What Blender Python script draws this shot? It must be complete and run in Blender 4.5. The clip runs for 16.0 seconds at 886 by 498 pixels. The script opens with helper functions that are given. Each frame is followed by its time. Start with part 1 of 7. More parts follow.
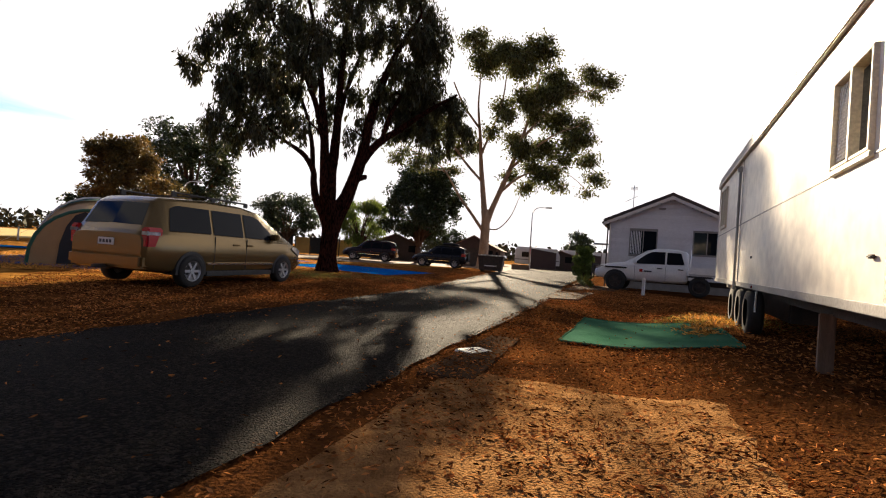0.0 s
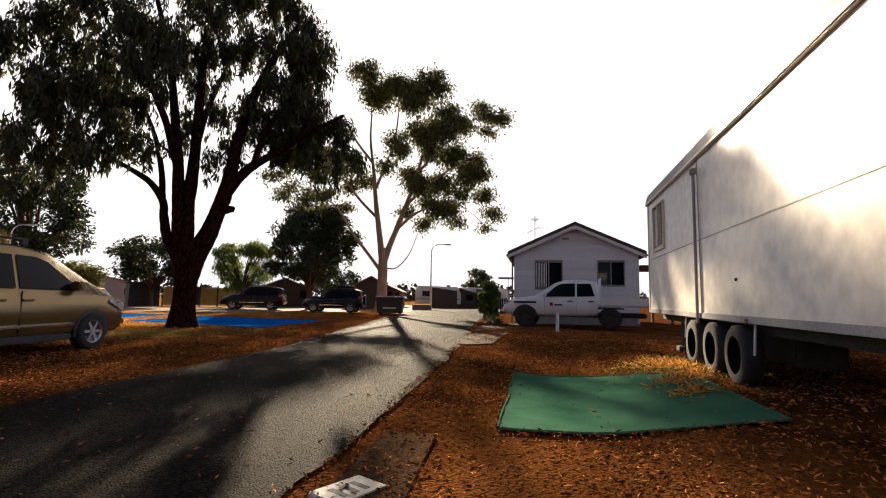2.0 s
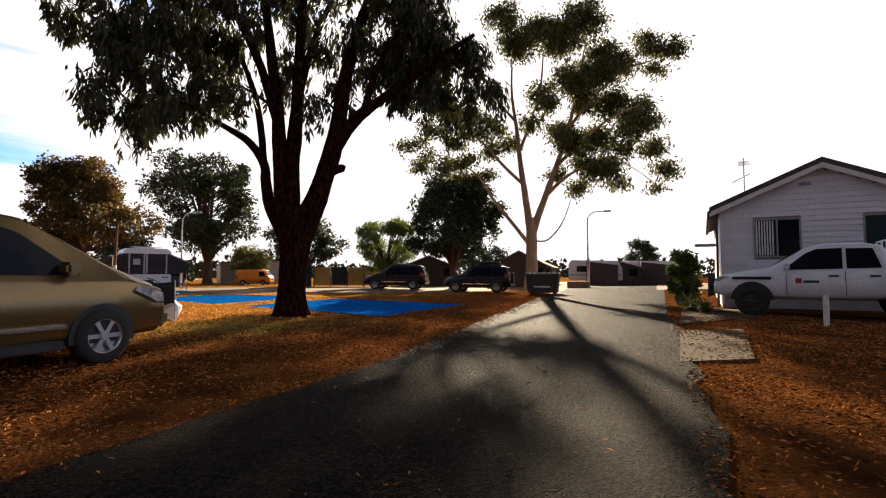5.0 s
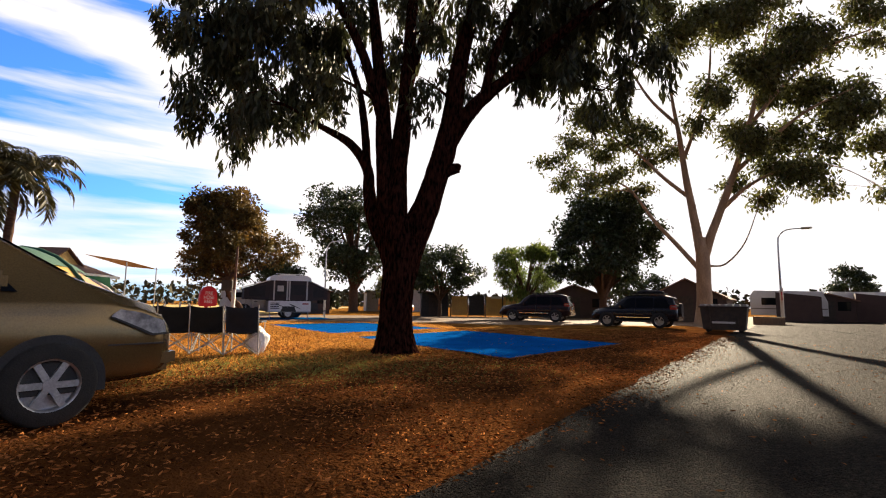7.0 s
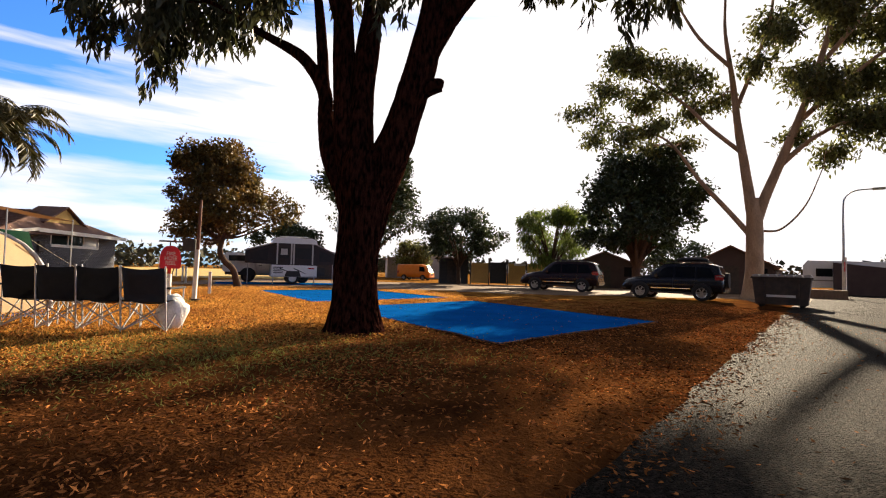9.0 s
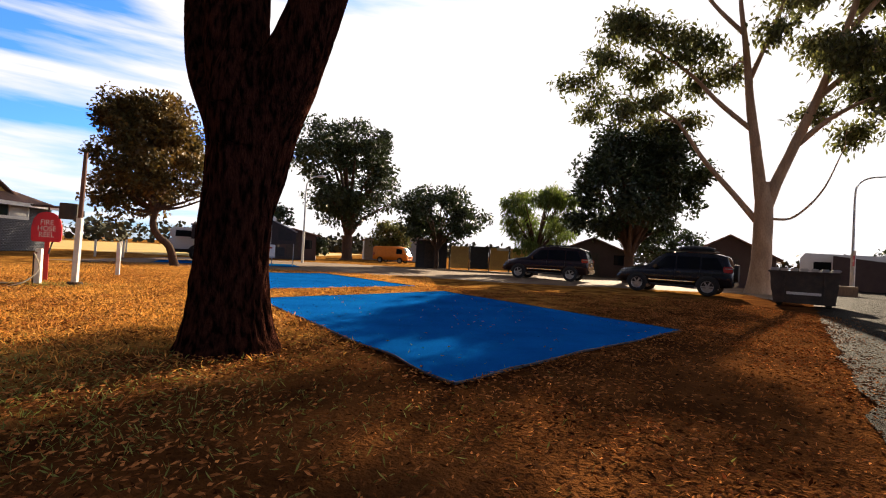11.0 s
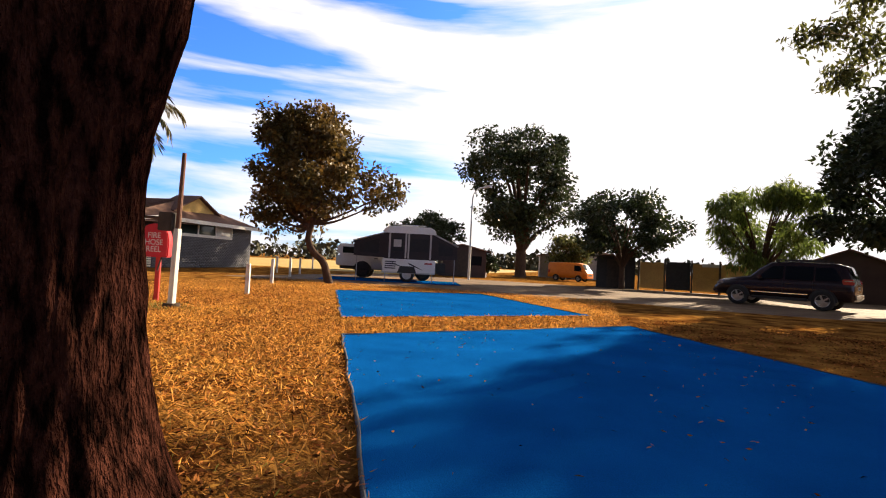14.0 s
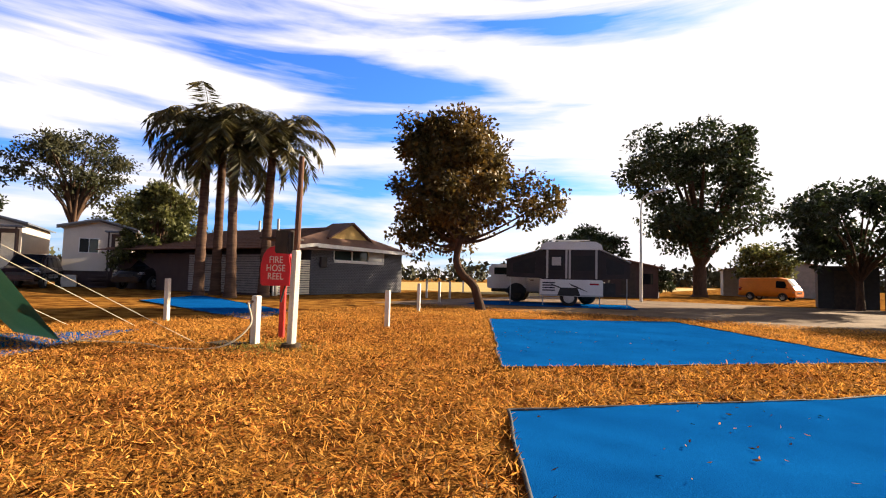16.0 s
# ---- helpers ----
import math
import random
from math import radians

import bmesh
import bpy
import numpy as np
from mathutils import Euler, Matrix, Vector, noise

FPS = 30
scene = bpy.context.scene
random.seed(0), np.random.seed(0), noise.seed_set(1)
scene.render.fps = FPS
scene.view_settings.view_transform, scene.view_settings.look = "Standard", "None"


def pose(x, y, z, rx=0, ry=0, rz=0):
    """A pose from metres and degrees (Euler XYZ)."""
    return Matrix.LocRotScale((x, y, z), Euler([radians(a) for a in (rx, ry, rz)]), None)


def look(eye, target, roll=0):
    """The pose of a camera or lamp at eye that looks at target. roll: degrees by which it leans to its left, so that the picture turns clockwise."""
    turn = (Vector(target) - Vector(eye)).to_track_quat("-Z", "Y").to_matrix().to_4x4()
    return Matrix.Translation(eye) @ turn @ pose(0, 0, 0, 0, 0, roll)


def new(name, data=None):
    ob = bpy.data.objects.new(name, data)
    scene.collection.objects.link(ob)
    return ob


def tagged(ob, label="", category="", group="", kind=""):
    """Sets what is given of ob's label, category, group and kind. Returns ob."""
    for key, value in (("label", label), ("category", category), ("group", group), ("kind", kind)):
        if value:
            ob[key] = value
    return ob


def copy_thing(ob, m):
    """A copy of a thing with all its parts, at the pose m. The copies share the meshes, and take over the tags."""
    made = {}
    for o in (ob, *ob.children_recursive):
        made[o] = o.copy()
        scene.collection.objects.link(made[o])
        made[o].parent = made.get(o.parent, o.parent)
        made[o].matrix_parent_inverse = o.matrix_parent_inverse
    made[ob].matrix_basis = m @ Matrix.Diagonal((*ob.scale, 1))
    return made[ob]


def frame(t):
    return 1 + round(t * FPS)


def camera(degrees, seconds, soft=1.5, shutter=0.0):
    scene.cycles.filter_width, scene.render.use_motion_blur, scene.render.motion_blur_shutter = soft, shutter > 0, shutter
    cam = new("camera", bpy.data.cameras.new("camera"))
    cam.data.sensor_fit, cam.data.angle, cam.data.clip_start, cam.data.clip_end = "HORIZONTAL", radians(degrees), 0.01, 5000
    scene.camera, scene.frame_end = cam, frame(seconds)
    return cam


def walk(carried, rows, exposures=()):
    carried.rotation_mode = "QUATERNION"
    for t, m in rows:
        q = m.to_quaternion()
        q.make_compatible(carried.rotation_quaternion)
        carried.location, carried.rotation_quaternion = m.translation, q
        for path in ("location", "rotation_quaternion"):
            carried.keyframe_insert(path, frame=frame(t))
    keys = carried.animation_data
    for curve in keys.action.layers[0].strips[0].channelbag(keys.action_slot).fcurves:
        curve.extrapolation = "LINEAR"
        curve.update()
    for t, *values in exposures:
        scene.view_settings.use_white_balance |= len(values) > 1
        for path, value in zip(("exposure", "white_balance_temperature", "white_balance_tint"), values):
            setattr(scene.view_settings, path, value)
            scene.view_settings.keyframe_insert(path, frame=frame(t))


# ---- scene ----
cam = camera(84.0, 16.0, soft=1.1)
# seconds, place, then yaw, pitch and roll
PATH = [
    (0.0, -7.137, -9.305, 1.013, -27.09, 0.53, -3.96),
    (0.5, -6.784, -8.732, 0.996, -33.69, -0.46, -4.77),
    (1.0, -6.476, -8.277, 1.015, -45.02, 1.14, -1.94),
    (1.5, -6.052, -7.711, 1.000, -38.08, 2.99, -1.30),
    (2.0, -5.711, -7.224, 1.004, -38.66, 5.82, -0.99),
    (2.5, -5.308, -6.704, 1.001, -34.50, 3.45, -1.69),
    (3.0, -4.878, -6.110, 1.005, -37.16, 4.64, -2.21),
    (3.2, -4.702, -5.878, 1.017, -37.74, 4.19, -3.65),
    (5.3, -3.322, -2.883, 1.049, -20.29, 3.71, 0.05),
    (5.5, -3.227, -2.632, 1.048, -19.95, 4.80, -0.20),
    (6.0, -2.953, -1.774, 1.024, -14.23, 5.47, -0.35),
    (6.5, -2.653, -1.031, 1.000, -5.81, 7.96, -1.97),
    (7.0, -2.356, -0.467, 0.989, -5.00, 6.41, -0.78),
    (7.5, -2.084, 0.123, 0.989, -1.62, 5.11, -0.16),
    (8.0, -1.765, 0.670, 0.979, 2.16, 4.73, -0.35),
    (8.5, -1.476, 1.340, 0.955, -4.67, 4.05, -3.38),
    (8.7, -1.399, 1.614, 0.956, -1.46, 3.36, -1.53),
    (10.8, -0.718, 4.542, 0.994, -2.60, 0.44, -2.02),
    (11.0, -0.699, 4.841, 0.991, -3.31, 0.69, -3.01),
    (11.5, -0.542, 5.494, 0.991, -3.38, 1.27, -2.25),
    (12.0, -0.395, 6.099, 0.992, 0.83, 1.15, -3.62),
    (12.5, -0.250, 6.600, 0.996, 4.72, 0.14, -3.32),
    (13.0, -0.272, 7.140, 1.001, 7.87, 0.66, -2.83),
    (13.5, -0.360, 7.712, 1.000, 10.68, 1.37, -2.71),
    (14.0, -0.460, 8.374, 1.011, 17.58, 1.55, -3.00),
    (14.5, -0.600, 9.001, 1.018, 22.83, 3.03, -2.97),
    (15.0, -1.080, 9.650, 1.000, 28.23, 2.68, -3.18),
    (15.5, -1.514, 10.190, 0.988, 31.05, 2.36, -1.55),
    (16.0, -1.824, 10.624, 1.012, 34.83, 3.37, -1.32),
]
walk(cam, [(t, pose(x, y, z, 90 + pitch, roll, yaw)) for t, x, y, z, yaw, pitch, roll in PATH])

# ---------------------------------------------------------------- world, sun, exposure
SUN_AZ, SUN_EL = 61.5, 19.8
world = bpy.data.worlds.new("sky")
scene.world = world
world.use_nodes = True
wn, wl = world.node_tree.nodes, world.node_tree.links
wn.clear()
w_out = wn.new("ShaderNodeOutputWorld")
w_bg = wn.new("ShaderNodeBackground")
w_sky = wn.new("ShaderNodeTexSky")
w_sky.sky_type, w_sky.sun_disc = "NISHITA", False
w_sky.sun_elevation, w_sky.sun_rotation = radians(SUN_EL), radians(90 - SUN_AZ)
w_sky.air_density, w_sky.dust_density, w_sky.ozone_density = 1.0, 1.2, 2.0
w_tc = wn.new("ShaderNodeTexCoord")
w_map = wn.new("ShaderNodeMapping")
w_map.inputs["Rotation"].default_value = (0, 0, radians(20))
w_map.inputs["Scale"].default_value = (0.9, 1.1, 9.0)
wl.new(w_tc.outputs["Generated"], w_map.inputs["Vector"])
w_noise = wn.new("ShaderNodeTexNoise")
w_noise.inputs["Scale"].default_value, w_noise.inputs["Detail"].default_value = 1.5, 10.0
w_noise.inputs["Roughness"].default_value, w_noise.inputs["Distortion"].default_value = 0.52, 0.35
wl.new(w_map.outputs[0], w_noise.inputs["Vector"])
# cloud cover thickens towards the sun's side of the sky
w_dot = wn.new("ShaderNodeVectorMath")
w_dot.operation = "DOT_PRODUCT"
w_dot.inputs[1].default_value = (math.cos(radians(SUN_AZ - 12)), math.sin(radians(SUN_AZ - 12)), 0.15)
wl.new(w_tc.outputs["Generated"], w_dot.inputs[0])
w_near = wn.new("ShaderNodeMapRange")
w_near.inputs["From Min"].default_value, w_near.inputs["From Max"].default_value = 0.48, 0.92
w_near.inputs["To Min"].default_value, w_near.inputs["To Max"].default_value = 0.0, 0.26
wl.new(w_dot.outputs["Value"], w_near.inputs["Value"])
w_add = wn.new("ShaderNodeMath")
w_add.operation = "ADD"
wl.new(w_noise.outputs["Fac"], w_add.inputs[0])
wl.new(w_near.outputs[0], w_add.inputs[1])
w_ramp = wn.new("ShaderNodeValToRGB")
w_ramp.color_ramp.elements[0].position, w_ramp.color_ramp.elements[1].position = 0.40, 0.56
wl.new(w_add.outputs[0], w_ramp.inputs["Fac"])
w_tint = wn.new("ShaderNodeMix")
w_tint.data_type, w_tint.blend_type = "RGBA", "MULTIPLY"
w_tint.inputs[0].default_value = 1.0
w_tint.inputs[7].default_value = (0.20, 0.52, 1.15, 1)
wl.new(w_sky.outputs[0], w_tint.inputs[6])
w_mix = wn.new("ShaderNodeMix")
w_mix.data_type = "RGBA"
wl.new(w_ramp.outputs["Color"], w_mix.inputs[0])
wl.new(w_tint.outputs[2], w_mix.inputs[6])
w_mix.inputs[7].default_value = (3.6, 3.65, 3.75, 1)
# the sky is bright low on the sun's side and deep overhead and behind
w_sep = wn.new("ShaderNodeSeparateXYZ")
wl.new(w_tc.outputs["Generated"], w_sep.inputs[0])
w_el = wn.new("ShaderNodeMapRange")
w_el.interpolation_type = "SMOOTHSTEP"
w_el.inputs["From Min"].default_value, w_el.inputs["From Max"].default_value = 0.60, 0.76
w_el.inputs["To Min"].default_value, w_el.inputs["To Max"].default_value = 1.0, 0.08
wl.new(w_sep.outputs["Z"], w_el.inputs["Value"])
w_az = wn.new("ShaderNodeMapRange")
w_az.interpolation_type = "SMOOTHSTEP"
w_az.inputs["From Min"].default_value, w_az.inputs["From Max"].default_value = -0.8, -0.38
w_az.inputs["To Min"].default_value, w_az.inputs["To Max"].default_value = 0.08, 1.0
wl.new(w_dot.outputs["Value"], w_az.inputs["Value"])
w_fall = wn.new("ShaderNodeMath")
w_fall.operation = "MULTIPLY"
wl.new(w_el.outputs[0], w_fall.inputs[0])
wl.new(w_az.outputs[0], w_fall.inputs[1])
w_dim = wn.new("ShaderNodeVectorMath")
w_dim.operation = "SCALE"
wl.new(w_mix.outputs[2], w_dim.inputs[0])
wl.new(w_fall.outputs[0], w_dim.inputs["Scale"])
wl.new(w_dim.outputs[0], w_bg.inputs["Color"])
w_bg.inputs["Strength"].default_value = 0.10
wl.new(w_bg.outputs[0], w_out.inputs["Surface"])

sun_dir = Vector((math.cos(radians(SUN_AZ)) * math.cos(radians(SUN_EL)), math.sin(radians(SUN_AZ)) * math.cos(radians(SUN_EL)), math.sin(radians(SUN_EL))))
sun_data = bpy.data.lights.new("sun", "SUN")
sun_data.energy, sun_data.angle, sun_data.color = 5.0, radians(0.6), (1.0, 0.86, 0.62)
sun = new("sun", sun_data)
sun.matrix_world = look(sun_dir * 200, (0, 0, 0))
scene.view_settings.exposure = 1.6
scene.view_settings.use_white_balance = True
scene.view_settings.white_balance_temperature, scene.view_settings.white_balance_tint = 6900, 15


# ---------------------------------------------------------------- materials
def mat(name, a, b=None, rough=0.8, metal=0.0, scale=4.0, fine=60.0, bump=0.2, spread=0.5, spec=0.4, obj_random=0.0, stretch=None, island=0.0, transmit=0.0, bump_dist=0.02):
    """Two-colour surface: broad noise mixes a and b, fine noise adds grain and relief."""
    m = bpy.data.materials.new(name)
    m.use_nodes = True
    nt, lk = m.node_tree.nodes, m.node_tree.links
    p = nt["Principled BSDF"]
    b = b or tuple(c * 0.75 for c in a)
    tc = nt.new("ShaderNodeTexCoord")
    src = tc.outputs["Object"]
    if stretch:
        mp = nt.new("ShaderNodeMapping")
        mp.inputs["Scale"].default_value = stretch
        lk.new(src, mp.inputs["Vector"])
        src = mp.outputs[0]
    n1 = nt.new("ShaderNodeTexNoise")
    n1.inputs["Scale"].default_value, n1.inputs["Detail"].default_value = scale, 6
    n2 = nt.new("ShaderNodeTexNoise")
    n2.inputs["Scale"].default_value, n2.inputs["Detail"].default_value = fine, 3
    lk.new(src, n1.inputs["Vector"])
    lk.new(src, n2.inputs["Vector"])
    r = nt.new("ShaderNodeMapRange")
    r.inputs["From Min"].default_value, r.inputs["From Max"].default_value = 0.5 - spread / 2, 0.5 + spread / 2
    lk.new(n1.outputs["Fac"], r.inputs["Value"])
    mx = nt.new("ShaderNodeMix")
    mx.data_type = "RGBA"
    mx.inputs[6].default_value, mx.inputs[7].default_value = (*a, 1), (*b, 1)
    lk.new(r.outputs[0], mx.inputs[0])
    g = nt.new("ShaderNodeMapRange")
    g.inputs["From Min"].default_value, g.inputs["From Max"].default_value = 0.25, 0.75
    g.inputs["To Min"].default_value, g.inputs["To Max"].default_value = 0.8, 1.2
    lk.new(n2.outputs["Fac"], g.inputs["Value"])
    out = g.outputs[0]
    if obj_random or island:
        inf = nt.new("ShaderNodeObjectInfo") if obj_random else nt.new("ShaderNodeNewGeometry")
        rnd = inf.outputs["Random"] if obj_random else inf.outputs["Random Per Island"]
        amt = obj_random or island
        q = nt.new("ShaderNodeMapRange")
        q.inputs["To Min"].default_value, q.inputs["To Max"].default_value = 1 - amt, 1 + amt
        lk.new(rnd, q.inputs["Value"])
        mu = nt.new("ShaderNodeMath")
        mu.operation = "MULTIPLY"
        lk.new(out, mu.inputs[0])
        lk.new(q.outputs[0], mu.inputs[1])
        out = mu.outputs[0]
    sc = nt.new("ShaderNodeVectorMath")
    sc.operation = "SCALE"
    lk.new(mx.outputs[2], sc.inputs[0])
    lk.new(out, sc.inputs["Scale"])
    lk.new(sc.outputs[0], p.inputs["Base Color"])
    p.inputs["Roughness"].default_value, p.inputs["Metallic"].default_value = rough, metal
    p.inputs["Specular IOR Level"].default_value = spec
    if bump:
        bp = nt.new("ShaderNodeBump")
        bp.inputs["Strength"].default_value, bp.inputs["Distance"].default_value = bump, bump_dist
        lk.new(n2.outputs["Fac"], bp.inputs["Height"])
        lk.new(bp.outputs[0], p.inputs["Normal"])
    if transmit:
        tr = nt.new("ShaderNodeBsdfTranslucent")
        lk.new(sc.outputs[0], tr.inputs["Color"])
        ms = nt.new("ShaderNodeMixShader")
        ms.inputs[0].default_value = transmit
        lk.new(p.outputs[0], ms.inputs[1])
        lk.new(tr.outputs[0], ms.inputs[2])
        lk.new(ms.outputs[0], nt["Material Output"].inputs["Surface"])
    return m


def glass_mat(name, tint=(0.012, 0.016, 0.022), rough=0.03, spec=0.3):
    m = bpy.data.materials.new(name)
    m.use_nodes = True
    p = m.node_tree.nodes["Principled BSDF"]
    p.inputs["Base Color"].default_value = (*tint, 1)
    p.inputs["Roughness"].default_value, p.inputs["Specular IOR Level"].default_value = rough, spec
    return m


M_ASPHALT = mat("asphalt", (0.011, 0.0085, 0.007), (0.020, 0.015, 0.012), 0.75, scale=0.8, fine=95, bump=1.0, spec=0.02, bump_dist=0.03)
nt, lk = M_ASPHALT.node_tree.nodes, M_ASPHALT.node_tree.links
vor = nt.new("ShaderNodeTexVoronoi")
vor.inputs["Scale"].default_value = 62.0
lk.new(next(n for n in nt if n.type == "TEX_COORD").outputs["Object"], vor.inputs["Vector"])
chip = nt.new("ShaderNodeSeparateColor")
lk.new(vor.outputs["Color"], chip.inputs[0])
chip_r = nt.new("ShaderNodeMapRange")
chip_r.inputs["From Min"].default_value, chip_r.inputs["From Max"].default_value = 0.45, 1.0
chip_r.inputs["To Min"].default_value, chip_r.inputs["To Max"].default_value = 0.35, 2.5
lk.new(chip.outputs[0], chip_r.inputs["Value"])
grain = next(n for n in nt if n.type == "VECT_MATH" and n.operation == "SCALE")
chip_m = nt.new("ShaderNodeVectorMath")
chip_m.operation = "SCALE"
lk.new(grain.outputs[0], chip_m.inputs[0])
lk.new(chip_r.outputs[0], chip_m.inputs["Scale"])
chip_b = nt.new("ShaderNodeBump")
chip_b.inputs["Strength"].default_value, chip_b.inputs["Distance"].default_value = 0.9, 0.012
chip_b.invert = True
lk.new(vor.outputs["Distance"], chip_b.inputs["Height"])
lk.new(next(n for n in nt if n.type == "BUMP" and n != chip_b).outputs[0], chip_b.inputs["Normal"])
lk.new(chip_b.outputs[0], nt["Principled BSDF"].inputs["Normal"])
lk.new(chip_m.outputs[0], nt["Principled BSDF"].inputs["Base Color"])
M_SAND = mat("sandy_drive", (0.25, 0.165, 0.10), (0.11, 0.062, 0.034), 0.9, scale=0.7, fine=50, bump=0.6, spec=0.2)
M_CONC = mat("concrete", (0.10, 0.072, 0.05), (0.055, 0.038, 0.026), 0.95, scale=3, fine=70, bump=0.4, spec=0.05)
# gravel tan, paled to paint in sunlight on the litter
M_GRAVEL = mat("sun_paled_gravel", (0.36, 0.185, 0.074), (0.11, 0.046, 0.016), 1.0, scale=5.0, fine=60, bump=1.0, spread=0.4, spec=0.0, bump_dist=0.03)
M_EDGING = mat("grainy_edging", (0.05, 0.032, 0.02), (0.085, 0.05, 0.03), 1.0, scale=3, fine=55, bump=0.8, spec=0.0)
M_LEAFLIT = mat("dry_leaf", (0.43, 0.165, 0.05), (0.13, 0.042, 0.013), 0.85, scale=2.0, fine=30, bump=0, island=0.92, spec=0.0)
M_GRASS = mat("dry_grass_blade", (0.64, 0.32, 0.066), (0.36, 0.14, 0.03), 0.8, scale=0.7, fine=20, bump=0, island=0.9, spec=0.2, transmit=0.35)
M_GRASSG = mat("green_grass_blade", (0.16, 0.2, 0.04), (0.3, 0.26, 0.07), 0.8, scale=0.7, fine=20, bump=0, island=0.4, spec=0.2, transmit=0.35)
M_TARP = mat("blue_shade_mat", (0.0, 0.066, 0.26), (0.0, 0.105, 0.38), 0.95, scale=1.1, fine=130, bump=0.5, spec=0.0, bump_dist=0.006)
M_TARPEDGE = mat("navy_mat_edge", (0.02, 0.03, 0.06), (0.05, 0.05, 0.05), 0.8, scale=6, fine=60, bump=0.4)
M_GREENMAT = mat("green_mat", (0.03, 0.10, 0.062), (0.06, 0.15, 0.10), 0.95, spec=0.0, scale=1.5, fine=120, bump=0.3, bump_dist=0.006)
M_BARK = mat("dark_fibrous_bark", (0.006, 0.003, 0.0025), (0.072, 0.025, 0.017), 0.95, scale=5, fine=18, bump=1.0, spread=0.26, stretch=(4.5, 4.5, 1.3), spec=0.0, bump_dist=0.12)
M_BARKG = mat("pale_gum_bark", (0.44, 0.29, 0.18), (0.24, 0.15, 0.09), 0.75, scale=1.6, fine=14, bump=0.3, stretch=(2, 2, 0.7), spec=0.2)
M_BARKB = mat("brown_bark", (0.12, 0.07, 0.045), (0.06, 0.04, 0.03), 0.95, scale=4, fine=20, bump=0.8, stretch=(3, 3, 0.8), spec=0.1, bump_dist=0.05)
M_BARKP = mat("palm_trunk", (0.06, 0.035, 0.025), (0.14, 0.085, 0.06), 0.95, scale=2, fine=9, bump=0.9, stretch=(0.6, 0.6, 4), spec=0.1, bump_dist=0.05)
M_LEAFD = mat("dark_olive_leaf", (0.035, 0.045, 0.018), (0.06, 0.055, 0.024), 0.55, scale=0.6, fine=8, bump=0, island=0.45, spec=0.3, transmit=0.25)
M_LEAFG = mat("gum_leaf", (0.075, 0.09, 0.028), (0.12, 0.115, 0.036), 0.5, scale=0.5, fine=8, bump=0, island=0.6, spec=0.3, transmit=0.42)
M_LEAFB = mat("brown_green_leaf", (0.05, 0.054, 0.016), (0.19, 0.10, 0.025), 0.55, scale=0.8, fine=8, bump=0, island=0.45, spec=0.3, transmit=0.3)
M_LEAFL = mat("light_green_leaf", (0.09, 0.14, 0.03), (0.14, 0.17, 0.035), 0.5, scale=0.6, fine=8, bump=0, island=0.4, spec=0.3, transmit=0.4)
M_LEAFK = mat("deep_green_leaf", (0.02, 0.032, 0.012), (0.04, 0.055, 0.02), 0.5, scale=0.6, fine=8, bump=0, island=0.45, spec=0.3, transmit=0.2)
M_PALM = mat("palm_frond", (0.025, 0.035, 0.013), (0.11, 0.08, 0.02), 0.45, scale=0.9, fine=8, bump=0, island=0.35, spec=0.4, transmit=0.2)
M_GOLD = mat("gold_car_paint", (0.22, 0.145, 0.06), (0.19, 0.125, 0.052), 0.25, metal=0.6, scale=3, fine=90, bump=0, spread=0.8, spec=0.5)
M_WHITEP = mat("white_car_paint", (0.74, 0.74, 0.74), (0.66, 0.65, 0.64), 0.3, scale=2, fine=40, bump=0, spec=0.5)
M_NAVY = mat("dark_car_paint", (0.012, 0.014, 0.02), (0.02, 0.02, 0.026), 0.2, metal=0.3, scale=3, fine=90, bump=0, spec=0.6)
M_MAROON = mat("maroon_car_paint", (0.03, 0.012, 0.014), (0.02, 0.012, 0.016), 0.2, metal=0.3, scale=3, fine=90, bump=0, spec=0.6)
M_ORANGE = mat("orange_van_paint", (0.85, 0.26, 0.02), (0.75, 0.2, 0.015), 0.4, scale=2, fine=40, bump=0)
M_GLASS = glass_mat("dark_glass", (0.006, 0.008, 0.012), spec=0.08)
M_GLASSB = glass_mat("window_glass", (0.02, 0.03, 0.03), 0.04)
M_TYRE = mat("tyre_rubber", (0.015, 0.015, 0.015), (0.03, 0.028, 0.025), 0.9, scale=8, fine=80, bump=0.3)
M_ALLOY = mat("alloy", (0.55, 0.55, 0.56), (0.4, 0.4, 0.4), 0.35, metal=0.8, scale=8, fine=60, bump=0)
M_BLACKP = mat("black_plastic", (0.015, 0.015, 0.016), (0.03, 0.03, 0.03), 0.6, scale=6, fine=60, bump=0.2)
M_CHROME = mat("chrome", (0.75, 0.75, 0.75), (0.6, 0.6, 0.6), 0.15, metal=1.0, bump=0)
M_TAIL = mat("red_lens", (0.42, 0.015, 0.02), (0.3, 0.01, 0.015), 0.2, bump=0, spec=0.6)
M_HEAD = mat("clear_lens", (0.5, 0.5, 0.5), (0.16, 0.16, 0.17), 0.08, bump=0, scale=7, spread=0.25, spec=0.7)
M_PLATE = mat("plate_pale", (0.62, 0.62, 0.6), (0.55, 0.55, 0.55), 0.5, bump=0)
M_INK = mat("dark_ink", (0.03, 0.03, 0.04), (0.05, 0.05, 0.06), 0.7, bump=0)
M_PANEL = mat("cream_wall_panel", (0.76, 0.70, 0.60), (0.66, 0.60, 0.51), 0.35, scale=0.9, fine=6, bump=0.004, spread=0.9, spec=0.4)
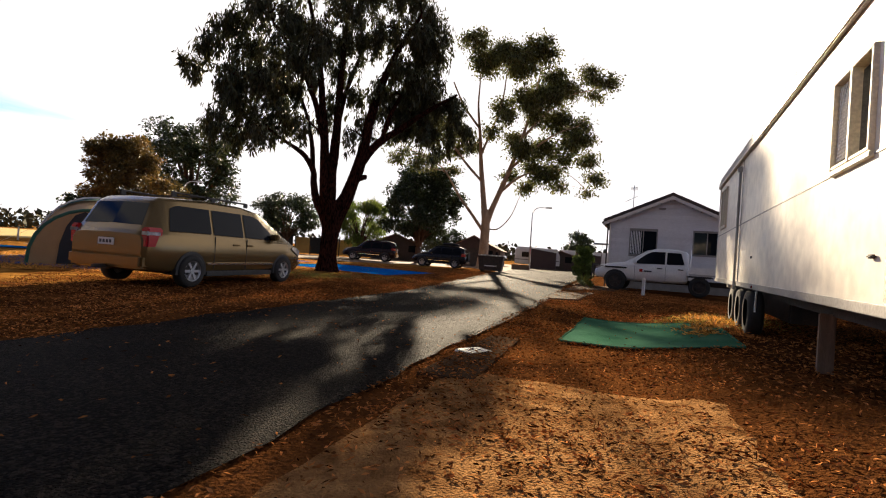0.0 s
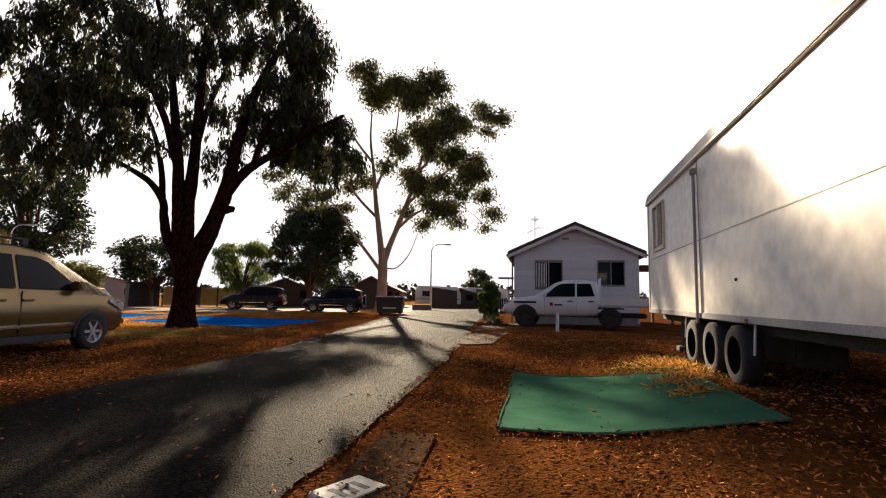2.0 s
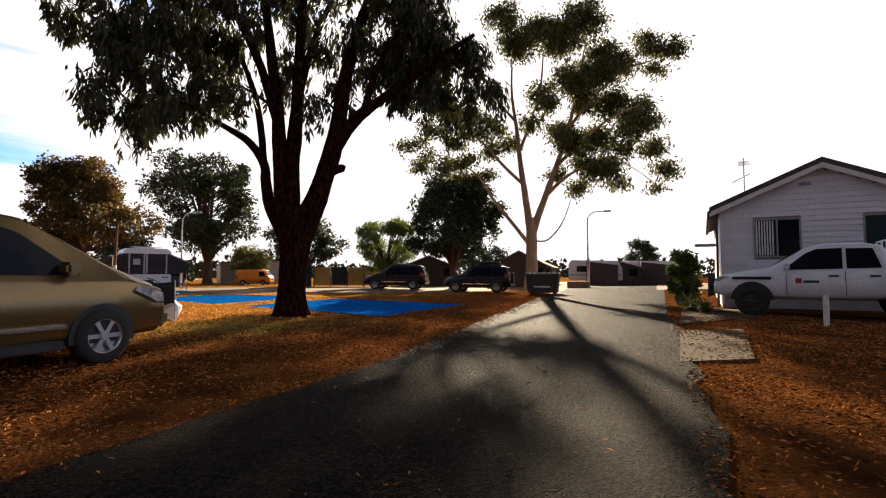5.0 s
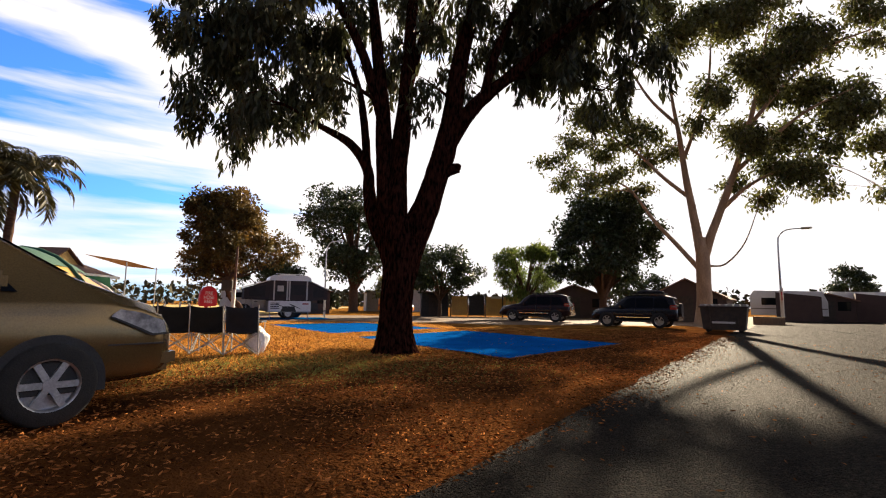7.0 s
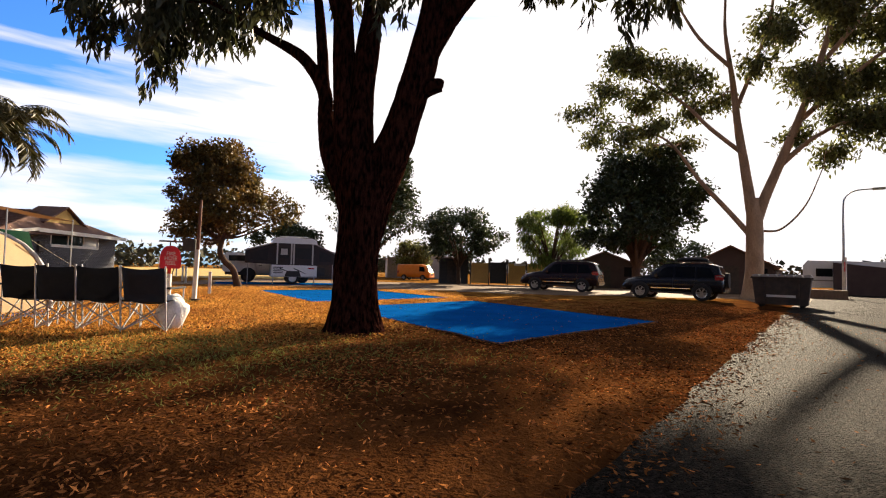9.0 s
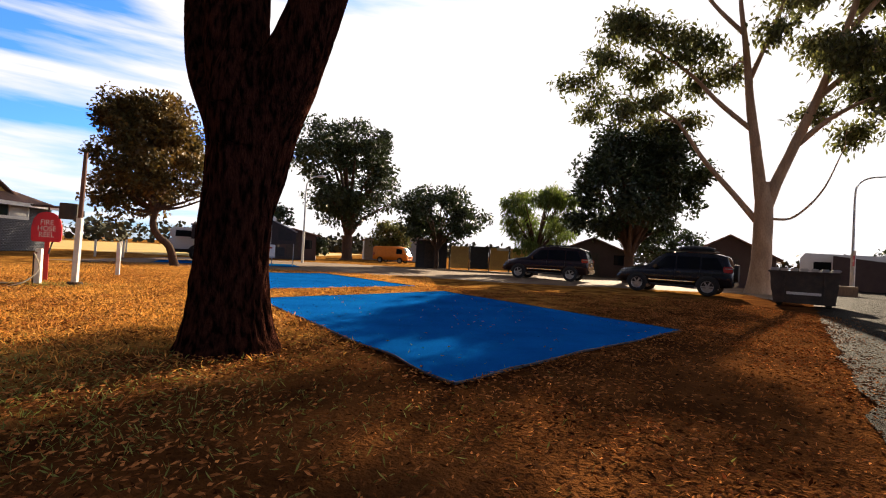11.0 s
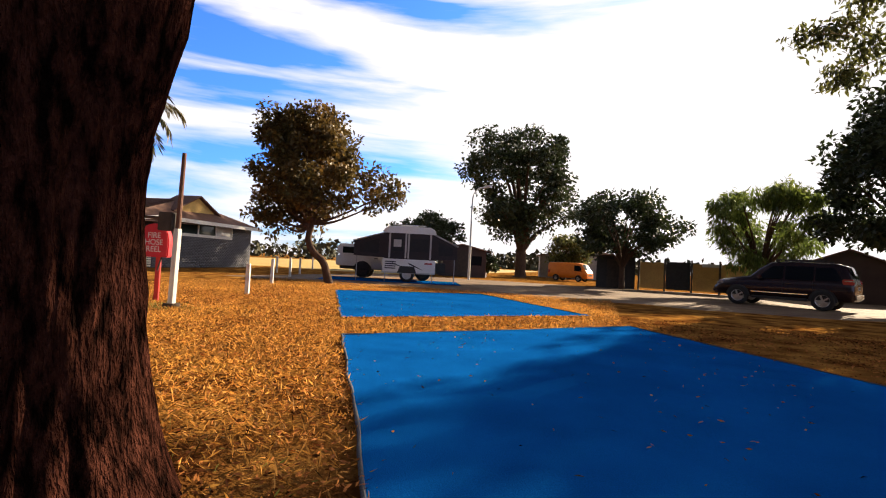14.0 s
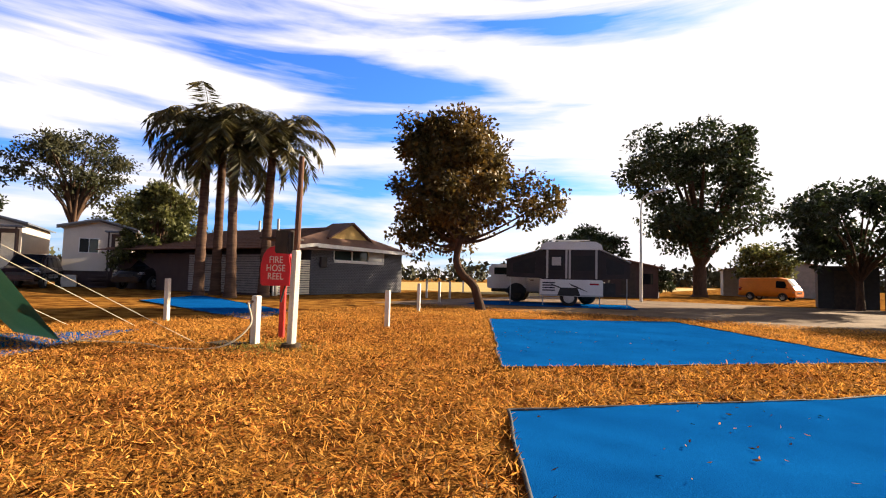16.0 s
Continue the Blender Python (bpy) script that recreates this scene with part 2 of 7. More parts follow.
M_TRIM = mat("grey_trim", (0.32, 0.30, 0.28), (0.22, 0.21, 0.2), 0.5, scale=4, fine=40, bump=0.1)
M_CHECK = mat("chequer_plate", (0.62, 0.55, 0.46), (0.40, 0.34, 0.28), 0.4, metal=0.4, scale=30, fine=45, bump=0.8, bump_dist=0.01)
M_WFRAME = mat("white_frame", (0.72, 0.70, 0.66), (0.6, 0.58, 0.55), 0.5, scale=5, fine=50, bump=0.1)
M_DARK = mat("dark_steel", (0.03, 0.028, 0.026), (0.07, 0.05, 0.04), 0.8, scale=6, fine=40, bump=0.3)
M_TIMBER = mat("old_timber", (0.22, 0.14, 0.09), (0.12, 0.08, 0.055), 0.9, scale=5, fine=40, bump=0.5, stretch=(4, 4, 0.6))
M_WHITEWOOD = mat("white_painted_post", (0.74, 0.72, 0.67), (0.5, 0.46, 0.4), 0.7, scale=3, fine=40, bump=0.3, stretch=(3, 3, 0.8))
M_CLAD = mat("pale_cladding", (0.72, 0.71, 0.72), (0.64, 0.63, 0.64), 0.6, scale=1.5, fine=30, bump=0.1, obj_random=0.06)
M_ROOF = mat("dark_roof", (0.05, 0.04, 0.04), (0.09, 0.07, 0.06), 0.8, scale=2, fine=30, bump=0.3)
M_TILE = mat("brown_roof_tile", (0.20, 0.095, 0.06), (0.11, 0.06, 0.045), 0.85, scale=2.5, fine=20, bump=0.4, obj_random=0.2)
M_BRICK = mat("grey_painted_brick", (0.105, 0.105, 0.12), (0.14, 0.14, 0.155), 0.8, scale=3, fine=40, bump=0.5, obj_random=0.16)
M_MORTAR = mat("grey_mortar", (0.075, 0.075, 0.085), (0.06, 0.06, 0.065), 0.9, scale=5, fine=50, bump=0.4)
M_FASCIA = mat("white_fascia", (0.78, 0.75, 0.7), (0.66, 0.62, 0.56), 0.6, scale=3, fine=40, bump=0.1)
M_LOUVRE = mat("cream_louvre", (0.72, 0.66, 0.52), (0.6, 0.54, 0.42), 0.6, scale=3, fine=40, bump=0.1)
M_RED = mat("red_cover", (0.62, 0.012, 0.02), (0.5, 0.01, 0.02), 0.5, scale=4, fine=50, bump=0.15)
M_REDPAINT = mat("red_post_paint", (0.55, 0.03, 0.02), (0.4, 0.02, 0.02), 0.5, scale=6, fine=50, bump=0.1)
M_RUST = mat("weathered_pole", (0.17, 0.075, 0.045), (0.10, 0.05, 0.035), 0.85, scale=4, fine=30, bump=0.5, stretch=(4, 4, 0.5))
M_GALV = mat("galvanised_steel", (0.48, 0.49, 0.5), (0.36, 0.37, 0.38), 0.45, metal=0.6, scale=6, fine=40, bump=0.05)
M_TENT_Y = mat("yellow_tent_fabric", (0.62, 0.40, 0.07), (0.5, 0.31, 0.06), 0.7, scale=2.5, fine=60, bump=0.25, transmit=0.35)
M_TENT_T = mat("tan_tent_fabric", (0.42, 0.27, 0.13), (0.34, 0.21, 0.1), 0.75, scale=2.5, fine=60, bump=0.25, transmit=0.25)
M_TENT_G = mat("green_tent_fabric", (0.02, 0.085, 0.055), (0.03, 0.11, 0.07), 0.7, scale=2.5, fine=60, bump=0.25, transmit=0.15)
M_TENT_B = mat("brown_tent_fabric", (0.16, 0.075, 0.03), (0.25, 0.12, 0.05), 0.75, scale=2.5, fine=60, bump=0.25, transmit=0.2)
M_FABRIC = mat("black_chair_fabric", (0.012, 0.012, 0.014), (0.022, 0.022, 0.026), 0.85, scale=5, fine=70, bump=0.4)
M_WHITEBAG = mat("white_bag", (0.8, 0.78, 0.75), (0.66, 0.64, 0.62), 0.5, scale=5, fine=30, bump=0.5)
M_ROPE = mat("pale_rope", (0.6, 0.55, 0.42), (0.5, 0.44, 0.33), 0.8, scale=20, fine=80, bump=0.2)
M_YELLOWPANEL = mat("ochre_panel", (0.56, 0.36, 0.11), (0.46, 0.28, 0.09), 0.8, scale=2, fine=30, bump=0.2)
M_CANVAS = mat("grey_canvas", (0.045, 0.036, 0.038), (0.03, 0.024, 0.026), 0.85, scale=2, fine=50, bump=0.3)
M_CANVASW = mat("pale_canvas", (0.52, 0.50, 0.48), (0.42, 0.40, 0.38), 0.8, scale=2, fine=50, bump=0.3)
M_MESHW = mat("dark_mesh_window", (0.012, 0.013, 0.015), (0.02, 0.02, 0.022), 0.7, bump=0)
M_CABIN = mat("cream_cabin_wall", (0.62, 0.55, 0.46), (0.54, 0.47, 0.39), 0.65, scale=1.5, fine=30, bump=0.1)
M_BLUEROOF = mat("slate_blue_roof", (0.12, 0.15, 0.2), (0.09, 0.11, 0.15), 0.5, scale=2, fine=30, bump=0.1)
M_BROWNW = mat("dark_brown_wall", (0.07, 0.045, 0.04), (0.05, 0.03, 0.03), 0.8, scale=2, fine=30, bump=0.2)
M_FAR = mat("far_scrub", (0.035, 0.04, 0.018), (0.06, 0.055, 0.025), 0.9, scale=0.3, fine=3, bump=0, island=0.3)
M_FIELD = mat("golden_field", (0.50, 0.34, 0.075), (0.40, 0.26, 0.06), 0.95, scale=0.2, fine=12, bump=0.4)


# ---------------------------------------------------------------- mesh helpers
def mesh_ob(name, bm, material, parent=None, label="", smooth=False):
    me = bpy.data.meshes.new(name)
    bm.to_mesh(me)
    bm.free()
    if smooth:
        for f in me.polygons:
            f.use_smooth = True
    me.materials.append(material)
    ob = new(name, me)
    if parent is not None:
        ob.parent = parent
    if label:
        ob["label"] = label
    return ob


def part(name, bm, material, parent, label="", smooth=False):
    return mesh_ob(name, bm, material, parent, label, smooth)


def thing(name, m, label, category, group="", kind=""):
    e = new(name)
    e.matrix_world = m
    return tagged(e, label, category, group, kind)


def raw(name, verts, faces, material, parent=None, smooth=False):
    """A mesh from arrays of corners and equal-sized faces."""
    verts, faces = np.asarray(verts, dtype=np.float32), np.asarray(faces, dtype=np.int32)
    me = bpy.data.meshes.new(name)
    k = faces.shape[1]
    me.vertices.add(len(verts))
    me.vertices.foreach_set("co", verts.ravel())
    me.loops.add(faces.size)
    me.loops.foreach_set("vertex_index", faces.ravel())
    me.polygons.add(len(faces))
    me.polygons.foreach_set("loop_start", np.arange(0, faces.size, k, dtype=np.int32))
    me.polygons.foreach_set("loop_total", np.full(len(faces), k, dtype=np.int32))
    if smooth:
        me.polygons.foreach_set("use_smooth", np.ones(len(faces), dtype=bool))
    me.update(calc_edges=True)
    me.materials.append(material)
    ob = new(name, me)
    if parent is not None:
        ob.parent = parent
    return ob


def add_box(bm, lo, hi, bevel=0.0, m=None):
    c = [(a + b) / 2 for a, b in zip(lo, hi)]
    s = [abs(b - a) for a, b in zip(lo, hi)]
    mt = Matrix.Translation(c) @ Matrix.Diagonal((*s, 1))
    if m is not None:
        mt = m @ mt
    r = bmesh.ops.create_cube(bm, size=1, matrix=mt)
    if bevel:
        es = {e for v in r["verts"] for e in v.link_edges}
        bmesh.ops.bevel(bm, geom=list(es), offset=bevel, segments=2, affect="EDGES", clamp_overlap=True)
    return bm


def box(lo, hi, bevel=0.0, m=None):
    return add_box(bmesh.new(), lo, hi, bevel, m)


def add_cyl(bm, p, q, r1, r2=None, seg=14, caps=True):
    p, q = Vector(p), Vector(q)
    d = q - p
    m = Matrix.Translation((p + q) / 2) @ d.to_track_quat("Z", "Y").to_matrix().to_4x4()
    bmesh.ops.create_cone(bm, cap_ends=caps, segments=seg, radius1=r1, radius2=r1 if r2 is None else r2, depth=d.length, matrix=m)
    return bm


def cyl(p, q, r1, r2=None, seg=14):
    return add_cyl(bmesh.new(), p, q, r1, r2, seg)


def prism(points, depth, axis="y", lo=0.0):
    """Extrude an outline (x, z) along y, from lo to lo + depth."""
    bm = bmesh.new()
    a = [bm.verts.new((x, lo, z)) for x, z in points]
    b = [bm.verts.new((x, lo + depth, z)) for x, z in points]
    bm.faces.new(a)
    bm.faces.new(list(reversed(b)))
    n = len(points)
    for i in range(n):
        bm.faces.new((a[i], b[i], b[(i + 1) % n], a[(i + 1) % n]))
    bmesh.ops.recalc_face_normals(bm, faces=bm.faces)
    return bm


def tube_arrays(pts, radii, seg=8, wob=0.0, rng=None):
    """Ring-swept tube through pts: corner and face arrays."""
    pts = [Vector(p) for p in pts]
    V, F = [], []
    up = Vector((0.31, 0.17, 0.93))
    for i, p in enumerate(pts):
        d = (pts[min(i + 1, len(pts) - 1)] - pts[max(i - 1, 0)]).normalized()
        s = d.cross(up if abs(d.dot(up)) < 0.95 else Vector((1, 0, 0))).normalized()
        t = s.cross(d)
        for j in range(seg):
            a = 2 * math.pi * j / seg
            r = radii[i] * (1 + (rng.uniform(-wob, wob) if wob else 0))
            V.append(p + s * (r * math.cos(a)) + t * (r * math.sin(a)))
    for i in range(len(pts) - 1):
        for j in range(seg):
            a, b = i * seg + j, i * seg + (j + 1) % seg
            F.append((a, b, b + seg, a + seg))
    return V, F


def smooth_path(ctrl, n=8):
    """Catmull-Rom through control points of (x, y, z, r)."""
    c = [np.array(p, float) for p in ctrl]
    c = [2 * c[0] - c[1]] + c + [2 * c[-1] - c[-2]]
    out = []
    for i in range(1, len(c) - 2):
        for k in range(n):
            t = k / n
            a, b, d, e = c[i - 1], c[i], c[i + 1], c[i + 2]
            out.append(0.5 * (2 * b + (d - a) * t + (2 * a - 5 * b + 4 * d - e) * t * t + (3 * b - a - 3 * d + e) * t ** 3))
    out.append(c[-2])
    return out


def leaf_arrays(centres, dirs, length, width, rs):
    """Diamond leaves bent once along the middle, one at each centre along its direction."""
    n = len(centres)
    d = dirs / np.linalg.norm(dirs, axis=1, keepdims=True)
    s = np.cross(d, rs.normal(size=(n, 3)))
    s /= np.linalg.norm(s, axis=1, keepdims=True) + 1e-9
    L = (length * rs.uniform(0.6, 1.3, size=(n, 1)))
    W = (width * rs.uniform(0.6, 1.3, size=(n, 1)))
    up = np.cross(s, d)
    v = np.stack([centres, centres + d * L * 0.5 + s * W + up * W * 0.4, centres + d * L, centres + d * L * 0.5 - s * W + up * W * 0.4], 1)
    f = np.arange(4 * n).reshape(n, 4)
    return v.reshape(-1, 3), f


# ---------------------------------------------------------------- trees
def lobed_tree(name, x, y, label, limbs, lobes, axis, bark, leaf, seed, leaf_len, leaf_w, hang, twigs=16, per_twig=40, puff=0.3, strand=0.0, ridge=False, seg=8, fork_low=1.5):
    """Stems as splines of (x, y, z, r); lobes of foliage (across, behind, height, radius) hang on branches that grow from the nearest stem.
    axis is the bearing of 'behind' in degrees."""
    rng, rs = random.Random(seed), np.random.RandomState(seed)
    root = thing(name, pose(x, y, 0), label, "tree")
    V, F, nodes = [], [], []

    def put(pts, rad, sg):
        v, f = tube_arrays(pts, rad, sg)
        k = len(V)
        V.extend(v)
        F.extend(tuple(i + k for i in q) for q in f)

    for limb in limbs:
        big = limb[0][3] > 0.4
        sp = smooth_path(limb, (22 if big else 12) if ridge and limb[0][3] > 0.12 else 7)
        sg = (84 if big else 26) if ridge and limb[0][3] > 0.12 else seg * 2 if limb[0][3] > 0.2 else seg
        v, f = tube_arrays([q[:3] for q in sp], [q[3] for q in sp], sg)
        k = len(V)
        for i, q in enumerate(v):
            c = Vector(sp[i // sg][:3])
            o = q - c
            a = math.atan2(o.y, o.x)
            lump = noise.noise(Vector((math.cos(a) * 1.3, math.sin(a) * 1.3, c.z * 0.9 + limb[0][0] * 7)))
            w = 0.12 * lump * o.length
            if ridge:
                g = noise.noise(Vector((math.cos(a) * 7, math.sin(a) * 7, c.z * 1.1 + limb[0][0] * 5)))
                g2 = noise.noise(Vector((math.cos(a) * 19, math.sin(a) * 19, c.z * 3.0)))
                w = (0.05 * (0.4 - abs(g)) + 0.022 * (0.3 - abs(g2)) + 0.05 * lump) * min(1, o.length / 0.25)
            V.append(q + o.normalized() * w)
        F.extend(tuple(j + k for j in q) for q in f)
        nodes += [(Vector(q[:3]), q[3]) for q in sp if q[2] > fork_low and q[3] < 0.3]
    ar = radians(axis)
    ahead, right = Vector((math.cos(ar), math.sin(ar), 0)), Vector((math.sin(ar), -math.cos(ar), 0))
    C, D = [], []
    stems = list(nodes)
    for u, b, z, r in lobes:
        c = right * u + ahead * b + Vector((0, 0, z))
        p0, r0 = min(nodes, key=lambda n: (n[0] - c).length + (1.2 * max(0.0, n[0].z - c.z + 0.3)) + (0.0 if n[1] > 0.03 else 0.4))
        span = (c - p0).length
        mid = p0.lerp(c, 0.5) + Vector((rng.uniform(-0.1, 0.1) * span, rng.uniform(-0.1, 0.1) * span, 0.10 * span))
        r1 = min(r0 * 0.7, 0.025 + 0.018 * span)
        path = smooth_path([(*p0, r1), (*mid, r1 * 0.75), (*c, max(0.012, r1 * 0.45))], 5)
        put([q[:3] for q in path], [q[3] for q in path], 6)
        nodes += [(Vector(q[:3]), q[3]) for q in path[4:]]
        for k in range(max(4, int(twigs * r * r))):
            o = Vector((rng.gauss(0, 1), rng.gauss(0, 1), rng.gauss(0, 1))).normalized() * (rng.random() ** 0.4) * r
            tip = c + Vector((o.x, o.y, o.z * 0.75))
            st = Vector(path[rng.randrange(len(path) // 2, len(path))][:3])
            m = st.lerp(tip, 0.55) + Vector((rng.uniform(-0.12, 0.12), rng.uniform(-0.12, 0.12), 0.08 + 0.06 * r))
            put([st, m, tip], [0.014, 0.009, 0.005], 4)
            n = int(per_twig * rng.uniform(0.5, 1.4))
            if strand:
                drop = strand * rng.uniform(0.3, 1.0) * (1.5 if rng.random() < 0.2 else 1.0)
                t = rs.uniform(0, 1, n)
                sway = rs.normal(size=2) * 0.12 * drop
                pts = np.stack([tip.x + sway[0] * t + rs.normal(size=n) * puff * (1 - 0.7 * t), tip.y + sway[1] * t + rs.normal(size=n) * puff * (1 - 0.7 * t), tip.z + 0.05 - drop * t + rs.normal(size=n) * 0.05], 1)
            else:
                pts = np.array(tip) + rs.normal(size=(n, 3)) * puff * np.array([0.6, 0.6, 0.42])
            C.append(pts)
            D.append(rs.normal(size=(n, 3)) * 0.55 + np.array([0, 0, -hang]))
    raw("trunk", [tuple(v) for v in V], F, bark, root, smooth=True)
    v, f = leaf_arrays(np.vstack(C), np.vstack(D), leaf_len, leaf_w, rs)
    raw("crown", v, f, leaf, root)
    return root


def round_tree(name, x, y, label, height, width, low, bark, leaf, seed, leaves=9000, leaf_len=0.22, leaf_w=0.06, trunk_r=0.18, off=0.0, lean=(0, 0), hang=0.3, clumps=46, clump_r=None, oblate=1.0, stem=None, lobes=()):
    """A crown of many clumps hung on limbs that rise from one trunk."""
    rng, rs = random.Random(seed), np.random.RandomState(seed)
    root = thing(name, pose(x, y, 0), label, "tree")
    V, F = [], []

    def put(ctrl, sg):
        sp = smooth_path(ctrl, 5)
        v, f = tube_arrays([q[:3] for q in sp], [max(0.012, q[3]) for q in sp], sg, 0.06, rng)
        k = len(V)
        V.extend(v)
        F.extend(tuple(i + k for i in q) for q in f)

    fork = max(low * 0.75, 0.6)
    cx, cy = lean
    put(stem or [(0, 0, -0.1, trunk_r * 1.45), (0.02, 0.0, 0.25, trunk_r * 1.05), (cx * 0.3, cy * 0.3, fork * 0.6, trunk_r), (cx * 0.6, cy * 0.6, fork, trunk_r * 0.95)], 10)
    cr = clump_r or width * 0.13
    cents = []
    for i in range(clumps):
        u = rng.uniform(0, 2 * math.pi)
        h = rng.random() ** 0.85
        prof = math.sin(math.pi * min(1.0, 0.08 + h * 0.80)) ** 0.6 * oblate
        uneven = 0.92 + 0.55 * noise.noise(Vector((math.cos(u) * 1.1 + seed, math.sin(u) * 1.1, h * 2.2)))
        rr = (width / 2 * prof * math.sqrt(rng.uniform(0.25, 1.0)) - cr * 0.3) * uneven
        cents.append((cx + off + rr * math.cos(u), cy + rr * math.sin(u), low + cr * 0.6 + h * (height - low - cr * 1.3)))
    cents = list(lobes) + cents[len(lobes):]
    for c in cents[:26]:
        mid = (cx * 0.8 + (c[0] - cx) * 0.35, cy * 0.8 + (c[1] - cy) * 0.35, fork + (c[2] - fork) * 0.5, trunk_r * 0.33)
        put([(cx * 0.6, cy * 0.6, fork * 0.97, trunk_r * 0.6) if not stem else stem[-1], mid, (c[0], c[1], c[2], 0.02)], 5)
    raw("trunk", [tuple(v) for v in V], F, bark, root, smooth=True)
    per = leaves // clumps
    C = np.repeat(np.array(cents), per, axis=0)
    n = len(C)
    size = np.repeat(np.array([rng.uniform(0.55, 1.35) for _ in cents]), per)[:, None]
    o = rs.normal(size=(n, 3))
    o /= np.linalg.norm(o, axis=1, keepdims=True)
    sub = rs.normal(size=(clumps, 7, 3))
    sub /= np.linalg.norm(sub, axis=2, keepdims=True)
    pick = sub[np.repeat(np.arange(clumps), per), rs.randint(0, 7, n)]
    C = C + (pick * 0.72 + o * 0.5 * rs.uniform(0.05, 1.0, size=(n, 1)) ** 0.5) * cr * size * np.array([1, 1, 0.8])
    d = o * 0.6 + rs.normal(size=(n, 3)) * 0.6 + np.array([0, 0, -hang])
    v, f = leaf_arrays(C, d, leaf_len, leaf_w, rs)
    raw("crown", v, f, leaf, root)
    return root


def palm(x, y, height, lean, seed):
    rng, rs = random.Random(seed), np.random.RandomState(seed)
    root = thing("palm_tree", pose(x, y, 0), "tall feathery palm with a slim ringed trunk and arching fronds", "palm", "palms beside the brick building")
    sp = smooth_path([(0, 0, -0.1, 0.3), (0.02, 0, 0.6, 0.23), (lean * 0.4, 0, height * 0.5, 0.19), (lean, 0, height, 0.17), (lean, 0, height + 0.5, 0.12)], 10)
    rad = [q[3] * (1.07 if i % 2 else 0.97) for i, q in enumerate(sp)]
    v, f = tube_arrays([q[:3] for q in sp], rad, 10, 0.03, rng)
    raw("trunk", [tuple(p) for p in v], f, M_BARKP, root, smooth=True)
    for k in range(26):
        a = k * 2.39996 + rng.uniform(-0.2, 0.2)
        el = rng.uniform(-0.25, 1.45)
        L = rng.uniform(2.5, 3.3)
        dx, dy = math.cos(a), math.sin(a)
        pts, p, e = [], np.array([lean, 0, height + 0.3]), el
        for i in range(11):
            pts.append(p.copy())
            p = p + np.array([dx * math.cos(e), dy * math.cos(e), math.sin(e)]) * L / 10
            e -= 0.10 + 0.026 * i
        pts = np.array(pts)
        C, D = [], []
        for i in range(60):
            t = 0.8 + i / 60 * 9.1
            j = int(t)
            q = pts[j] + (pts[min(j + 1, 10)] - pts[j]) * (t - j)
            tan = pts[min(j + 1, 10)] - pts[j]
            for sgn in (-1, 1):
                C.append(q)
                D.append(np.array([-dy * sgn, dx * sgn, 0]) * 0.9 + tan * 2.0 + np.array([0, 0, -0.55 + rng.uniform(-0.3, 0.2)]))
        v, f = leaf_arrays(np.array(C), np.array(D), 0.7, 0.032, rs)
        rv, rf = tube_arrays([tuple(q) for q in pts], [0.03 - 0.0023 * i for i in range(11)], 4)
        rv = np.array([tuple(q) for q in rv])
        raw("frond", np.vstack([v, rv]), np.vstack([f, np.array(rf) + len(v)]), M_PALM, root)
    return root


# ---------------------------------------------------------------- ground, road, mats
def ground_material():
    m = mat("ground_cover", (0.032, 0.012, 0.005), (0.15, 0.056, 0.017), 1.0, scale=1.3, fine=42, bump=0.9, spread=0.5, spec=0.0, bump_dist=0.035)
    nt, lk = m.node_tree.nodes, m.node_tree.links
    base = next(n for n in nt if n.type == "MIX")
    tc = next(n for n in nt if n.type == "TEX_COORD")
    # dry lawn begins some metres left of the road, with a ragged border
    dp = nt.new("ShaderNodeVectorMath")
    dp.operation = "DOT_PRODUCT"
    dp.inputs[1].default_value = (-0.72, 0.70, 0)
    lk.new(tc.outputs["Object"], dp.inputs[0])
    nz = nt.new("ShaderNodeTexNoise")
    nz.inputs["Scale"].default_value, nz.inputs["Detail"].default_value = 0.9, 5
    lk.new(tc.outputs["Object"], nz.inputs["Vector"])
    ad = nt.new("ShaderNodeMath")
    ad.operation = "MULTIPLY_ADD"
    ad.inputs[1].default_value = 5.0
    lk.new(nz.outputs["Fac"], ad.inputs[0])
    lk.new(dp.outputs["Value"], ad.inputs[2])
    mr = nt.new("ShaderNodeMapRange")
    mr.inputs["From Min"].default_value, mr.inputs["From Max"].default_value = 9.8, 11.8
    lk.new(ad.outputs[0], mr.inputs["Value"])
    n3 = nt.new("ShaderNodeTexNoise")
    n3.inputs["Scale"].default_value, n3.inputs["Detail"].default_value = 1.6, 8
    lk.new(tc.outputs["Object"], n3.inputs["Vector"])
    cr = nt.new("ShaderNodeValToRGB")
    cr.color_ramp.elements[0].position, cr.color_ramp.elements[0].color = 0.36, (0.105, 0.036, 0.01, 1)
    cr.color_ramp.elements[1].position, cr.color_ramp.elements[1].color = 0.66, (0.40, 0.19, 0.043, 1)
    lk.new(n3.outputs["Fac"], cr.inputs["Fac"])
    mx = nt.new("ShaderNodeMix")
    mx.data_type = "RGBA"
    lk.new(mr.outputs[0], mx.inputs[0])
    lk.new(base.outputs[2], mx.inputs[6])
    lk.new(cr.outputs["Color"], mx.inputs[7])
    sc = next(n for n in nt if n.type == "VECT_MATH" and n.operation == "SCALE")
    lk.new(mx.outputs[2], sc.inputs[0])
    return m


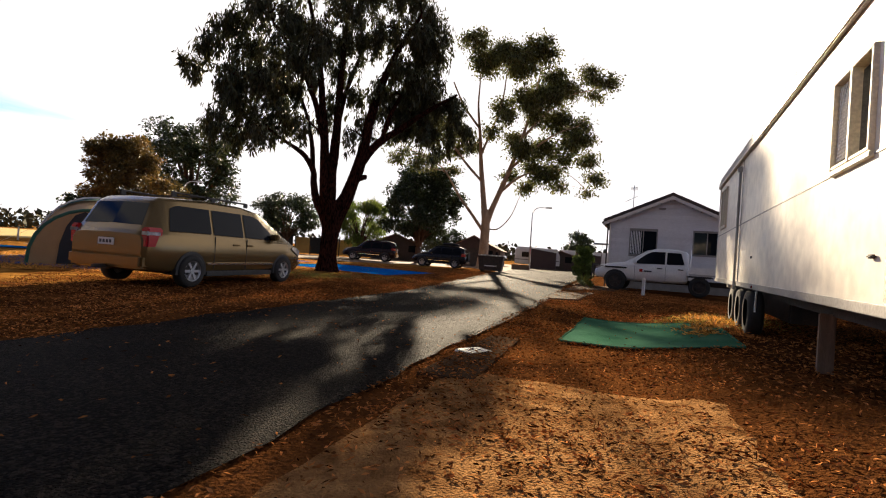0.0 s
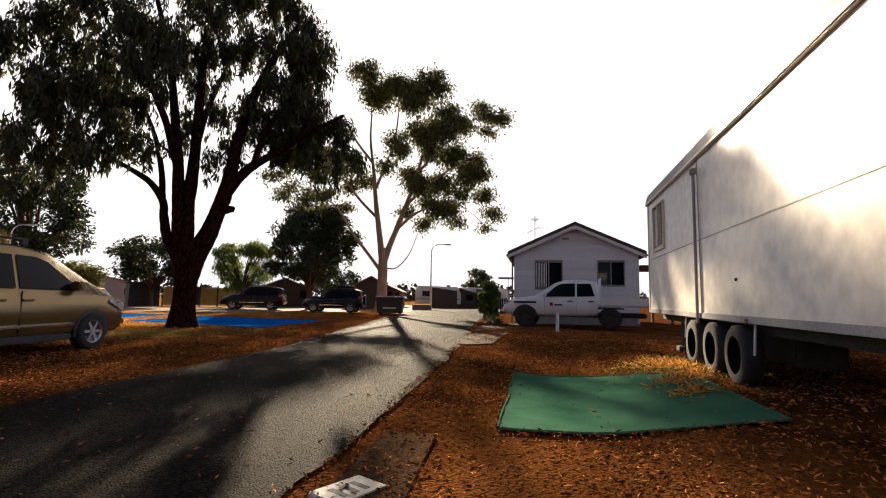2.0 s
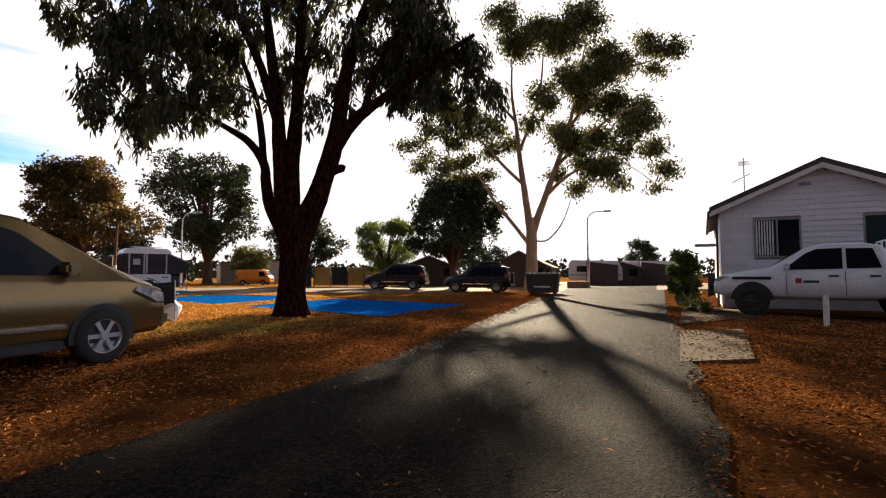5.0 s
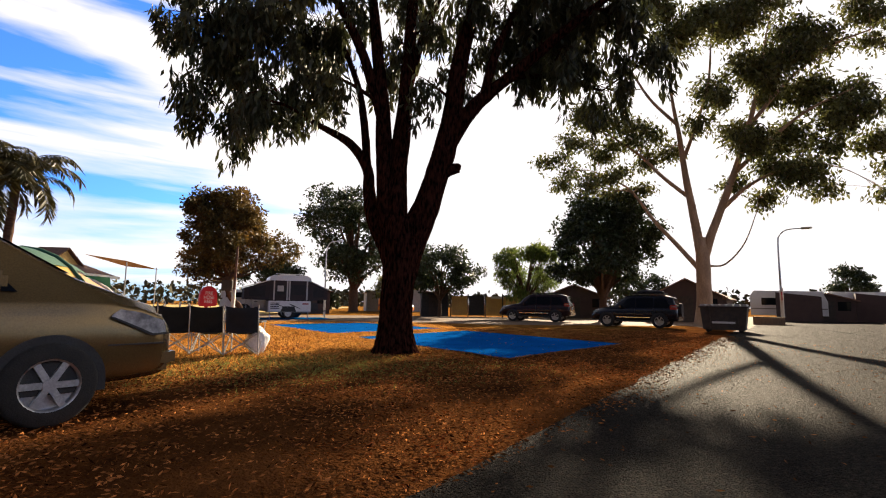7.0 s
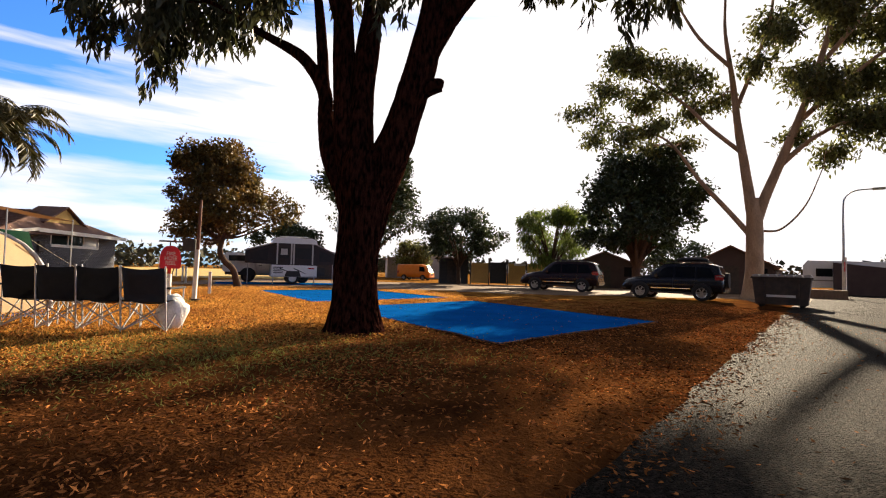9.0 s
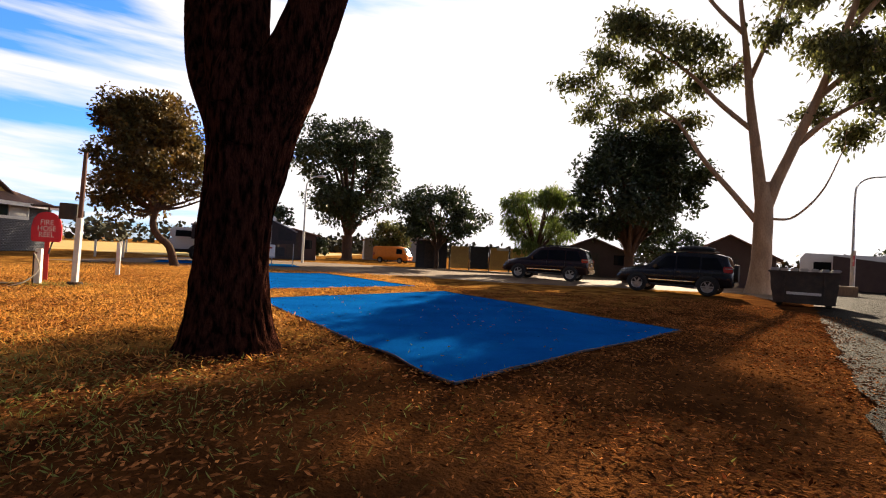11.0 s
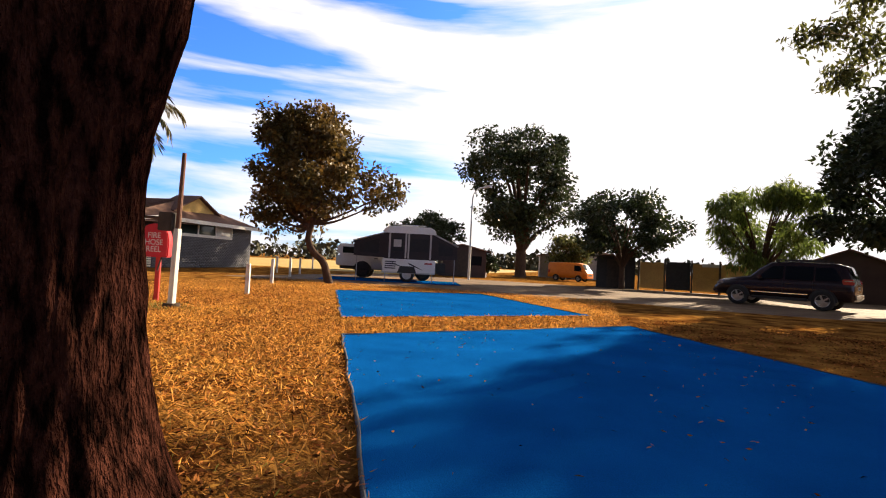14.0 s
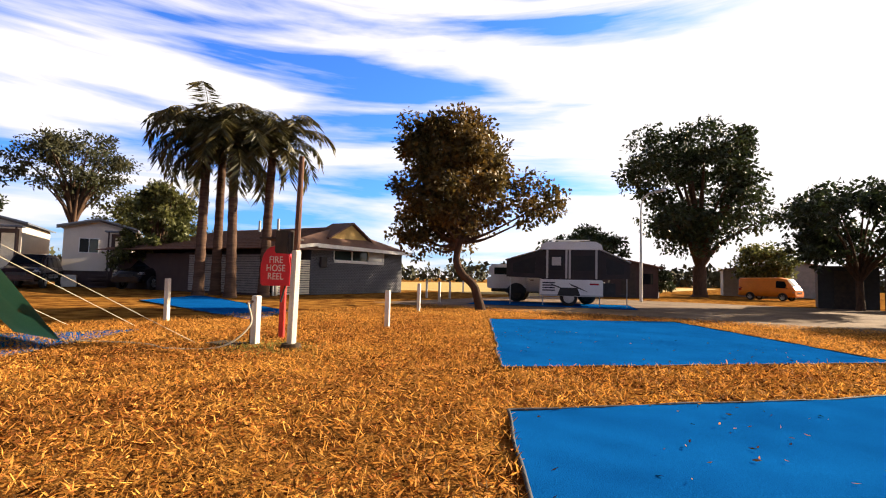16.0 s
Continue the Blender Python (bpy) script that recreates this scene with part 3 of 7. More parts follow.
def grid_sheet(name, xs, ys, zf, material):
    V = [(x, y, zf(x, y)) for y in ys for x in xs]
    n = len(xs)
    F = [(j * n + i, j * n + i + 1, (j + 1) * n + i + 1, (j + 1) * n + i) for j in range(len(ys) - 1) for i in range(n - 1)]
    return raw(name, V, F, material, smooth=True)


def near_steps(lo, hi, step):
    mid = list(np.arange(lo, hi + 0.01, step))
    return [-3000, -600, -200, lo - 30] + mid + [hi + 40, 300, 900, 3000]


def bank(x, y):
    """The ground rises gently on the mobile home's site."""
    s, q = 0.715 * x + 0.699 * y, -0.699 * x + 0.715 * y
    a = min(1.0, max(0.0, (-q - 1.7) / 1.7))
    b = min(1.0, max(0.0, (4.5 - s) / 3.0)) * min(1.0, max(0.0, (s + 13.0) / 3.0))
    return 0.2 * a * a * (3 - 2 * a) * b


def bumps(x, y):
    if abs(x) > 150 or abs(y) > 150:
        return -0.012
    return -0.012 + bank(x, y) + 0.022 * noise.noise(Vector((x * 0.5, y * 0.5, 0)))


ground = grid_sheet("ground", near_steps(-34, 34, 0.6), near_steps(-24, 48, 0.6), bumps, ground_material())
tagged(ground, "brown leaf litter turning to dry golden lawn", "ground", kind="structure")

U = Vector((0.715, 0.699, 0))      # along the road
N = Vector((-0.699, 0.715, 0))     # to its left


def strip(name, s0, s1, left, right, z, material, step=0.5, rag=0.1, seed=1, bend=None, base=(0, 0)):
    """A flat strip along the road with ragged edges; left and right are functions of the way along."""
    V, F = [], []
    ss = np.arange(s0, s1 + 0.01, step)
    k = 6
    for i, s in enumerate(ss):
        a = right(s) + rag * noise.noise(Vector((s * 1.3, seed, 0)))
        b = left(s) + rag * noise.noise(Vector((s * 1.3, seed + 9, 0)))
        for j in range(k + 1):
            q = a + (b - a) * j / k
            p = Vector((*base, 0)) + U * s + N * q
            crown = 0.0 if j in (0, k) else 0.012
            V.append((p.x, p.y, z + crown - (0.008 if j in (0, k) else 0)))
    for i in range(len(ss) - 1):
        for j in range(k):
            F.append((i * (k + 1) + j, i * (k + 1) + j + 1, (i + 1) * (k + 1) + j + 1, (i + 1) * (k + 1) + j))
    return raw(name, V, F, material, smooth=True)


road = strip("road", -26, 60, lambda s: 3.15 + max(0, s) * 0.115, lambda s: -0.1 - 0.15 * min(1, max(0, (s + 7) / 6)) + 0.25 * min(1, max(0, (s - 5) / 4)), 0.024, M_ASPHALT, rag=0.16)
tagged(road, "narrow dark asphalt park road with crumbling edges", "road", kind="structure")
drive = grid_sheet("side_drive", list(np.arange(-16, 14.1, 1.0)), list(np.arange(24, 40.1, 1.0)), lambda x, y: 0.006 + 0.01 * noise.noise(Vector((x * 0.6, y * 0.6, 4))) - (0.05 if x in (-16,) or y in (24, 40) else 0), M_SAND)
drive.matrix_world = pose(0.0, 0.6, 0) @ Matrix.Identity(4)
tagged(drive, "pale sandy gravel drive between the camp sites", "drive", kind="structure")
apron = grid_sheet("far_drive", list(np.arange(12, 46.1, 2.0)), list(np.arange(22, 56.1, 2.0)), lambda x, y: 0.022 - (0.06 if x < 13 or y > 55 else 0), M_SAND)
apron.matrix_world = pose(0, 0, 0.002)
tagged(apron, "sunlit sandy drive in front of the far caravans", "drive", kind="structure")
field = grid_sheet("field", list(np.arange(-70, -10.9, 3.0)), list(np.arange(38, 140, 6.0)), lambda x, y: 0.012 - (0.05 if x <= -69 or x >= -12 or y <= 39 or y > 130 else 0), M_FIELD)
tagged(field, "golden dry grass field beyond the park", "field", kind="structure")


PAD_S, PAD_W = -7.35, 2.2


def flat_mat(name, corners, material, edge, label, z=0.008, seed=3, group="", wav=0.02, fold=0.012):
    """A woven ground sheet with slightly wandering edges, creases and a dark hem."""
    A, B, C, D = [Vector((*c, 0)) for c in corners]
    n = 84
    root = thing(name, pose(0, 0, 0), label, "ground mat", group)
    V, F = [], []

    def at(u, v, grow=0.0):
        u2, v2 = u * (1 + 2 * grow) - grow, v * (1 + 2 * grow) - grow
        p = (A * (1 - u2) + B * u2) * (1 - v2) + (D * (1 - u2) + C * u2) * v2
        w = wav * 3
        p = p + Vector((noise.noise(Vector((p.x * 1.2, p.y * 1.2, seed))), noise.noise(Vector((p.x * 1.2, p.y * 1.2, seed + 5))), 0)) * w
        return p
    for j in range(n + 1):
        for i in range(n + 1):
            p = at(i / n, j / n)
            cr = fold * (noise.noise(Vector((p.x * 0.9, p.y * 2.6, seed))) + 0.6 * noise.noise(Vector((p.x * 4, p.y * 1.4, seed + 2))))
            fine = abs(noise.noise(Vector((p.x * 1.5 + p.y, p.y * 1.9 - p.x * 0.4, seed + 7))))
            cr += fold * 10 * max(0.0, 0.16 - fine) * max(0.0, noise.noise(Vector((p.x * 0.7, p.y * 0.7, seed + 11))))
            V.append((p.x, p.y, z + 0.004 + abs(cr) + bank(p.x, p.y)))
    for j in range(n):
        for i in range(n):
            a = j * (n + 1) + i
            F.append((a, a + 1, a + n + 2, a + n + 1))
    raw("sheet", V, F, material, root, smooth=True)
    rim = []
    for k in range(4 * n):
        e, i = divmod(k, n)
        u, v = [(i / n, 0), (1, i / n), (1 - i / n, 1), (0, 1 - i / n)][e]
        rim.append(at(u, v))
    pts = [(p.x, p.y, z + 0.006 + bank(p.x, p.y)) for p in rim] + [(rim[0].x, rim[0].y, z + 0.006 + bank(rim[0].x, rim[0].y))]
    v, f = tube_arrays(pts, [0.013 + 0.006 * noise.noise(Vector((p[0] * 3, p[1] * 3, 1))) for p in pts], 6)
    raw("hem", [tuple(q) for q in v], f, edge, root, smooth=True)
    return root


flat_mat("blue_mat", ((-0.36, 8.64), (3.5, 12.3), (0.15, 18.1), (-3.58, 14.05)), M_TARP, M_TARPEDGE, "large bright blue woven ground mat with a dark hem", group="blue site mats")
flat_mat("blue_mat", ((-4.5, 15.65), (-0.6, 19.6), (-4.2, 24.6), (-7.95, 21.5)), M_TARP, M_TARPEDGE, "blue woven ground mat on the next camp site", seed=8, group="blue site mats")
flat_mat("blue_mat", ((-11.2, 17.0), (-12.9, 19.3), (-23.0, 22.4), (-20.0, 18.6)), M_TARP, M_TARPEDGE, "blue woven ground mat near the brick building", seed=12, group="blue site mats")
flat_mat("blue_mat", ((-8.8, 5.2), (-7.9, 10.9), (-10.9, 14.6), (-13.4, 8.0)), M_TARP, M_TARPEDGE, "blue woven ground mat under the dome tent", seed=15, group="blue site mats")
flat_mat("blue_mat", ((-12.2, 27.2), (-6.2, 29.4), (-7.4, 32.6), (-13.4, 30.4)), M_TARP, M_TARPEDGE, "dark blue ground mat under the camper trailer", seed=19, group="blue site mats")
flat_mat("green_mat", ((-2.88, -4.4), (-1.59, -5.99), (0.04, -4.55), (-0.6, -2.45)), M_GREENMAT, M_GREENMAT, "faded green woven ground mat beside the mobile home", seed=23, wav=0.015)


def slab(name, corners, z, material, label, cat):
    bm = bmesh.new()
    a = [bm.verts.new((x, y, -0.05)) for x, y in corners]
    b = [bm.verts.new((x, y, z)) for x, y in corners]
    bm.faces.new(list(reversed(a)))
    top = bm.faces.new(b)
    n = len(corners)
    for i in range(n):
        bm.faces.new((a[i], a[(i + 1) % n], b[(i + 1) % n], b[i]))
    bmesh.ops.recalc_face_normals(bm, faces=bm.faces)
    return tagged(mesh_ob(name, bm, material), label, cat, kind="structure")


slab("pavement", ((3.9, 3.55), (5.2, 3.3), (2.3, 0.95), (1.3, 1.15)), 0.022, M_CONC, "worn concrete crossing slab beside the road", "paving")
slab("pavement", ((9.2, 8.3), (4.95, 4.55), (7.7, 4.9), (10.2, 6.3)), 0.024, M_CONC, "pale concrete driveway slab in front of the house", "paving")
slab("pavement", ((-3.66, -4.02), (-3.40, -4.28), (-5.06, -5.92), (-5.40, -5.58)), 0.016, M_EDGING, "grainy concrete edging strip along the road", "paving")
# driveway gravel whose pale colour also paints in a sunlit patch
pad = grid_sheet("gravel_pad", list(np.arange(0, 6.01, 0.25)), list(np.arange(0, PAD_W + 0.01, 0.2)), lambda x, y: 0.0, M_GRAVEL)
for v in pad.data.vertices:
    x, y = v.co.x, v.co.y
    p = U * (PAD_S - x + 0.10 * noise.noise(Vector((x * 2, y * 2, 3)))) + N * (-0.35 - y + 0.06 * noise.noise(Vector((x * 3, y * 3, 8))))
    edge = x < 0.01 or y < 0.01 or y > PAD_W - 0.1
    v.co = Vector((p.x, p.y, 0.012 + bank(p.x, p.y) + 0.022 * noise.noise(Vector((p.x * 0.5, p.y * 0.5, 0))) - (0.03 if edge else 0.0)))
tagged(pad, "gravel and dry leaf litter on a site driveway, painted pale for sunlight", "drive", kind="structure")
plaque = thing("site_marker", pose(-4.42, -4.86, 0.004, 0, 0, 12), "small white concrete site marker set in the verge", "marker")
part("block", box((-0.17, -0.12, -0.05), (0.17, 0.12, 0.02), 0.008), M_WHITEWOOD, plaque)
for k in (-0.07, 0.0, 0.07):
    part("worn_mark", box((k - 0.02, -0.07, 0.02), (k + 0.015, 0.06, 0.0215)), M_INK, plaque, "illegible dark mark")


# ---------------------------------------------------------------- vehicles
def lerp_table(rows, x, k):
    return float(np.interp(x, [r[0] for r in rows], [r[k] for r in rows]))


def car_body(rows, name, paint, parent):
    """Loft of cross-sections: rows of x, low, belt, top, half-width, roof half-width."""
    V, F = [], []
    fine = []
    xs = sorted({round(x, 3) for a, b in zip(rows[:-1], rows[1:]) for x in np.linspace(a[0], b[0], 4)})
    for x in xs:
        fine.append((x, *[lerp_table(rows, x, k) for k in range(1, 6)]))
    for x, lo, be, to, w, wt in fine:
        half = [(w * 0.86, lo), (w * 0.97, lo + 0.10), (w, lo + (be - lo) * 0.55), (w * 0.985, be - 0.03), (w * 0.955, be), (wt + 0.015, to - 0.07), (wt - 0.03, to - 0.02), (wt - 0.16, to + 0.005), (0.0, to + 0.02)]
        ring = [(x, y, z) for y, z in half] + [(x, -y, z) for y, z in reversed(half[:-1])]
        V += ring
    k = 17
    for i in range(len(fine) - 1):
        for j in range(k):
            a, b = i * k + j, i * k + (j + 1) % k
            F.append((a, b, b + k, a + k))
    ob = raw(name, V, F, paint, parent, smooth=True)
    for end in (0, len(fine) - 1):
        bm = bmesh.new()
        bm.faces.new([bm.verts.new(V[end * k + j]) for j in range(k)])
        part("end_panel", bm, paint, ob)
    return ob


def side_y(rows, x, z):
    be, to, w, wt = [lerp_table(rows, x, k) for k in (2, 3, 4, 5)]
    t = min(1.0, max(0.0, (z - be) / max(0.02, to - 0.07 - be)))
    return w * 0.955 + (wt + 0.015 - w * 0.955) * t


def side_panel(rows, pts, sgn, lift, thick, nx=14):
    """A window or trim panel given by its convex outline (x, z), laid on the body's curved side."""
    def span(x):
        zs = []
        for (xa, za), (xb, zb) in zip(pts, pts[1:] + pts[:1]):
            if abs(xa - xb) < 1e-6:
                if abs(x - xa) < 1e-6:
                    zs += [za, zb]
            elif min(xa, xb) - 1e-9 <= x <= max(xa, xb) + 1e-9:
                zs.append(za + (zb - za) * (x - xa) / (xb - xa))
        return min(zs), max(zs)
    x0, x1 = min(p[0] for p in pts), max(p[0] for p in pts)
    bm = bmesh.new()
    cols, nz = [], 4
    for i in range(nx + 1):
        x = x0 + (x1 - x0) * i / nx
        a, b = span(x)
        cols.append([bm.verts.new((x, sgn * (side_y(rows, x, a + (b - a) * k / nz) + lift), a + (b - a) * k / nz)) for k in range(nz + 1)])
    for i in range(nx):
        for k in range(nz):
            bm.faces.new((cols[i][k], cols[i + 1][k], cols[i + 1][k + 1], cols[i][k + 1]))
    bmesh.ops.remove_doubles(bm, verts=bm.verts, dist=1e-5)
    return bm


def top_panel(rows, x0, x1, inset, lift):
    bm = bmesh.new()
    n, k = 6, 6
    vs = []
    for i in range(n + 1):
        x = x0 + (x1 - x0) * i / n
        to, wt = lerp_table(rows, x, 3), lerp_table(rows, x, 5)
        for j in range(k + 1):
            u = -1 + 2 * j / k
            vs.append(bm.verts.new((x, u * (wt - inset), to + 0.02 * (1 - abs(u)) + lift)))
    for i in range(n):
        for j in range(k):
            a = i * (k + 1) + j
            bm.faces.new((vs[a], vs[a + 1], vs[a + k + 2], vs[a + k + 1]))
    return bm


def wheel(parent, x, y, r, width, spokes=6, rim_mat=None, rim_label="silver alloy rim", dish=0.25):
    w = new("wheel")
    w.parent = parent
    w.location = (x, y, r)
    sgn = 1 if y > 0 else -1
    V, F = [], []
    prof = [(-0.5, 0.62), (-0.5, 0.9), (-0.4, 0.98), (-0.15, 1.0), (0.15, 1.0), (0.4, 0.98), (0.5, 0.9), (0.5, 0.62)]
    n = 28
    for i in range(n):
        a = 2 * math.pi * i / n
        for q, rr in prof:
            V.append((rr * r * math.cos(a), q * width, rr * r * math.sin(a)))
    k = len(prof)
    for i in range(n):
        for j in range(k - 1):
            a, b = i * k + j, ((i + 1) % n) * k + j
            F.append((a, a + 1, b + 1, b))
    raw("tyre", V, F, M_TYRE, w, smooth=True)
    bm = bmesh.new()
    f = sgn * width * 0.5
    add_cyl(bm, (0, f * dish, 0), (0, f * (dish + 0.05), 0), r * 0.6, seg=24)
    for i in range(spokes):
        a = 2 * math.pi * i / spokes
        m = Matrix.Rotation(a, 4, "Y")
        add_box(bm, (r * 0.08, min(f * 0.5, f * 0.86), -r * 0.075), (r * 0.6, max(f * 0.5, f * 0.86), r * 0.075), 0, m)
    add_cyl(bm, (0, f * 0.4, 0), (0, f * 0.92, 0), r * 0.15, seg=14)
    rb = part("rim", bm, rim_mat or M_ALLOY, w, rim_label)
    V, F = [], []
    for i in range(n):
        a = 2 * math.pi * i / n
        for rr, q in ((0.64, 0.97), (0.58, 0.9), (0.56, 0.3)):
            V.append((rr * r * math.cos(a), f * q, rr * r * math.sin(a)))
    for i in range(n):
        for j in range(2):
            a, b = i * 3 + j, ((i + 1) % n) * 3 + j
            F.append((a, a + 1, b + 1, b))
    raw("rim_lip", V, F, rim_mat or M_ALLOY, w, smooth=True)
    return w


def arch(parent, rows, x, r, sgn):
    """Dark wheel housing let into the body's side."""
    y = lerp_table(rows, x, 4)
    bm = bmesh.new()
    n = 20
    z0 = lerp_table(rows, x, 1)
    top = [(x + r * math.cos(math.pi * i / n), r * 0.88 + r * math.sin(math.pi * i / n)) for i in range(n + 1)]
    pts = [(x + r, z0 - 0.02)] + top + [(x - r, z0 - 0.02)]
    a = [bm.verts.new((px, sgn * (y + 0.006), pz)) for px, pz in pts]
    b = [bm.verts.new((px, sgn * (y - 0.3), pz)) for px, pz in pts]
    bm.faces.new(a)
    for i in range(len(pts)):
        bm.faces.new((a[i], a[(i + 1) % len(pts)], b[(i + 1) % len(pts)], b[i]))
    bmesh.ops.recalc_face_normals(bm, faces=bm.faces)
    part("wheel_housing", bm, M_BLACKP, parent)


def car(name, m, label, category, rows, paint, wb, r, windows, screen, rear, spokes=6, rim=None, track=None, mouldings=True, lights=True, rails=None, mirror=None, handles=(), group="", tail=None, head=None, plate=True, glass=None):
    root = thing(name, m, label, category, group)
    glass = glass or M_GLASS
    body = car_body(rows, "body", paint, root)
    for sgn in (-1, 1):
        for pts in windows:
            part("side_window", side_panel(rows, pts, sgn, 0.012, 0.03), glass, root)
        for x in (-wb / 2, wb / 2):
            arch(root, rows, x, r * 1.16, sgn)
            w = lerp_table(rows, x, 4)
            wheel(root, x, sgn * (w - 0.06), r, 0.22, spokes, rim)
        if mouldings:
            x0, x1 = -wb / 2 + r * 1.25, wb / 2 - r * 1.25
            y = lerp_table(rows, 0, 4)
            z = lerp_table(rows, 0, 1)
            part("door_moulding", box((x0, sgn * (y - 0.02), z + 0.19), (x1, sgn * (y + 0.012), z + 0.225), 0.004), M_CHROME, root, "bright strip")
            part("sill", box((x0, sgn * (y * 0.86), z - 0.05), (x1, sgn * (y * 0.985), z + 0.06), 0.02), M_BLACKP, root)
        for hx, hz in handles:
            y = lerp_table(rows, hx, 4) * 0.985
            part("door_handle", box((hx - 0.1, sgn * (y - 0.01), hz), (hx + 0.1, sgn * (y + 0.03), hz + 0.035), 0.01), paint, root)
        for sx in [w[0] for w in windows[1:]]:
            y = lerp_table(rows, sx[0], 4)
            part("door_seam", box((sx[0] - 0.004, sgn * (y - 0.02), lerp_table(rows, sx[0], 1) + 0.1), (sx[0] + 0.004, sgn * (y + 0.002), sx[1] - 0.04)), M_BLACKP, root)
        if mirror:
            y = side_y(rows, mirror[0], mirror[1])
            part("wing_mirror", box((mirror[0] - 0.07, sgn * (y - 0.02), mirror[1] - 0.02), (mirror[0] + 0.09, sgn * (y + 0.2), mirror[1] + 0.13), 0.035), paint, root)
        if tail:
            x, z0, z1 = tail
            y = lerp_table(rows, x, 4)
            part("tail_light", box((rows[0][0] + 0.02, sgn * (y - 0.17), z0), (x + 0.16, sgn * (y * 0.985 + 0.01), z1), 0.03), M_TAIL, root, "red tail light")
            part("reverse_lens", box((rows[0][0] + 0.012, sgn * (y - 0.15), z0 + (z1 - z0) * 0.6), (x + 0.1, sgn * (y * 0.985 + 0.014), z0 + (z1 - z0) * 0.82), 0.012), M_HEAD, root, "clear lens")
        if head:
            x, z0, z1 = head
            y = lerp_table(rows, x, 4)
            part("headlight", box((x - 0.36, sgn * (y - 0.34), z0 + 0.02), (x + 0.12, sgn * (y + 0.004), z1 + 0.05), 0.07), M_HEAD, root, "clear headlight")
        if rails:
            x0, x1, z = rails
            bm = bmesh.new()
            y = lerp_table(rows, 0, 5) - 0.1
            add_cyl(bm, (x0, sgn * y, z), (x1, sgn * y, z), 0.02, seg=8)
            for q in (x0, (x0 + x1) / 2, x1):
                add_box(bm, (q - 0.06, sgn * y - 0.02, z - 0.09), (q + 0.06, sgn * y + 0.02, z + 0.02), 0.01)
            part("roof_rail", bm, M_BLACKP, root)
    part("windscreen", top_panel(rows, screen[0], screen[1], 0.10, 0.012), glass, root)
    if rear:
        part("rear_window", top_panel(rows, rear[0], rear[1], 0.10, 0.012), glass, root)
    xr = rows[0][0]
    w = rows[1][4]
    lo = lerp_table(rows, rows[1][0], 1)
    part("rear_bumper", box((xr - 0.05, -w * 0.96, lo + 0.02), (xr + 0.22, w * 0.96, lo + 0.28), 0.05), paint, root)
    xf = rows[-1][0]
    part("front_bumper", box((xf - 0.3, -w * 0.9, lo), (xf + 0.04, w * 0.9, lo + 0.24), 0.07), paint, root)
    part("grille", box((xf - 0.1, -0.42, lo + 0.27), (xf + 0.02, 0.42, lo + 0.42), 0.02), M_BLACKP, root)
    if plate:
        p = part("number_plate", box((xr - 0.016, -0.19, lo + 0.42), (xr + 0.01, 0.19, lo + 0.55), 0.004), M_PLATE, root, "pale plate with dark bars")
        for k in (-0.12, -0.04, 0.04, 0.12):
            part("bar", box((xr - 0.020, k - 0.025, lo + 0.455), (xr - 0.016, k + 0.025, lo + 0.515)), M_INK, p)
    return root


MV = [(-2.5, 0.50, 0.90, 0.98, 0.84, 0.80), (-2.44, 0.34, 0.98, 1.06, 0.93, 0.82), (-2.18, 0.30, 1.00, 1.60, 0.97, 0.72), (-2.0, 0.28, 1.02, 1.70, 0.98, 0.74), (-1.0, 0.26, 1.02, 1.76, 0.99, 0.76), (0.1, 0.26, 1.00, 1.76, 0.99, 0.75), (0.72, 0.26, 0.99, 1.68, 0.99, 0.73), (1.2, 0.27, 0.98, 1.43, 0.98, 0.75), (1.64, 0.27, 0.98, 1.17, 0.97, 0.82), (1.86, 0.28, 0.97, 1.09, 0.95, 0.80), (2.1, 0.29, 0.92, 1.0, 0.93, 0.78), (2.30, 0.30, 0.86, 0.94, 0.88, 0.70), (2.40, 0.32, 0.74, 0.84, 0.80, 0.60), (2.44, 0.38, 0.56, 0.66, 0.72, 0.52)]
MVW = [[(-2.0, 1.08), (-0.95, 1.08), (-0.95, 1.58), (-1.75, 1.58), (-1.95, 1.5)], [(-0.88, 1.07), (0.02, 1.06), (0.02, 1.58), (-0.88, 1.58)], [(0.09, 1.06), (1.24, 1.04), (1.2, 1.1), (0.66, 1.5), (0.45, 1.57), (0.09, 1.58)]]
minivan = car("minivan", pose(-6.78, 3.32, 0.0, 0, 0, 45.6), "gold metallic people carrier with roof rails parked on leaf litter", "car", MV, M_GOLD, 2.95, 0.325, MVW, (0.8, 1.6), (-2.40, -2.2), rails=(-1.7, 0.35, 1.84), mirror=(1.06, 1.06), handles=((-0.25, 0.86), (0.2, 0.86)), tail=(-2.3, 0.74, 1.12), spokes=6)
part("roof_bar", box((-0.9, -0.72, 1.83), (-0.84, 0.72, 1.86), 0.01), M_BLACKP, minivan)
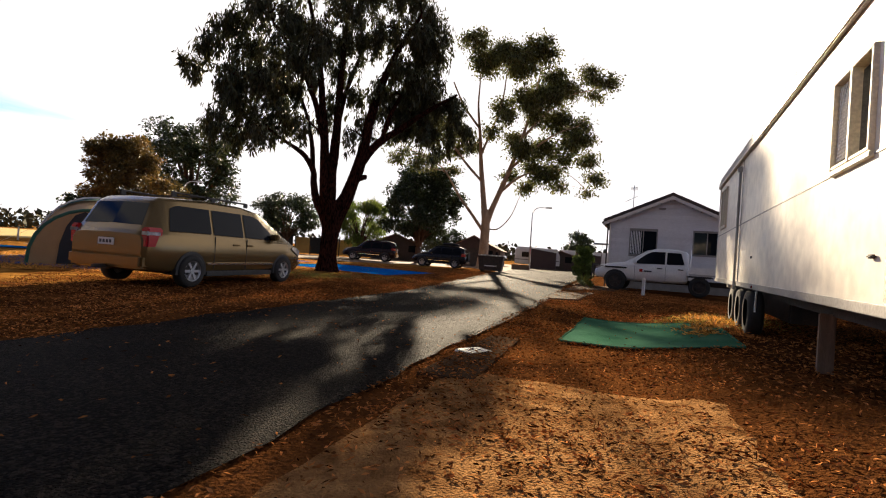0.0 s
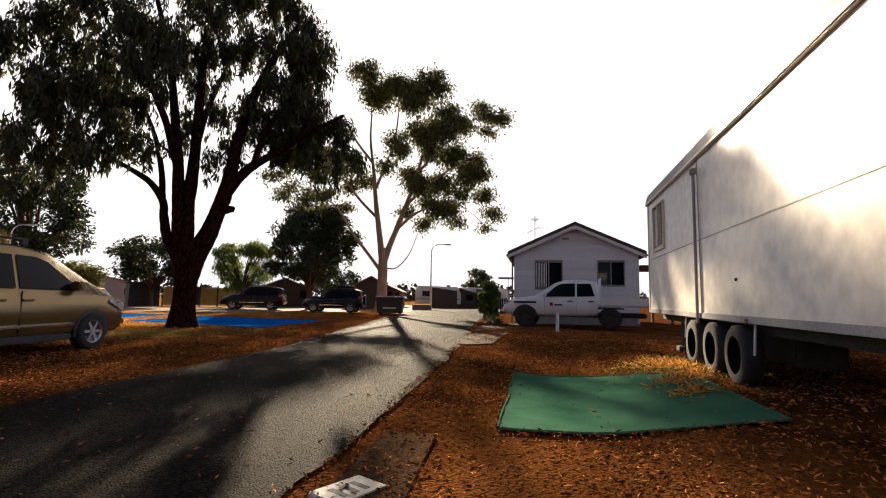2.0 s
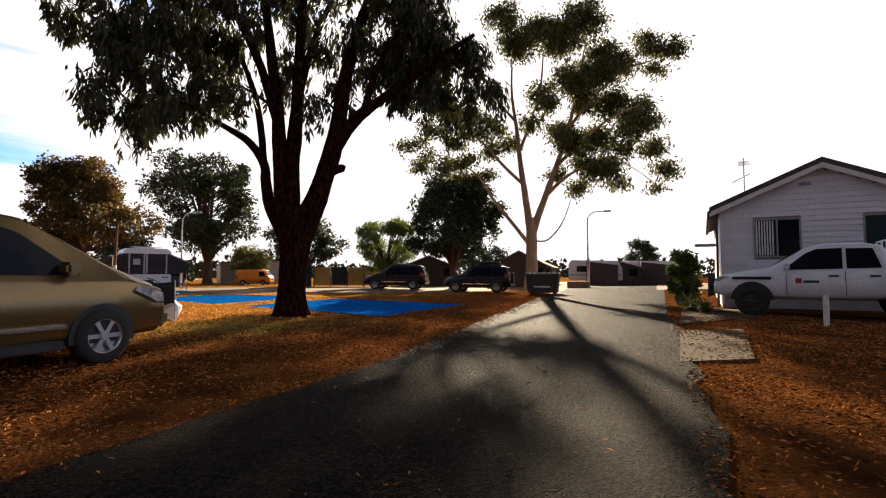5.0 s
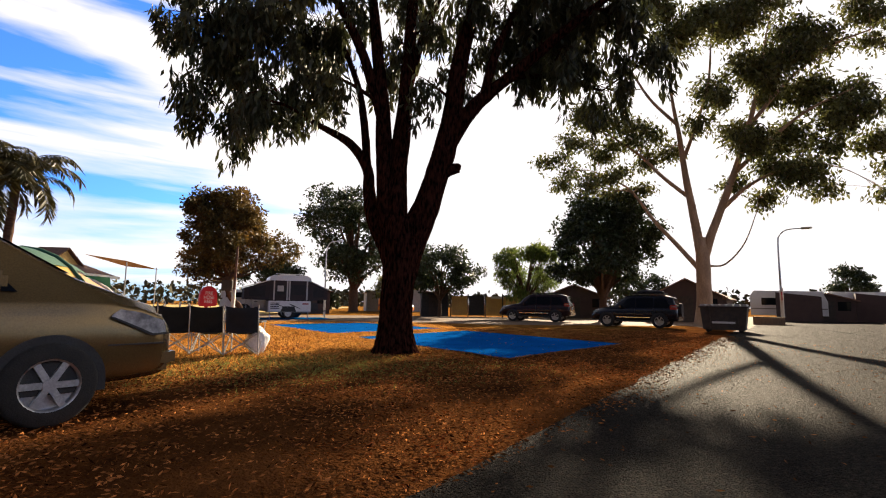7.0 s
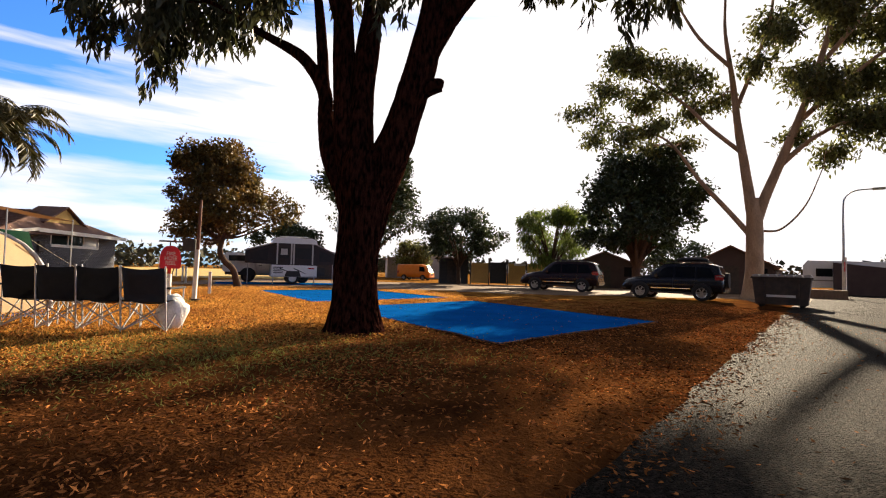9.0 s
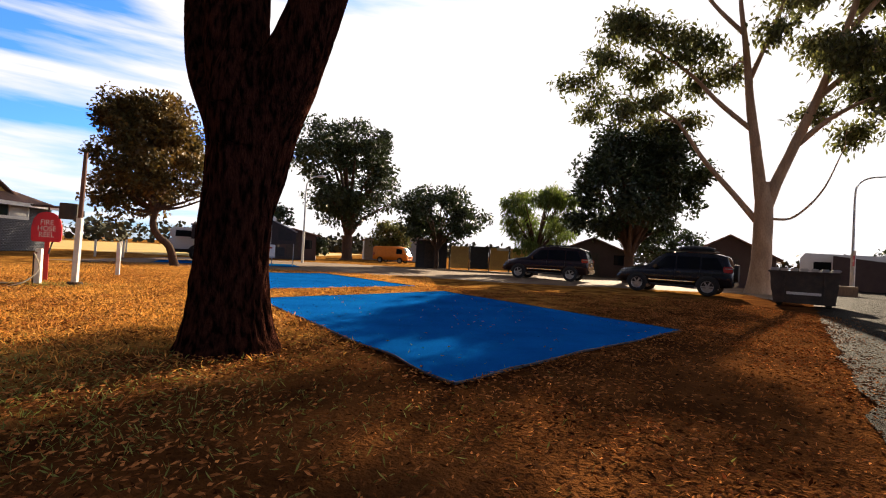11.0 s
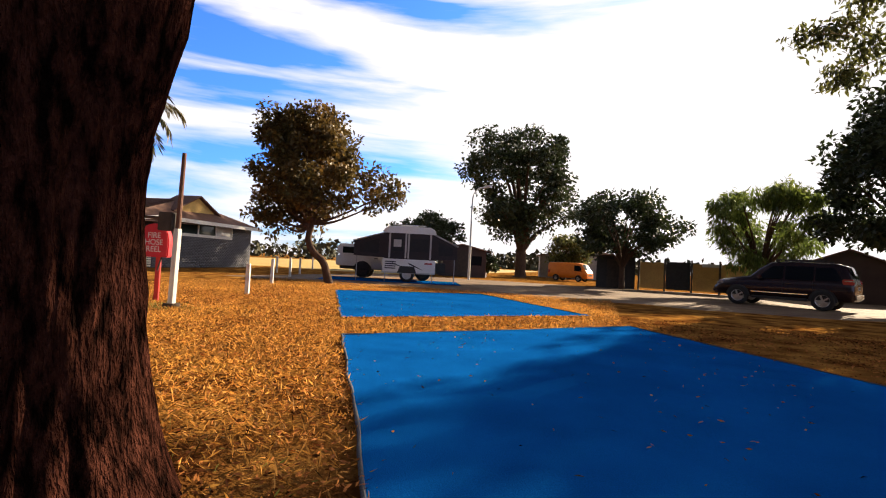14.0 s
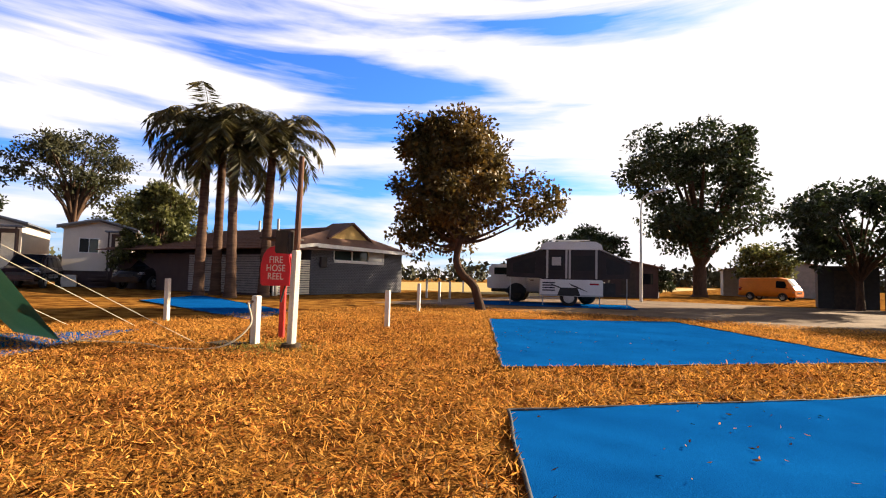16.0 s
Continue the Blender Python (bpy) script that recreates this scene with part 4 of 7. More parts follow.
for sgn in (-1, 1):
    lamp = part("headlight", side_panel(MV, [(1.86, 0.85), (2.22, 0.69), (2.35, 0.70), (2.32, 0.80), (2.1, 0.88), (1.92, 0.91)], sgn, 0.055, 0.03), M_HEAD, minivan, "large clear swept-back headlight")
    part("lamp_trim", side_panel(MV, [(1.85, 0.84), (2.2, 0.675), (2.36, 0.68), (2.36, 0.70), (2.22, 0.69), (1.86, 0.855)], sgn, 0.058, 0.03), M_BLACKP, lamp)
    part("bumper_seam", box((1.86, sgn * 0.90, 0.60), (2.30, sgn * 0.945, 0.612)), M_BLACKP, minivan)
    part("fog_lamp", box((2.26, sgn * 0.50, 0.36), (2.46, sgn * 0.70, 0.47), 0.03), M_HEAD, minivan, "clear fog lamp")
part("front_grille", box((2.36, -0.5, 0.66), (2.47, 0.5, 0.82), 0.03), M_CHROME, minivan, "chrome grille")
part("air_intake", box((2.38, -0.46, 0.36), (2.50, 0.46, 0.52), 0.03), M_BLACKP, minivan)
part("tow_bar", box((-2.72, -0.05, 0.34), (-2.4, 0.05, 0.40), 0.01), M_DARK, minivan)

SU = [(-2.3, 0.55, 0.95, 1.02, 0.80, 0.76), (-2.26, 0.40, 1.02, 1.12, 0.90, 0.78), (-2.05, 0.38, 1.05, 1.66, 0.93, 0.68), (-1.7, 0.36, 1.06, 1.76, 0.94, 0.70), (-0.4, 0.36, 1.05, 1.80, 0.94, 0.71), (0.3, 0.36, 1.04, 1.76, 0.94, 0.69), (0.7, 0.36, 1.03, 1.5, 0.94, 0.70), (1.02, 0.36, 1.03, 1.19, 0.93, 0.76), (1.6, 0.38, 1.0, 1.10, 0.92, 0.74), (2.15, 0.42, 0.88, 0.98, 0.86, 0.66), (2.35, 0.46, 0.68, 0.76, 0.74, 0.56)]
SUW = [[(-1.95, 1.13), (-1.15, 1.11), (-1.15, 1.6), (-1.7, 1.6)], [(-1.08, 1.11), (-0.2, 1.11), (-0.2, 1.62), (-1.08, 1.62)], [(-0.13, 1.11), (0.78, 1.1), (0.3, 1.56), (0.12, 1.61), (-0.13, 1.62)]]
suv_a = car("suv", pose(6.3, 30.2, 0, 0, 0, 150) @ Matrix.Diagonal((0.95, 0.95, 0.95, 1)), "dark maroon four-wheel drive parked on the gravel", "car", SU, M_MAROON, 2.8, 0.37, SUW, (0.34, 0.96), (-2.22, -2.07), spokes=5, mirror=(0.62, 1.1), handles=((-0.3, 0.93), (-1.1, 0.93)), tail=(-2.1, 0.98, 1.2), head=(2.1, 0.74, 0.9), rails=(-1.4, 0.1, 1.86))
suv_b = car("suv", pose(9.4, 23.3, 0, 0, 0, 140) @ Matrix.Diagonal((0.87, 0.87, 0.87, 1)), "dark blue four-wheel drive with a loaded roof rack", "car", SU, M_NAVY, 2.8, 0.39, SUW, (0.34, 0.96), (-2.22, -2.07), spokes=6, mirror=(0.62, 1.1), handles=((-0.3, 0.93), (-1.1, 0.93)), tail=(-2.1, 0.98, 1.25), head=(2.1, 0.74, 0.9))
rack = part("roof_rack", box((-1.6, -0.62, 1.86), (0.25, 0.62, 1.9), 0.01), M_BLACKP, suv_b)
bm = bmesh.new()
bmesh.ops.create_uvsphere(bm, u_segments=14, v_segments=8, radius=1, matrix=Matrix.Translation((-0.8, 0, 1.98)) @ Matrix.Diagonal((0.75, 0.5, 0.13, 1)))
part("roof_bag", bm, M_FABRIC, suv_b, "black bundle on the rack", smooth=True)
part("spare_wheel", cyl((-2.42, 0.05, 1.0), (-2.26, 0.05, 1.0), 0.36, seg=24), M_TYRE, suv_b)

UT = [(0.1, 0.52, 1.10, 1.62, 0.88, 0.72), (0.18, 0.48, 1.10, 1.72, 0.91, 0.74), (0.5, 0.46, 1.10, 1.79, 0.92, 0.74), (1.2, 0.45, 1.09, 1.80, 0.92, 0.73), (1.62, 0.45, 1.08, 1.70, 0.92, 0.70), (2.05, 0.45, 1.06, 1.42, 0.92, 0.74), (2.4, 0.45, 1.06, 1.20, 0.92, 0.80), (2.9, 0.46, 1.02, 1.12, 0.91, 0.78), (3.4, 0.5, 0.94, 1.02, 0.88, 0.7), (3.6, 0.55, 0.78, 0.86, 0.78, 0.6)]
UTW = [[(0.22, 1.2), (0.85, 1.18), (0.85, 1.66), (0.36, 1.66)], [(0.92, 1.18), (2.08, 1.16), (1.62, 1.56), (1.4, 1.66), (0.92, 1.67)]]


def ute(m, label, tray=True):
    root = thing("utility_truck", m, label, "pickup truck")
    car_body(UT, "cab", M_WHITEP, root)
    for sgn in (-1, 1):
        for pts in UTW:
            part("side_window", side_panel(UT, pts, sgn, 0.012, 0.03), M_GLASS, root)
        arch(root, UT, 2.75, 0.46, sgn)
        wheel(root, 2.75, sgn * 0.84, 0.385, 0.25, 6, M_DARK, "dark steel rim")
        wheel(root, -0.33, sgn * 0.80, 0.385, 0.25, 6, M_DARK, "dark steel rim")
        y = 0.915
        for hx in (0.35, 1.1):
            part("door_handle", box((hx - 0.1, sgn * (y - 0.02), 0.99), (hx + 0.1, sgn * (y + 0.03), 1.03), 0.01), M_BLACKP, root, "black handle")
        for sx in (0.88, 2.02):
            part("door_seam", box((sx - 0.004, sgn * (y - 0.03), 0.55), (sx + 0.004, sgn * (y + 0.012), 1.12)), M_BLACKP, root)
        part("logo_mark", box((1.72, sgn * (y - 0.01), 0.83), (1.84, sgn * (y + 0.013), 0.95), 0.004), M_TAIL, root, "small red emblem")
        part("logo_bar", box((1.38, sgn * (y - 0.01), 0.84), (1.68, sgn * (y + 0.013), 0.90), 0.004), M_INK, root, "dark bar of lettering")
        part("wing_mirror", box((1.95, sgn * 0.88, 1.14), (2.08, sgn * 1.12, 1.32), 0.04), M_WHITEP, root)
        part("headlight", box((3.2, sgn * 0.55, 0.84), (3.56, sgn * 0.86, 0.99), 0.05), M_HEAD, root)
        part("flare", box((2.3, sgn * 0.86, 0.92), (3.2, sgn * 0.96, 0.99), 0.03), M_BLACKP, root)
    part("windscreen", top_panel(UT, 1.68, 2.36, 0.1, 0.012), M_GLASS, root)
    bm = bmesh.new()
    for z in (0.55, 0.78, 1.0):
        add_cyl(bm, (3.72, -0.75, z), (3.72, 0.75, z), 0.03, seg=8)
    for y in (-0.75, -0.3, 0.3, 0.75):
        add_cyl(bm, (3.72, y, 0.45), (3.70, y, 1.08), 0.03, seg=8)
    part("bull_bar", bm, M_DARK, root)
    part("aerial", cyl((3.6, -0.6, 0.9), (3.6, -0.6, 1.9), 0.008, seg=6), M_DARK, root)
    part("chassis", box((-1.6, -0.4, 0.42), (2.4, 0.4, 0.60), 0.03), M_DARK, root)
    if tray:
        part("tray_floor", box((-1.75, -0.95, 0.82), (0.05, 0.95, 0.90), 0.01), M_GALV, root)
        for sgn in (-1, 1):
            part("tray_side", box((-1.75, sgn * 0.93, 0.88), (0.02, sgn * 0.96, 1.14), 0.008), M_WHITEP, root)
            part("mudguard", box((-0.8, sgn * 0.7, 0.74), (0.14, sgn * 0.95, 0.79), 0.02), M_BLACKP, root)
        part("tail_gate", box((-1.77, -0.95, 0.88), (-1.74, 0.95, 1.14), 0.008), M_WHITEP, root)
        bm = bmesh.new()
        for y in (-0.9, -0.3, 0.3, 0.9):
            add_cyl(bm, (0.03, y, 0.9), (0.03, y, 1.86), 0.025, seg=8)
        for z in (1.3, 1.86):
            add_cyl(bm, (0.03, -0.9, z), (0.03, 0.9, z), 0.025, seg=8)
        part("headboard", bm, M_WHITEP, root)
    else:
        part("tub", box((-1.7, -0.92, 0.6), (0.1, 0.92, 1.12), 0.05), M_WHITEP, root)
        cn = part("canopy", box((-1.66, -0.82, 1.12), (0.12, 0.82, 1.72), 0.1), M_WHITEP, root, "white fibreglass canopy")
        for sgn in (-1, 1):
            part("canopy_window", box((-1.4, sgn * 0.79, 1.22), (-0.1, sgn * 0.826, 1.58), 0.02), M_GLASS, cn)
            arch(root, [(-2, 0.5, 1, 1, 0.925, 0.9), (3, 0.5, 1, 1, 0.925, 0.9)], -0.33, 0.46, sgn)
    return root


ute(pose(10.2, 4.55, 0.0, 0, 0, 125.5) @ pose(-0.97, 0, 0), "white dual-cab utility truck with a flat tray beside the house")
ute(pose(-11.9, 32.0, 0.0, 0, 0, 18), "white utility truck with a canopy behind the camper trailer", tray=False)

VN = [(-2.2, 0.4, 0.95, 1.75, 0.84, 0.76), (-2.1, 0.34, 0.98, 1.88, 0.86, 0.76), (0.9, 0.32, 0.98, 1.92, 0.86, 0.76), (1.5, 0.32, 0.97, 1.80, 0.86, 0.74), (1.95, 0.34, 0.95, 1.15, 0.85, 0.76), (2.15, 0.4, 0.8, 0.9, 0.8, 0.7)]
VNW = [[(0.75, 1.08), (1.62, 1.05), (1.4, 1.62), (0.75, 1.66)]]
car("van", pose(-2.7, 51.0, 0, 0, 0, -22) @ Matrix.Diagonal((0.8, 0.8, 0.8, 1)), "small orange delivery van with white ends under trees", "van", VN, M_ORANGE, 2.5, 0.31, VNW, (1.52, 1.92), None, mouldings=False, mirror=(1.6, 1.1), tail=(-2.1, 0.8, 1.1), head=(2.0, 0.6, 0.8))
car("van", pose(41.4, 43.3, 0, 0, 0, 225), "dark van parked at the far end of the road", "van", VN, M_NAVY, 2.5, 0.31, VNW, (1.52, 1.92), None, mouldings=False, head=(2.0, 0.6, 0.8))
car("sedan", pose(-31.6, 24.4, 0, 0, 0, -60), "dark car parked beside the cream cabin", "car", SU, M_NAVY, 2.8, 0.36, SUW, (0.34, 0.96), (-2.22, -2.07), head=(2.1, 0.74, 0.9))
car("sedan", pose(-35.0, 19.7, 0, 0, 0, -30), "dark car parked between the two cabins", "car", SU, M_MAROON, 2.8, 0.36, SUW, (0.34, 0.96), (-2.22, -2.07), head=(2.1, 0.74, 0.9))


# ---------------------------------------------------------------- mobile home
def mobile_home():
    root = thing("mobile_home", pose(-3.7, -8.02, 0, 0, 0, 39.2), "long cream-panelled transportable home on triple axles and props", "mobile home")
    L, W, z0, z1 = 9.05, 2.5, 0.84, 2.90
    wins = [(0.36, 1.14, 1.84, 2.52), (7.7, 8.5, 1.96, 2.74)]
    # near long wall in panels round the two windows
    cuts = [0.0, 0.36, 1.14, 5.78, 7.7, 8.5, 9.05]
    for i, (a, b) in enumerate(zip(cuts[:-1], cuts[1:])):
        spans = [(z0, 1.81), (1.82, z1)]
        hole = next((w for w in wins if abs(w[0] - a) < 0.01), None)
        if hole:
            spans = [(z0, 1.81), (1.82, hole[2]), (hole[3], z1)]
        for lo, hi in spans:
            part("wall_panel", box((a, -0.05, lo), (b, 0.0, hi), 0.0), M_PANEL, root)
    part("far_wall", box((0, -W, z0), (L, -W + 0.05, z1)), M_PANEL, root)
    for x in (0.0, L - 0.05):
        part("end_wall", box((x, -W + 0.05, z0), (x + 0.05, -0.05, z1)), M_PANEL, root)
    part("floor_frame", box((0.02, -W, z0 - 0.14), (L - 0.02, -0.22, z0 - 0.004), 0.01), M_DARK, root)
    part("base_trim", box((-0.01, -0.01, z0 - 0.02), (L + 0.01, 0.018, z0 + 0.05), 0.004), M_TRIM, root, "grey bottom trim")
    part("middle_seam", box((0, -0.004, 1.808), (L, 0.006, 1.822)), M_TRIM, root)
    roof = part("roof", prism([(-0.06, z1), (0.05, z1 + 0.09), (0.25, z1 + 0.14), (L - 0.25, z1 + 0.14), (L - 0.05, z1 + 0.09), (L + 0.06, z1)], -W - 0.08, lo=0.04), M_TRIM, root, "grey metal roof with curved ends")
    part("gutter", box((-0.05, -0.01, z1 - 0.03), (L + 0.05, 0.045, z1 + 0.03), 0.012), M_CHECK, root)
    part("corner_trim", box((-0.014, -0.10, z0), (0.075, 0.012, z1), 0.01), M_CHECK, root, "chequer-plate corner trim")
    part("corner_seal", box((-0.03, -0.12, z0), (-0.012, -0.06, z1), 0.006), M_DARK, root, "dark rubber seal")
    part("door_latch", box((0.22, 0.0, 1.16), (0.30, 0.03, 1.185), 0.008), M_DARK, root, "dark latch")
    part("corner_trim", box((L - 0.05, -0.02, z0), (L + 0.012, 0.012, z1)), M_WFRAME, root)
    part("downpipe", cyl((5.82, 0.04, z0 - 0.08), (5.82, 0.04, z1 - 0.2), 0.02, seg=10), M_TRIM, root, "grey downpipe")
    part("pipe_head", box((5.78, 0.01, z1 - 0.22), (5.86, 0.08, z1 - 0.13), 0.01), M_TRIM, root)
    part("wall_joint", box((5.77, -0.004, z0), (5.78, 0.006, z1)), M_TRIM, root)
    part("vent", box((4.53, 0.0, 1.24), (4.57, 0.015, 1.275), 0.004), M_DARK, root, "small dark vent")
    part("marker_lamp", box((4.25, 0.018, z0 - 0.01), (4.31, 0.03, z0 + 0.03), 0.005), M_TAIL, root)
    for a, b, lo, hi in wins:
        w = part("window_frame", box((a, -0.06, lo), (b, 0.028, lo + 0.03), 0.006), M_LOUVRE, root)
        for q in ((a, hi - 0.03, b, hi), (a, lo, a + 0.03, hi), (b - 0.03, lo, b, hi), ((a + b) / 2 - 0.02, lo, (a + b) / 2 + 0.02, hi)):
            part("bar", box((q[0], -0.06, q[1] + 0.002), (q[2], 0.033, q[3] - 0.002), 0.004), M_LOUVRE, w)
        part("pane", box((a + 0.05, -0.045, lo + 0.05), (b - 0.05, -0.03, hi - 0.05)), M_GLASSB, w)
        part("sill", box((a - 0.01, -0.02, lo - 0.045), (b + 0.01, 0.03, lo - 0.002), 0.006), M_LOUVRE, w)
        bm = bmesh.new()
        mid = (a + b) / 2
        h, wd = hi - lo - 0.12, (b - a) / 2 - 0.09
        x0 = mid + 0.04
        n = 9
        step = wd / n * 2
        for k in range(-14, 15):
            for sg in (-1, 1):
                # diagonal strips, cut to the opening
                pts = []
                for t in np.linspace(0, 1, 40):
                    z = lo + 0.06 + h * t
                    x = x0 + k * step / 1.0 * 0.5 + sg * (z - lo) * 0.62
                    if x0 <= x <= x0 + wd:
                        pts.append((x, z))
                if len(pts) > 2:
                    add_cyl(bm, (pts[0][0], 0.0, pts[0][1]), (pts[-1][0], 0.0, pts[-1][1]), 0.004, seg=4)
        part("security_mesh", bm, M_WFRAME, w, "white diamond security mesh")
    for x in (4.64, 5.42, 6.20):
        wh = wheel(root, x, -0.07, 0.31, 0.19, 8, M_WHITEP, "white steel rim", dish=0.72)
        wh.location.z += 0.17
    part("axle_beam", box((4.4, -0.9, 0.40), (6.5, -0.45, 0.70), 0.02), M_DARK, root)
    for x in (4.2, 6.65):
        part("mud_stay", cyl((x + 0.05, -0.03, 0.52), (x, -0.03, 0.82), 0.012, seg=6), M_WFRAME, root)
    for x, w in ((1.8, 0.06), (7.05, 0.12)):
        part("prop", box((x - w / 2, -0.25, 0.2), (x + w / 2, -0.13, 0.72), 0.008), M_TIMBER, root, "weathered timber prop")
    part("jack", cyl((7.9, -0.3, 0.24), (7.9, -0.3, 0.72), 0.035, seg=8), M_DARK, root)
    part("jack_foot", box((7.8, -0.4, 0.22), (8.0, -0.2, 0.30), 0.005), M_DARK, root)
    for x in (1.8, 3.2, 8.4):
        part("pier", box((x - 0.15, -1.6, 0.2), (x + 0.15, -1.3, 0.72), 0.01), M_CONC, root)
    return root


mobile_home()


# ---------------------------------------------------------------- weatherboard house
def house():
    ang = math.degrees(math.atan2(-4.02, 3.44))
    root = thing("weatherboard_house", pose(10.65, 8.1, 0, 0, 0, ang), "pale weatherboard house with a dark gabled roof", "house")
    Wd, ev, pk, dp = 5.3, 3.16, 4.34, 9.0
    # local x along the front, y to the back (house lies at +y)
    wins = [(0.90, 2.12, 1.56, 2.76), (3.58, 4.74, 1.70, 2.78)]
    part("front_wall", prism([(0, 0), (Wd, 0), (Wd, ev), (Wd / 2, pk), (0, ev)], 0.1, lo=0.0), M_TRIM, root)
    z, h = 0.35, 0.165
    while z < pk - 0.05:
        t = max(0.0, (z + h - ev) / (pk - ev))
        a, b = Wd / 2 * t, Wd - Wd / 2 * t
        spans = [(a, b)]
        for w in wins:
            if z + h > w[2] and z < w[3]:
                nxt = []
                for s in spans:
                    if w[0] > s[0] and w[1] < s[1]:
                        nxt += [(s[0], w[0]), (w[1], s[1])]
                    else:
                        nxt.append(s)
                spans = nxt
        for s in spans:
            if s[1] - s[0] > 0.1:
                bm = bmesh.new()
                v = [bm.verts.new(p) for p in ((s[0], -0.035, z), (s[1], -0.035, z), (s[1], -0.012, z + h), (s[0], -0.012, z + h), (s[0], 0, z), (s[1], 0, z))]
                bm.faces.new((v[0], v[1], v[2], v[3]))
                bm.faces.new((v[0], v[4], v[5], v[1]))
                part("weatherboard", bm, M_CLAD, root)
        z += h
    for x in (0.0, Wd - 0.1):
        part("side_wall", box((x, 0.1, 0), (x + 0.1, dp, ev)), M_CLAD, root)
    part("back_wall", prism([(0, 0), (Wd, 0), (Wd, ev), (Wd / 2, pk), (0, ev)], 0.1, lo=dp), M_CLAD, root)
    for sgn in (-1, 1):
        ox = 0.3
        x_e = -ox if sgn < 0 else Wd + ox
        drop = (pk - ev) / (Wd / 2) * ox
        pts = [(x_e, ev - drop + 0.02), (Wd / 2, pk + 0.02), (Wd / 2, pk + 0.17), (x_e, ev - drop + 0.17)]
        part("roof_slope", prism(pts, dp + 0.5, lo=-0.25), M_ROOF, root)
        bpts = [(x_e, ev - drop - 0.14), (Wd / 2, pk - 0.14), (Wd / 2, pk + 0.015), (x_e, ev - drop + 0.015)]
        part("barge_board", prism(bpts, 0.03, lo=-0.24), M_FASCIA, root, "white barge board")
        part("gutter", box((x_e - 0.06, -0.25, ev - drop - 0.05), (x_e + 0.06, dp + 0.2, ev - drop + 0.05), 0.02), M_ROOF, root)
    for x in (-0.01, Wd - 0.06):
        part("corner_board", box((x, -0.05, 0.1), (x + 0.07, 0.0, ev)), M_FASCIA, root)
    part("downpipe", cyl((-0.1, 0.15, 0), (-0.1, 0.15, ev - 0.15), 0.035, seg=8), M_ROOF, root)
    part("gable_vent", box((Wd / 2 - 0.55, -0.05, 3.72), (Wd / 2 - 0.25, -0.03, 3.82)), M_TRIM, root)
    for a, b, lo, hi in wins:
        w = part("window", box((a, -0.05, hi - 0.05), (b, 0.03, hi), 0.004), M_TRIM, root, "grey aluminium sliding window")
        for q in ((a, lo, b, lo + 0.05), (a, lo + 0.05, a + 0.05, hi - 0.05), (b - 0.05, lo + 0.05, b, hi - 0.05), ((a + b) / 2 - 0.02, lo + 0.05, (a + b) / 2 + 0.02, hi - 0.05)):
            part("frame", box((q[0], -0.048, q[1]), (q[2], 0.03, q[3])), M_TRIM, w)
        part("pane", box((a + 0.04, -0.03, lo + 0.04), ((a + b) / 2, -0.015, hi - 0.04)), M_GLASSB, w)
        part("pane", box(((a + b) / 2, -0.022, lo + 0.04), (b - 0.04, -0.008, hi - 0.04)), M_GLASS, w)
        cb = bmesh.new()
        for k in range(7):
            add_cyl(cb, (a + 0.08 + k * 0.07, -0.036, lo + 0.07), (a + 0.08 + k * 0.07, -0.036, hi - 0.07), 0.02, seg=6)
        if a < 2:
            part("curtain", cb, M_CLAD, w, "pale curtain")
        else:
            cb.free()
    # side porch
    part("porch_roof", box((Wd + 0.3, 1.2, 2.62), (Wd + 1.7, 5.2, 2.70), 0.01), M_ROOF, root)
    for y in (1.3, 5.1):
        part("porch_post", box((Wd + 1.58, y - 0.05, 0), (Wd + 1.68, y + 0.05, 2.62), 0.006), M_ROOF, root)
    part("porch_rail", box((Wd + 1.6, 1.35, 0.95), (Wd + 1.66, 5.05, 1.02), 0.006), M_ROOF, root)
    bm = bmesh.new()
    add_cyl(bm, (0.9, 3.0, 3.4), (0.9, 3.0, 5.35), 0.02, seg=6)
    add_cyl(bm, (0.5, 3.0, 4.45), (1.1, 3.0, 4.75), 0.012, seg=6)
    for k in range(5):
        add_cyl(bm, (0.72, 2.85 + k * 0.08, 5.05 + k * 0.05), (1.08, 2.85 + k * 0.08, 5.05 + k * 0.05), 0.008, seg=4)
    part("aerial", bm, M_GALV, root, "thin roof aerial")
    lt = part("pelmet_box", box((-0.75, 0.4, 1.98), (-0.05, 0.8, 2.06), 0.01), M_GALV, root)
    return root


house()

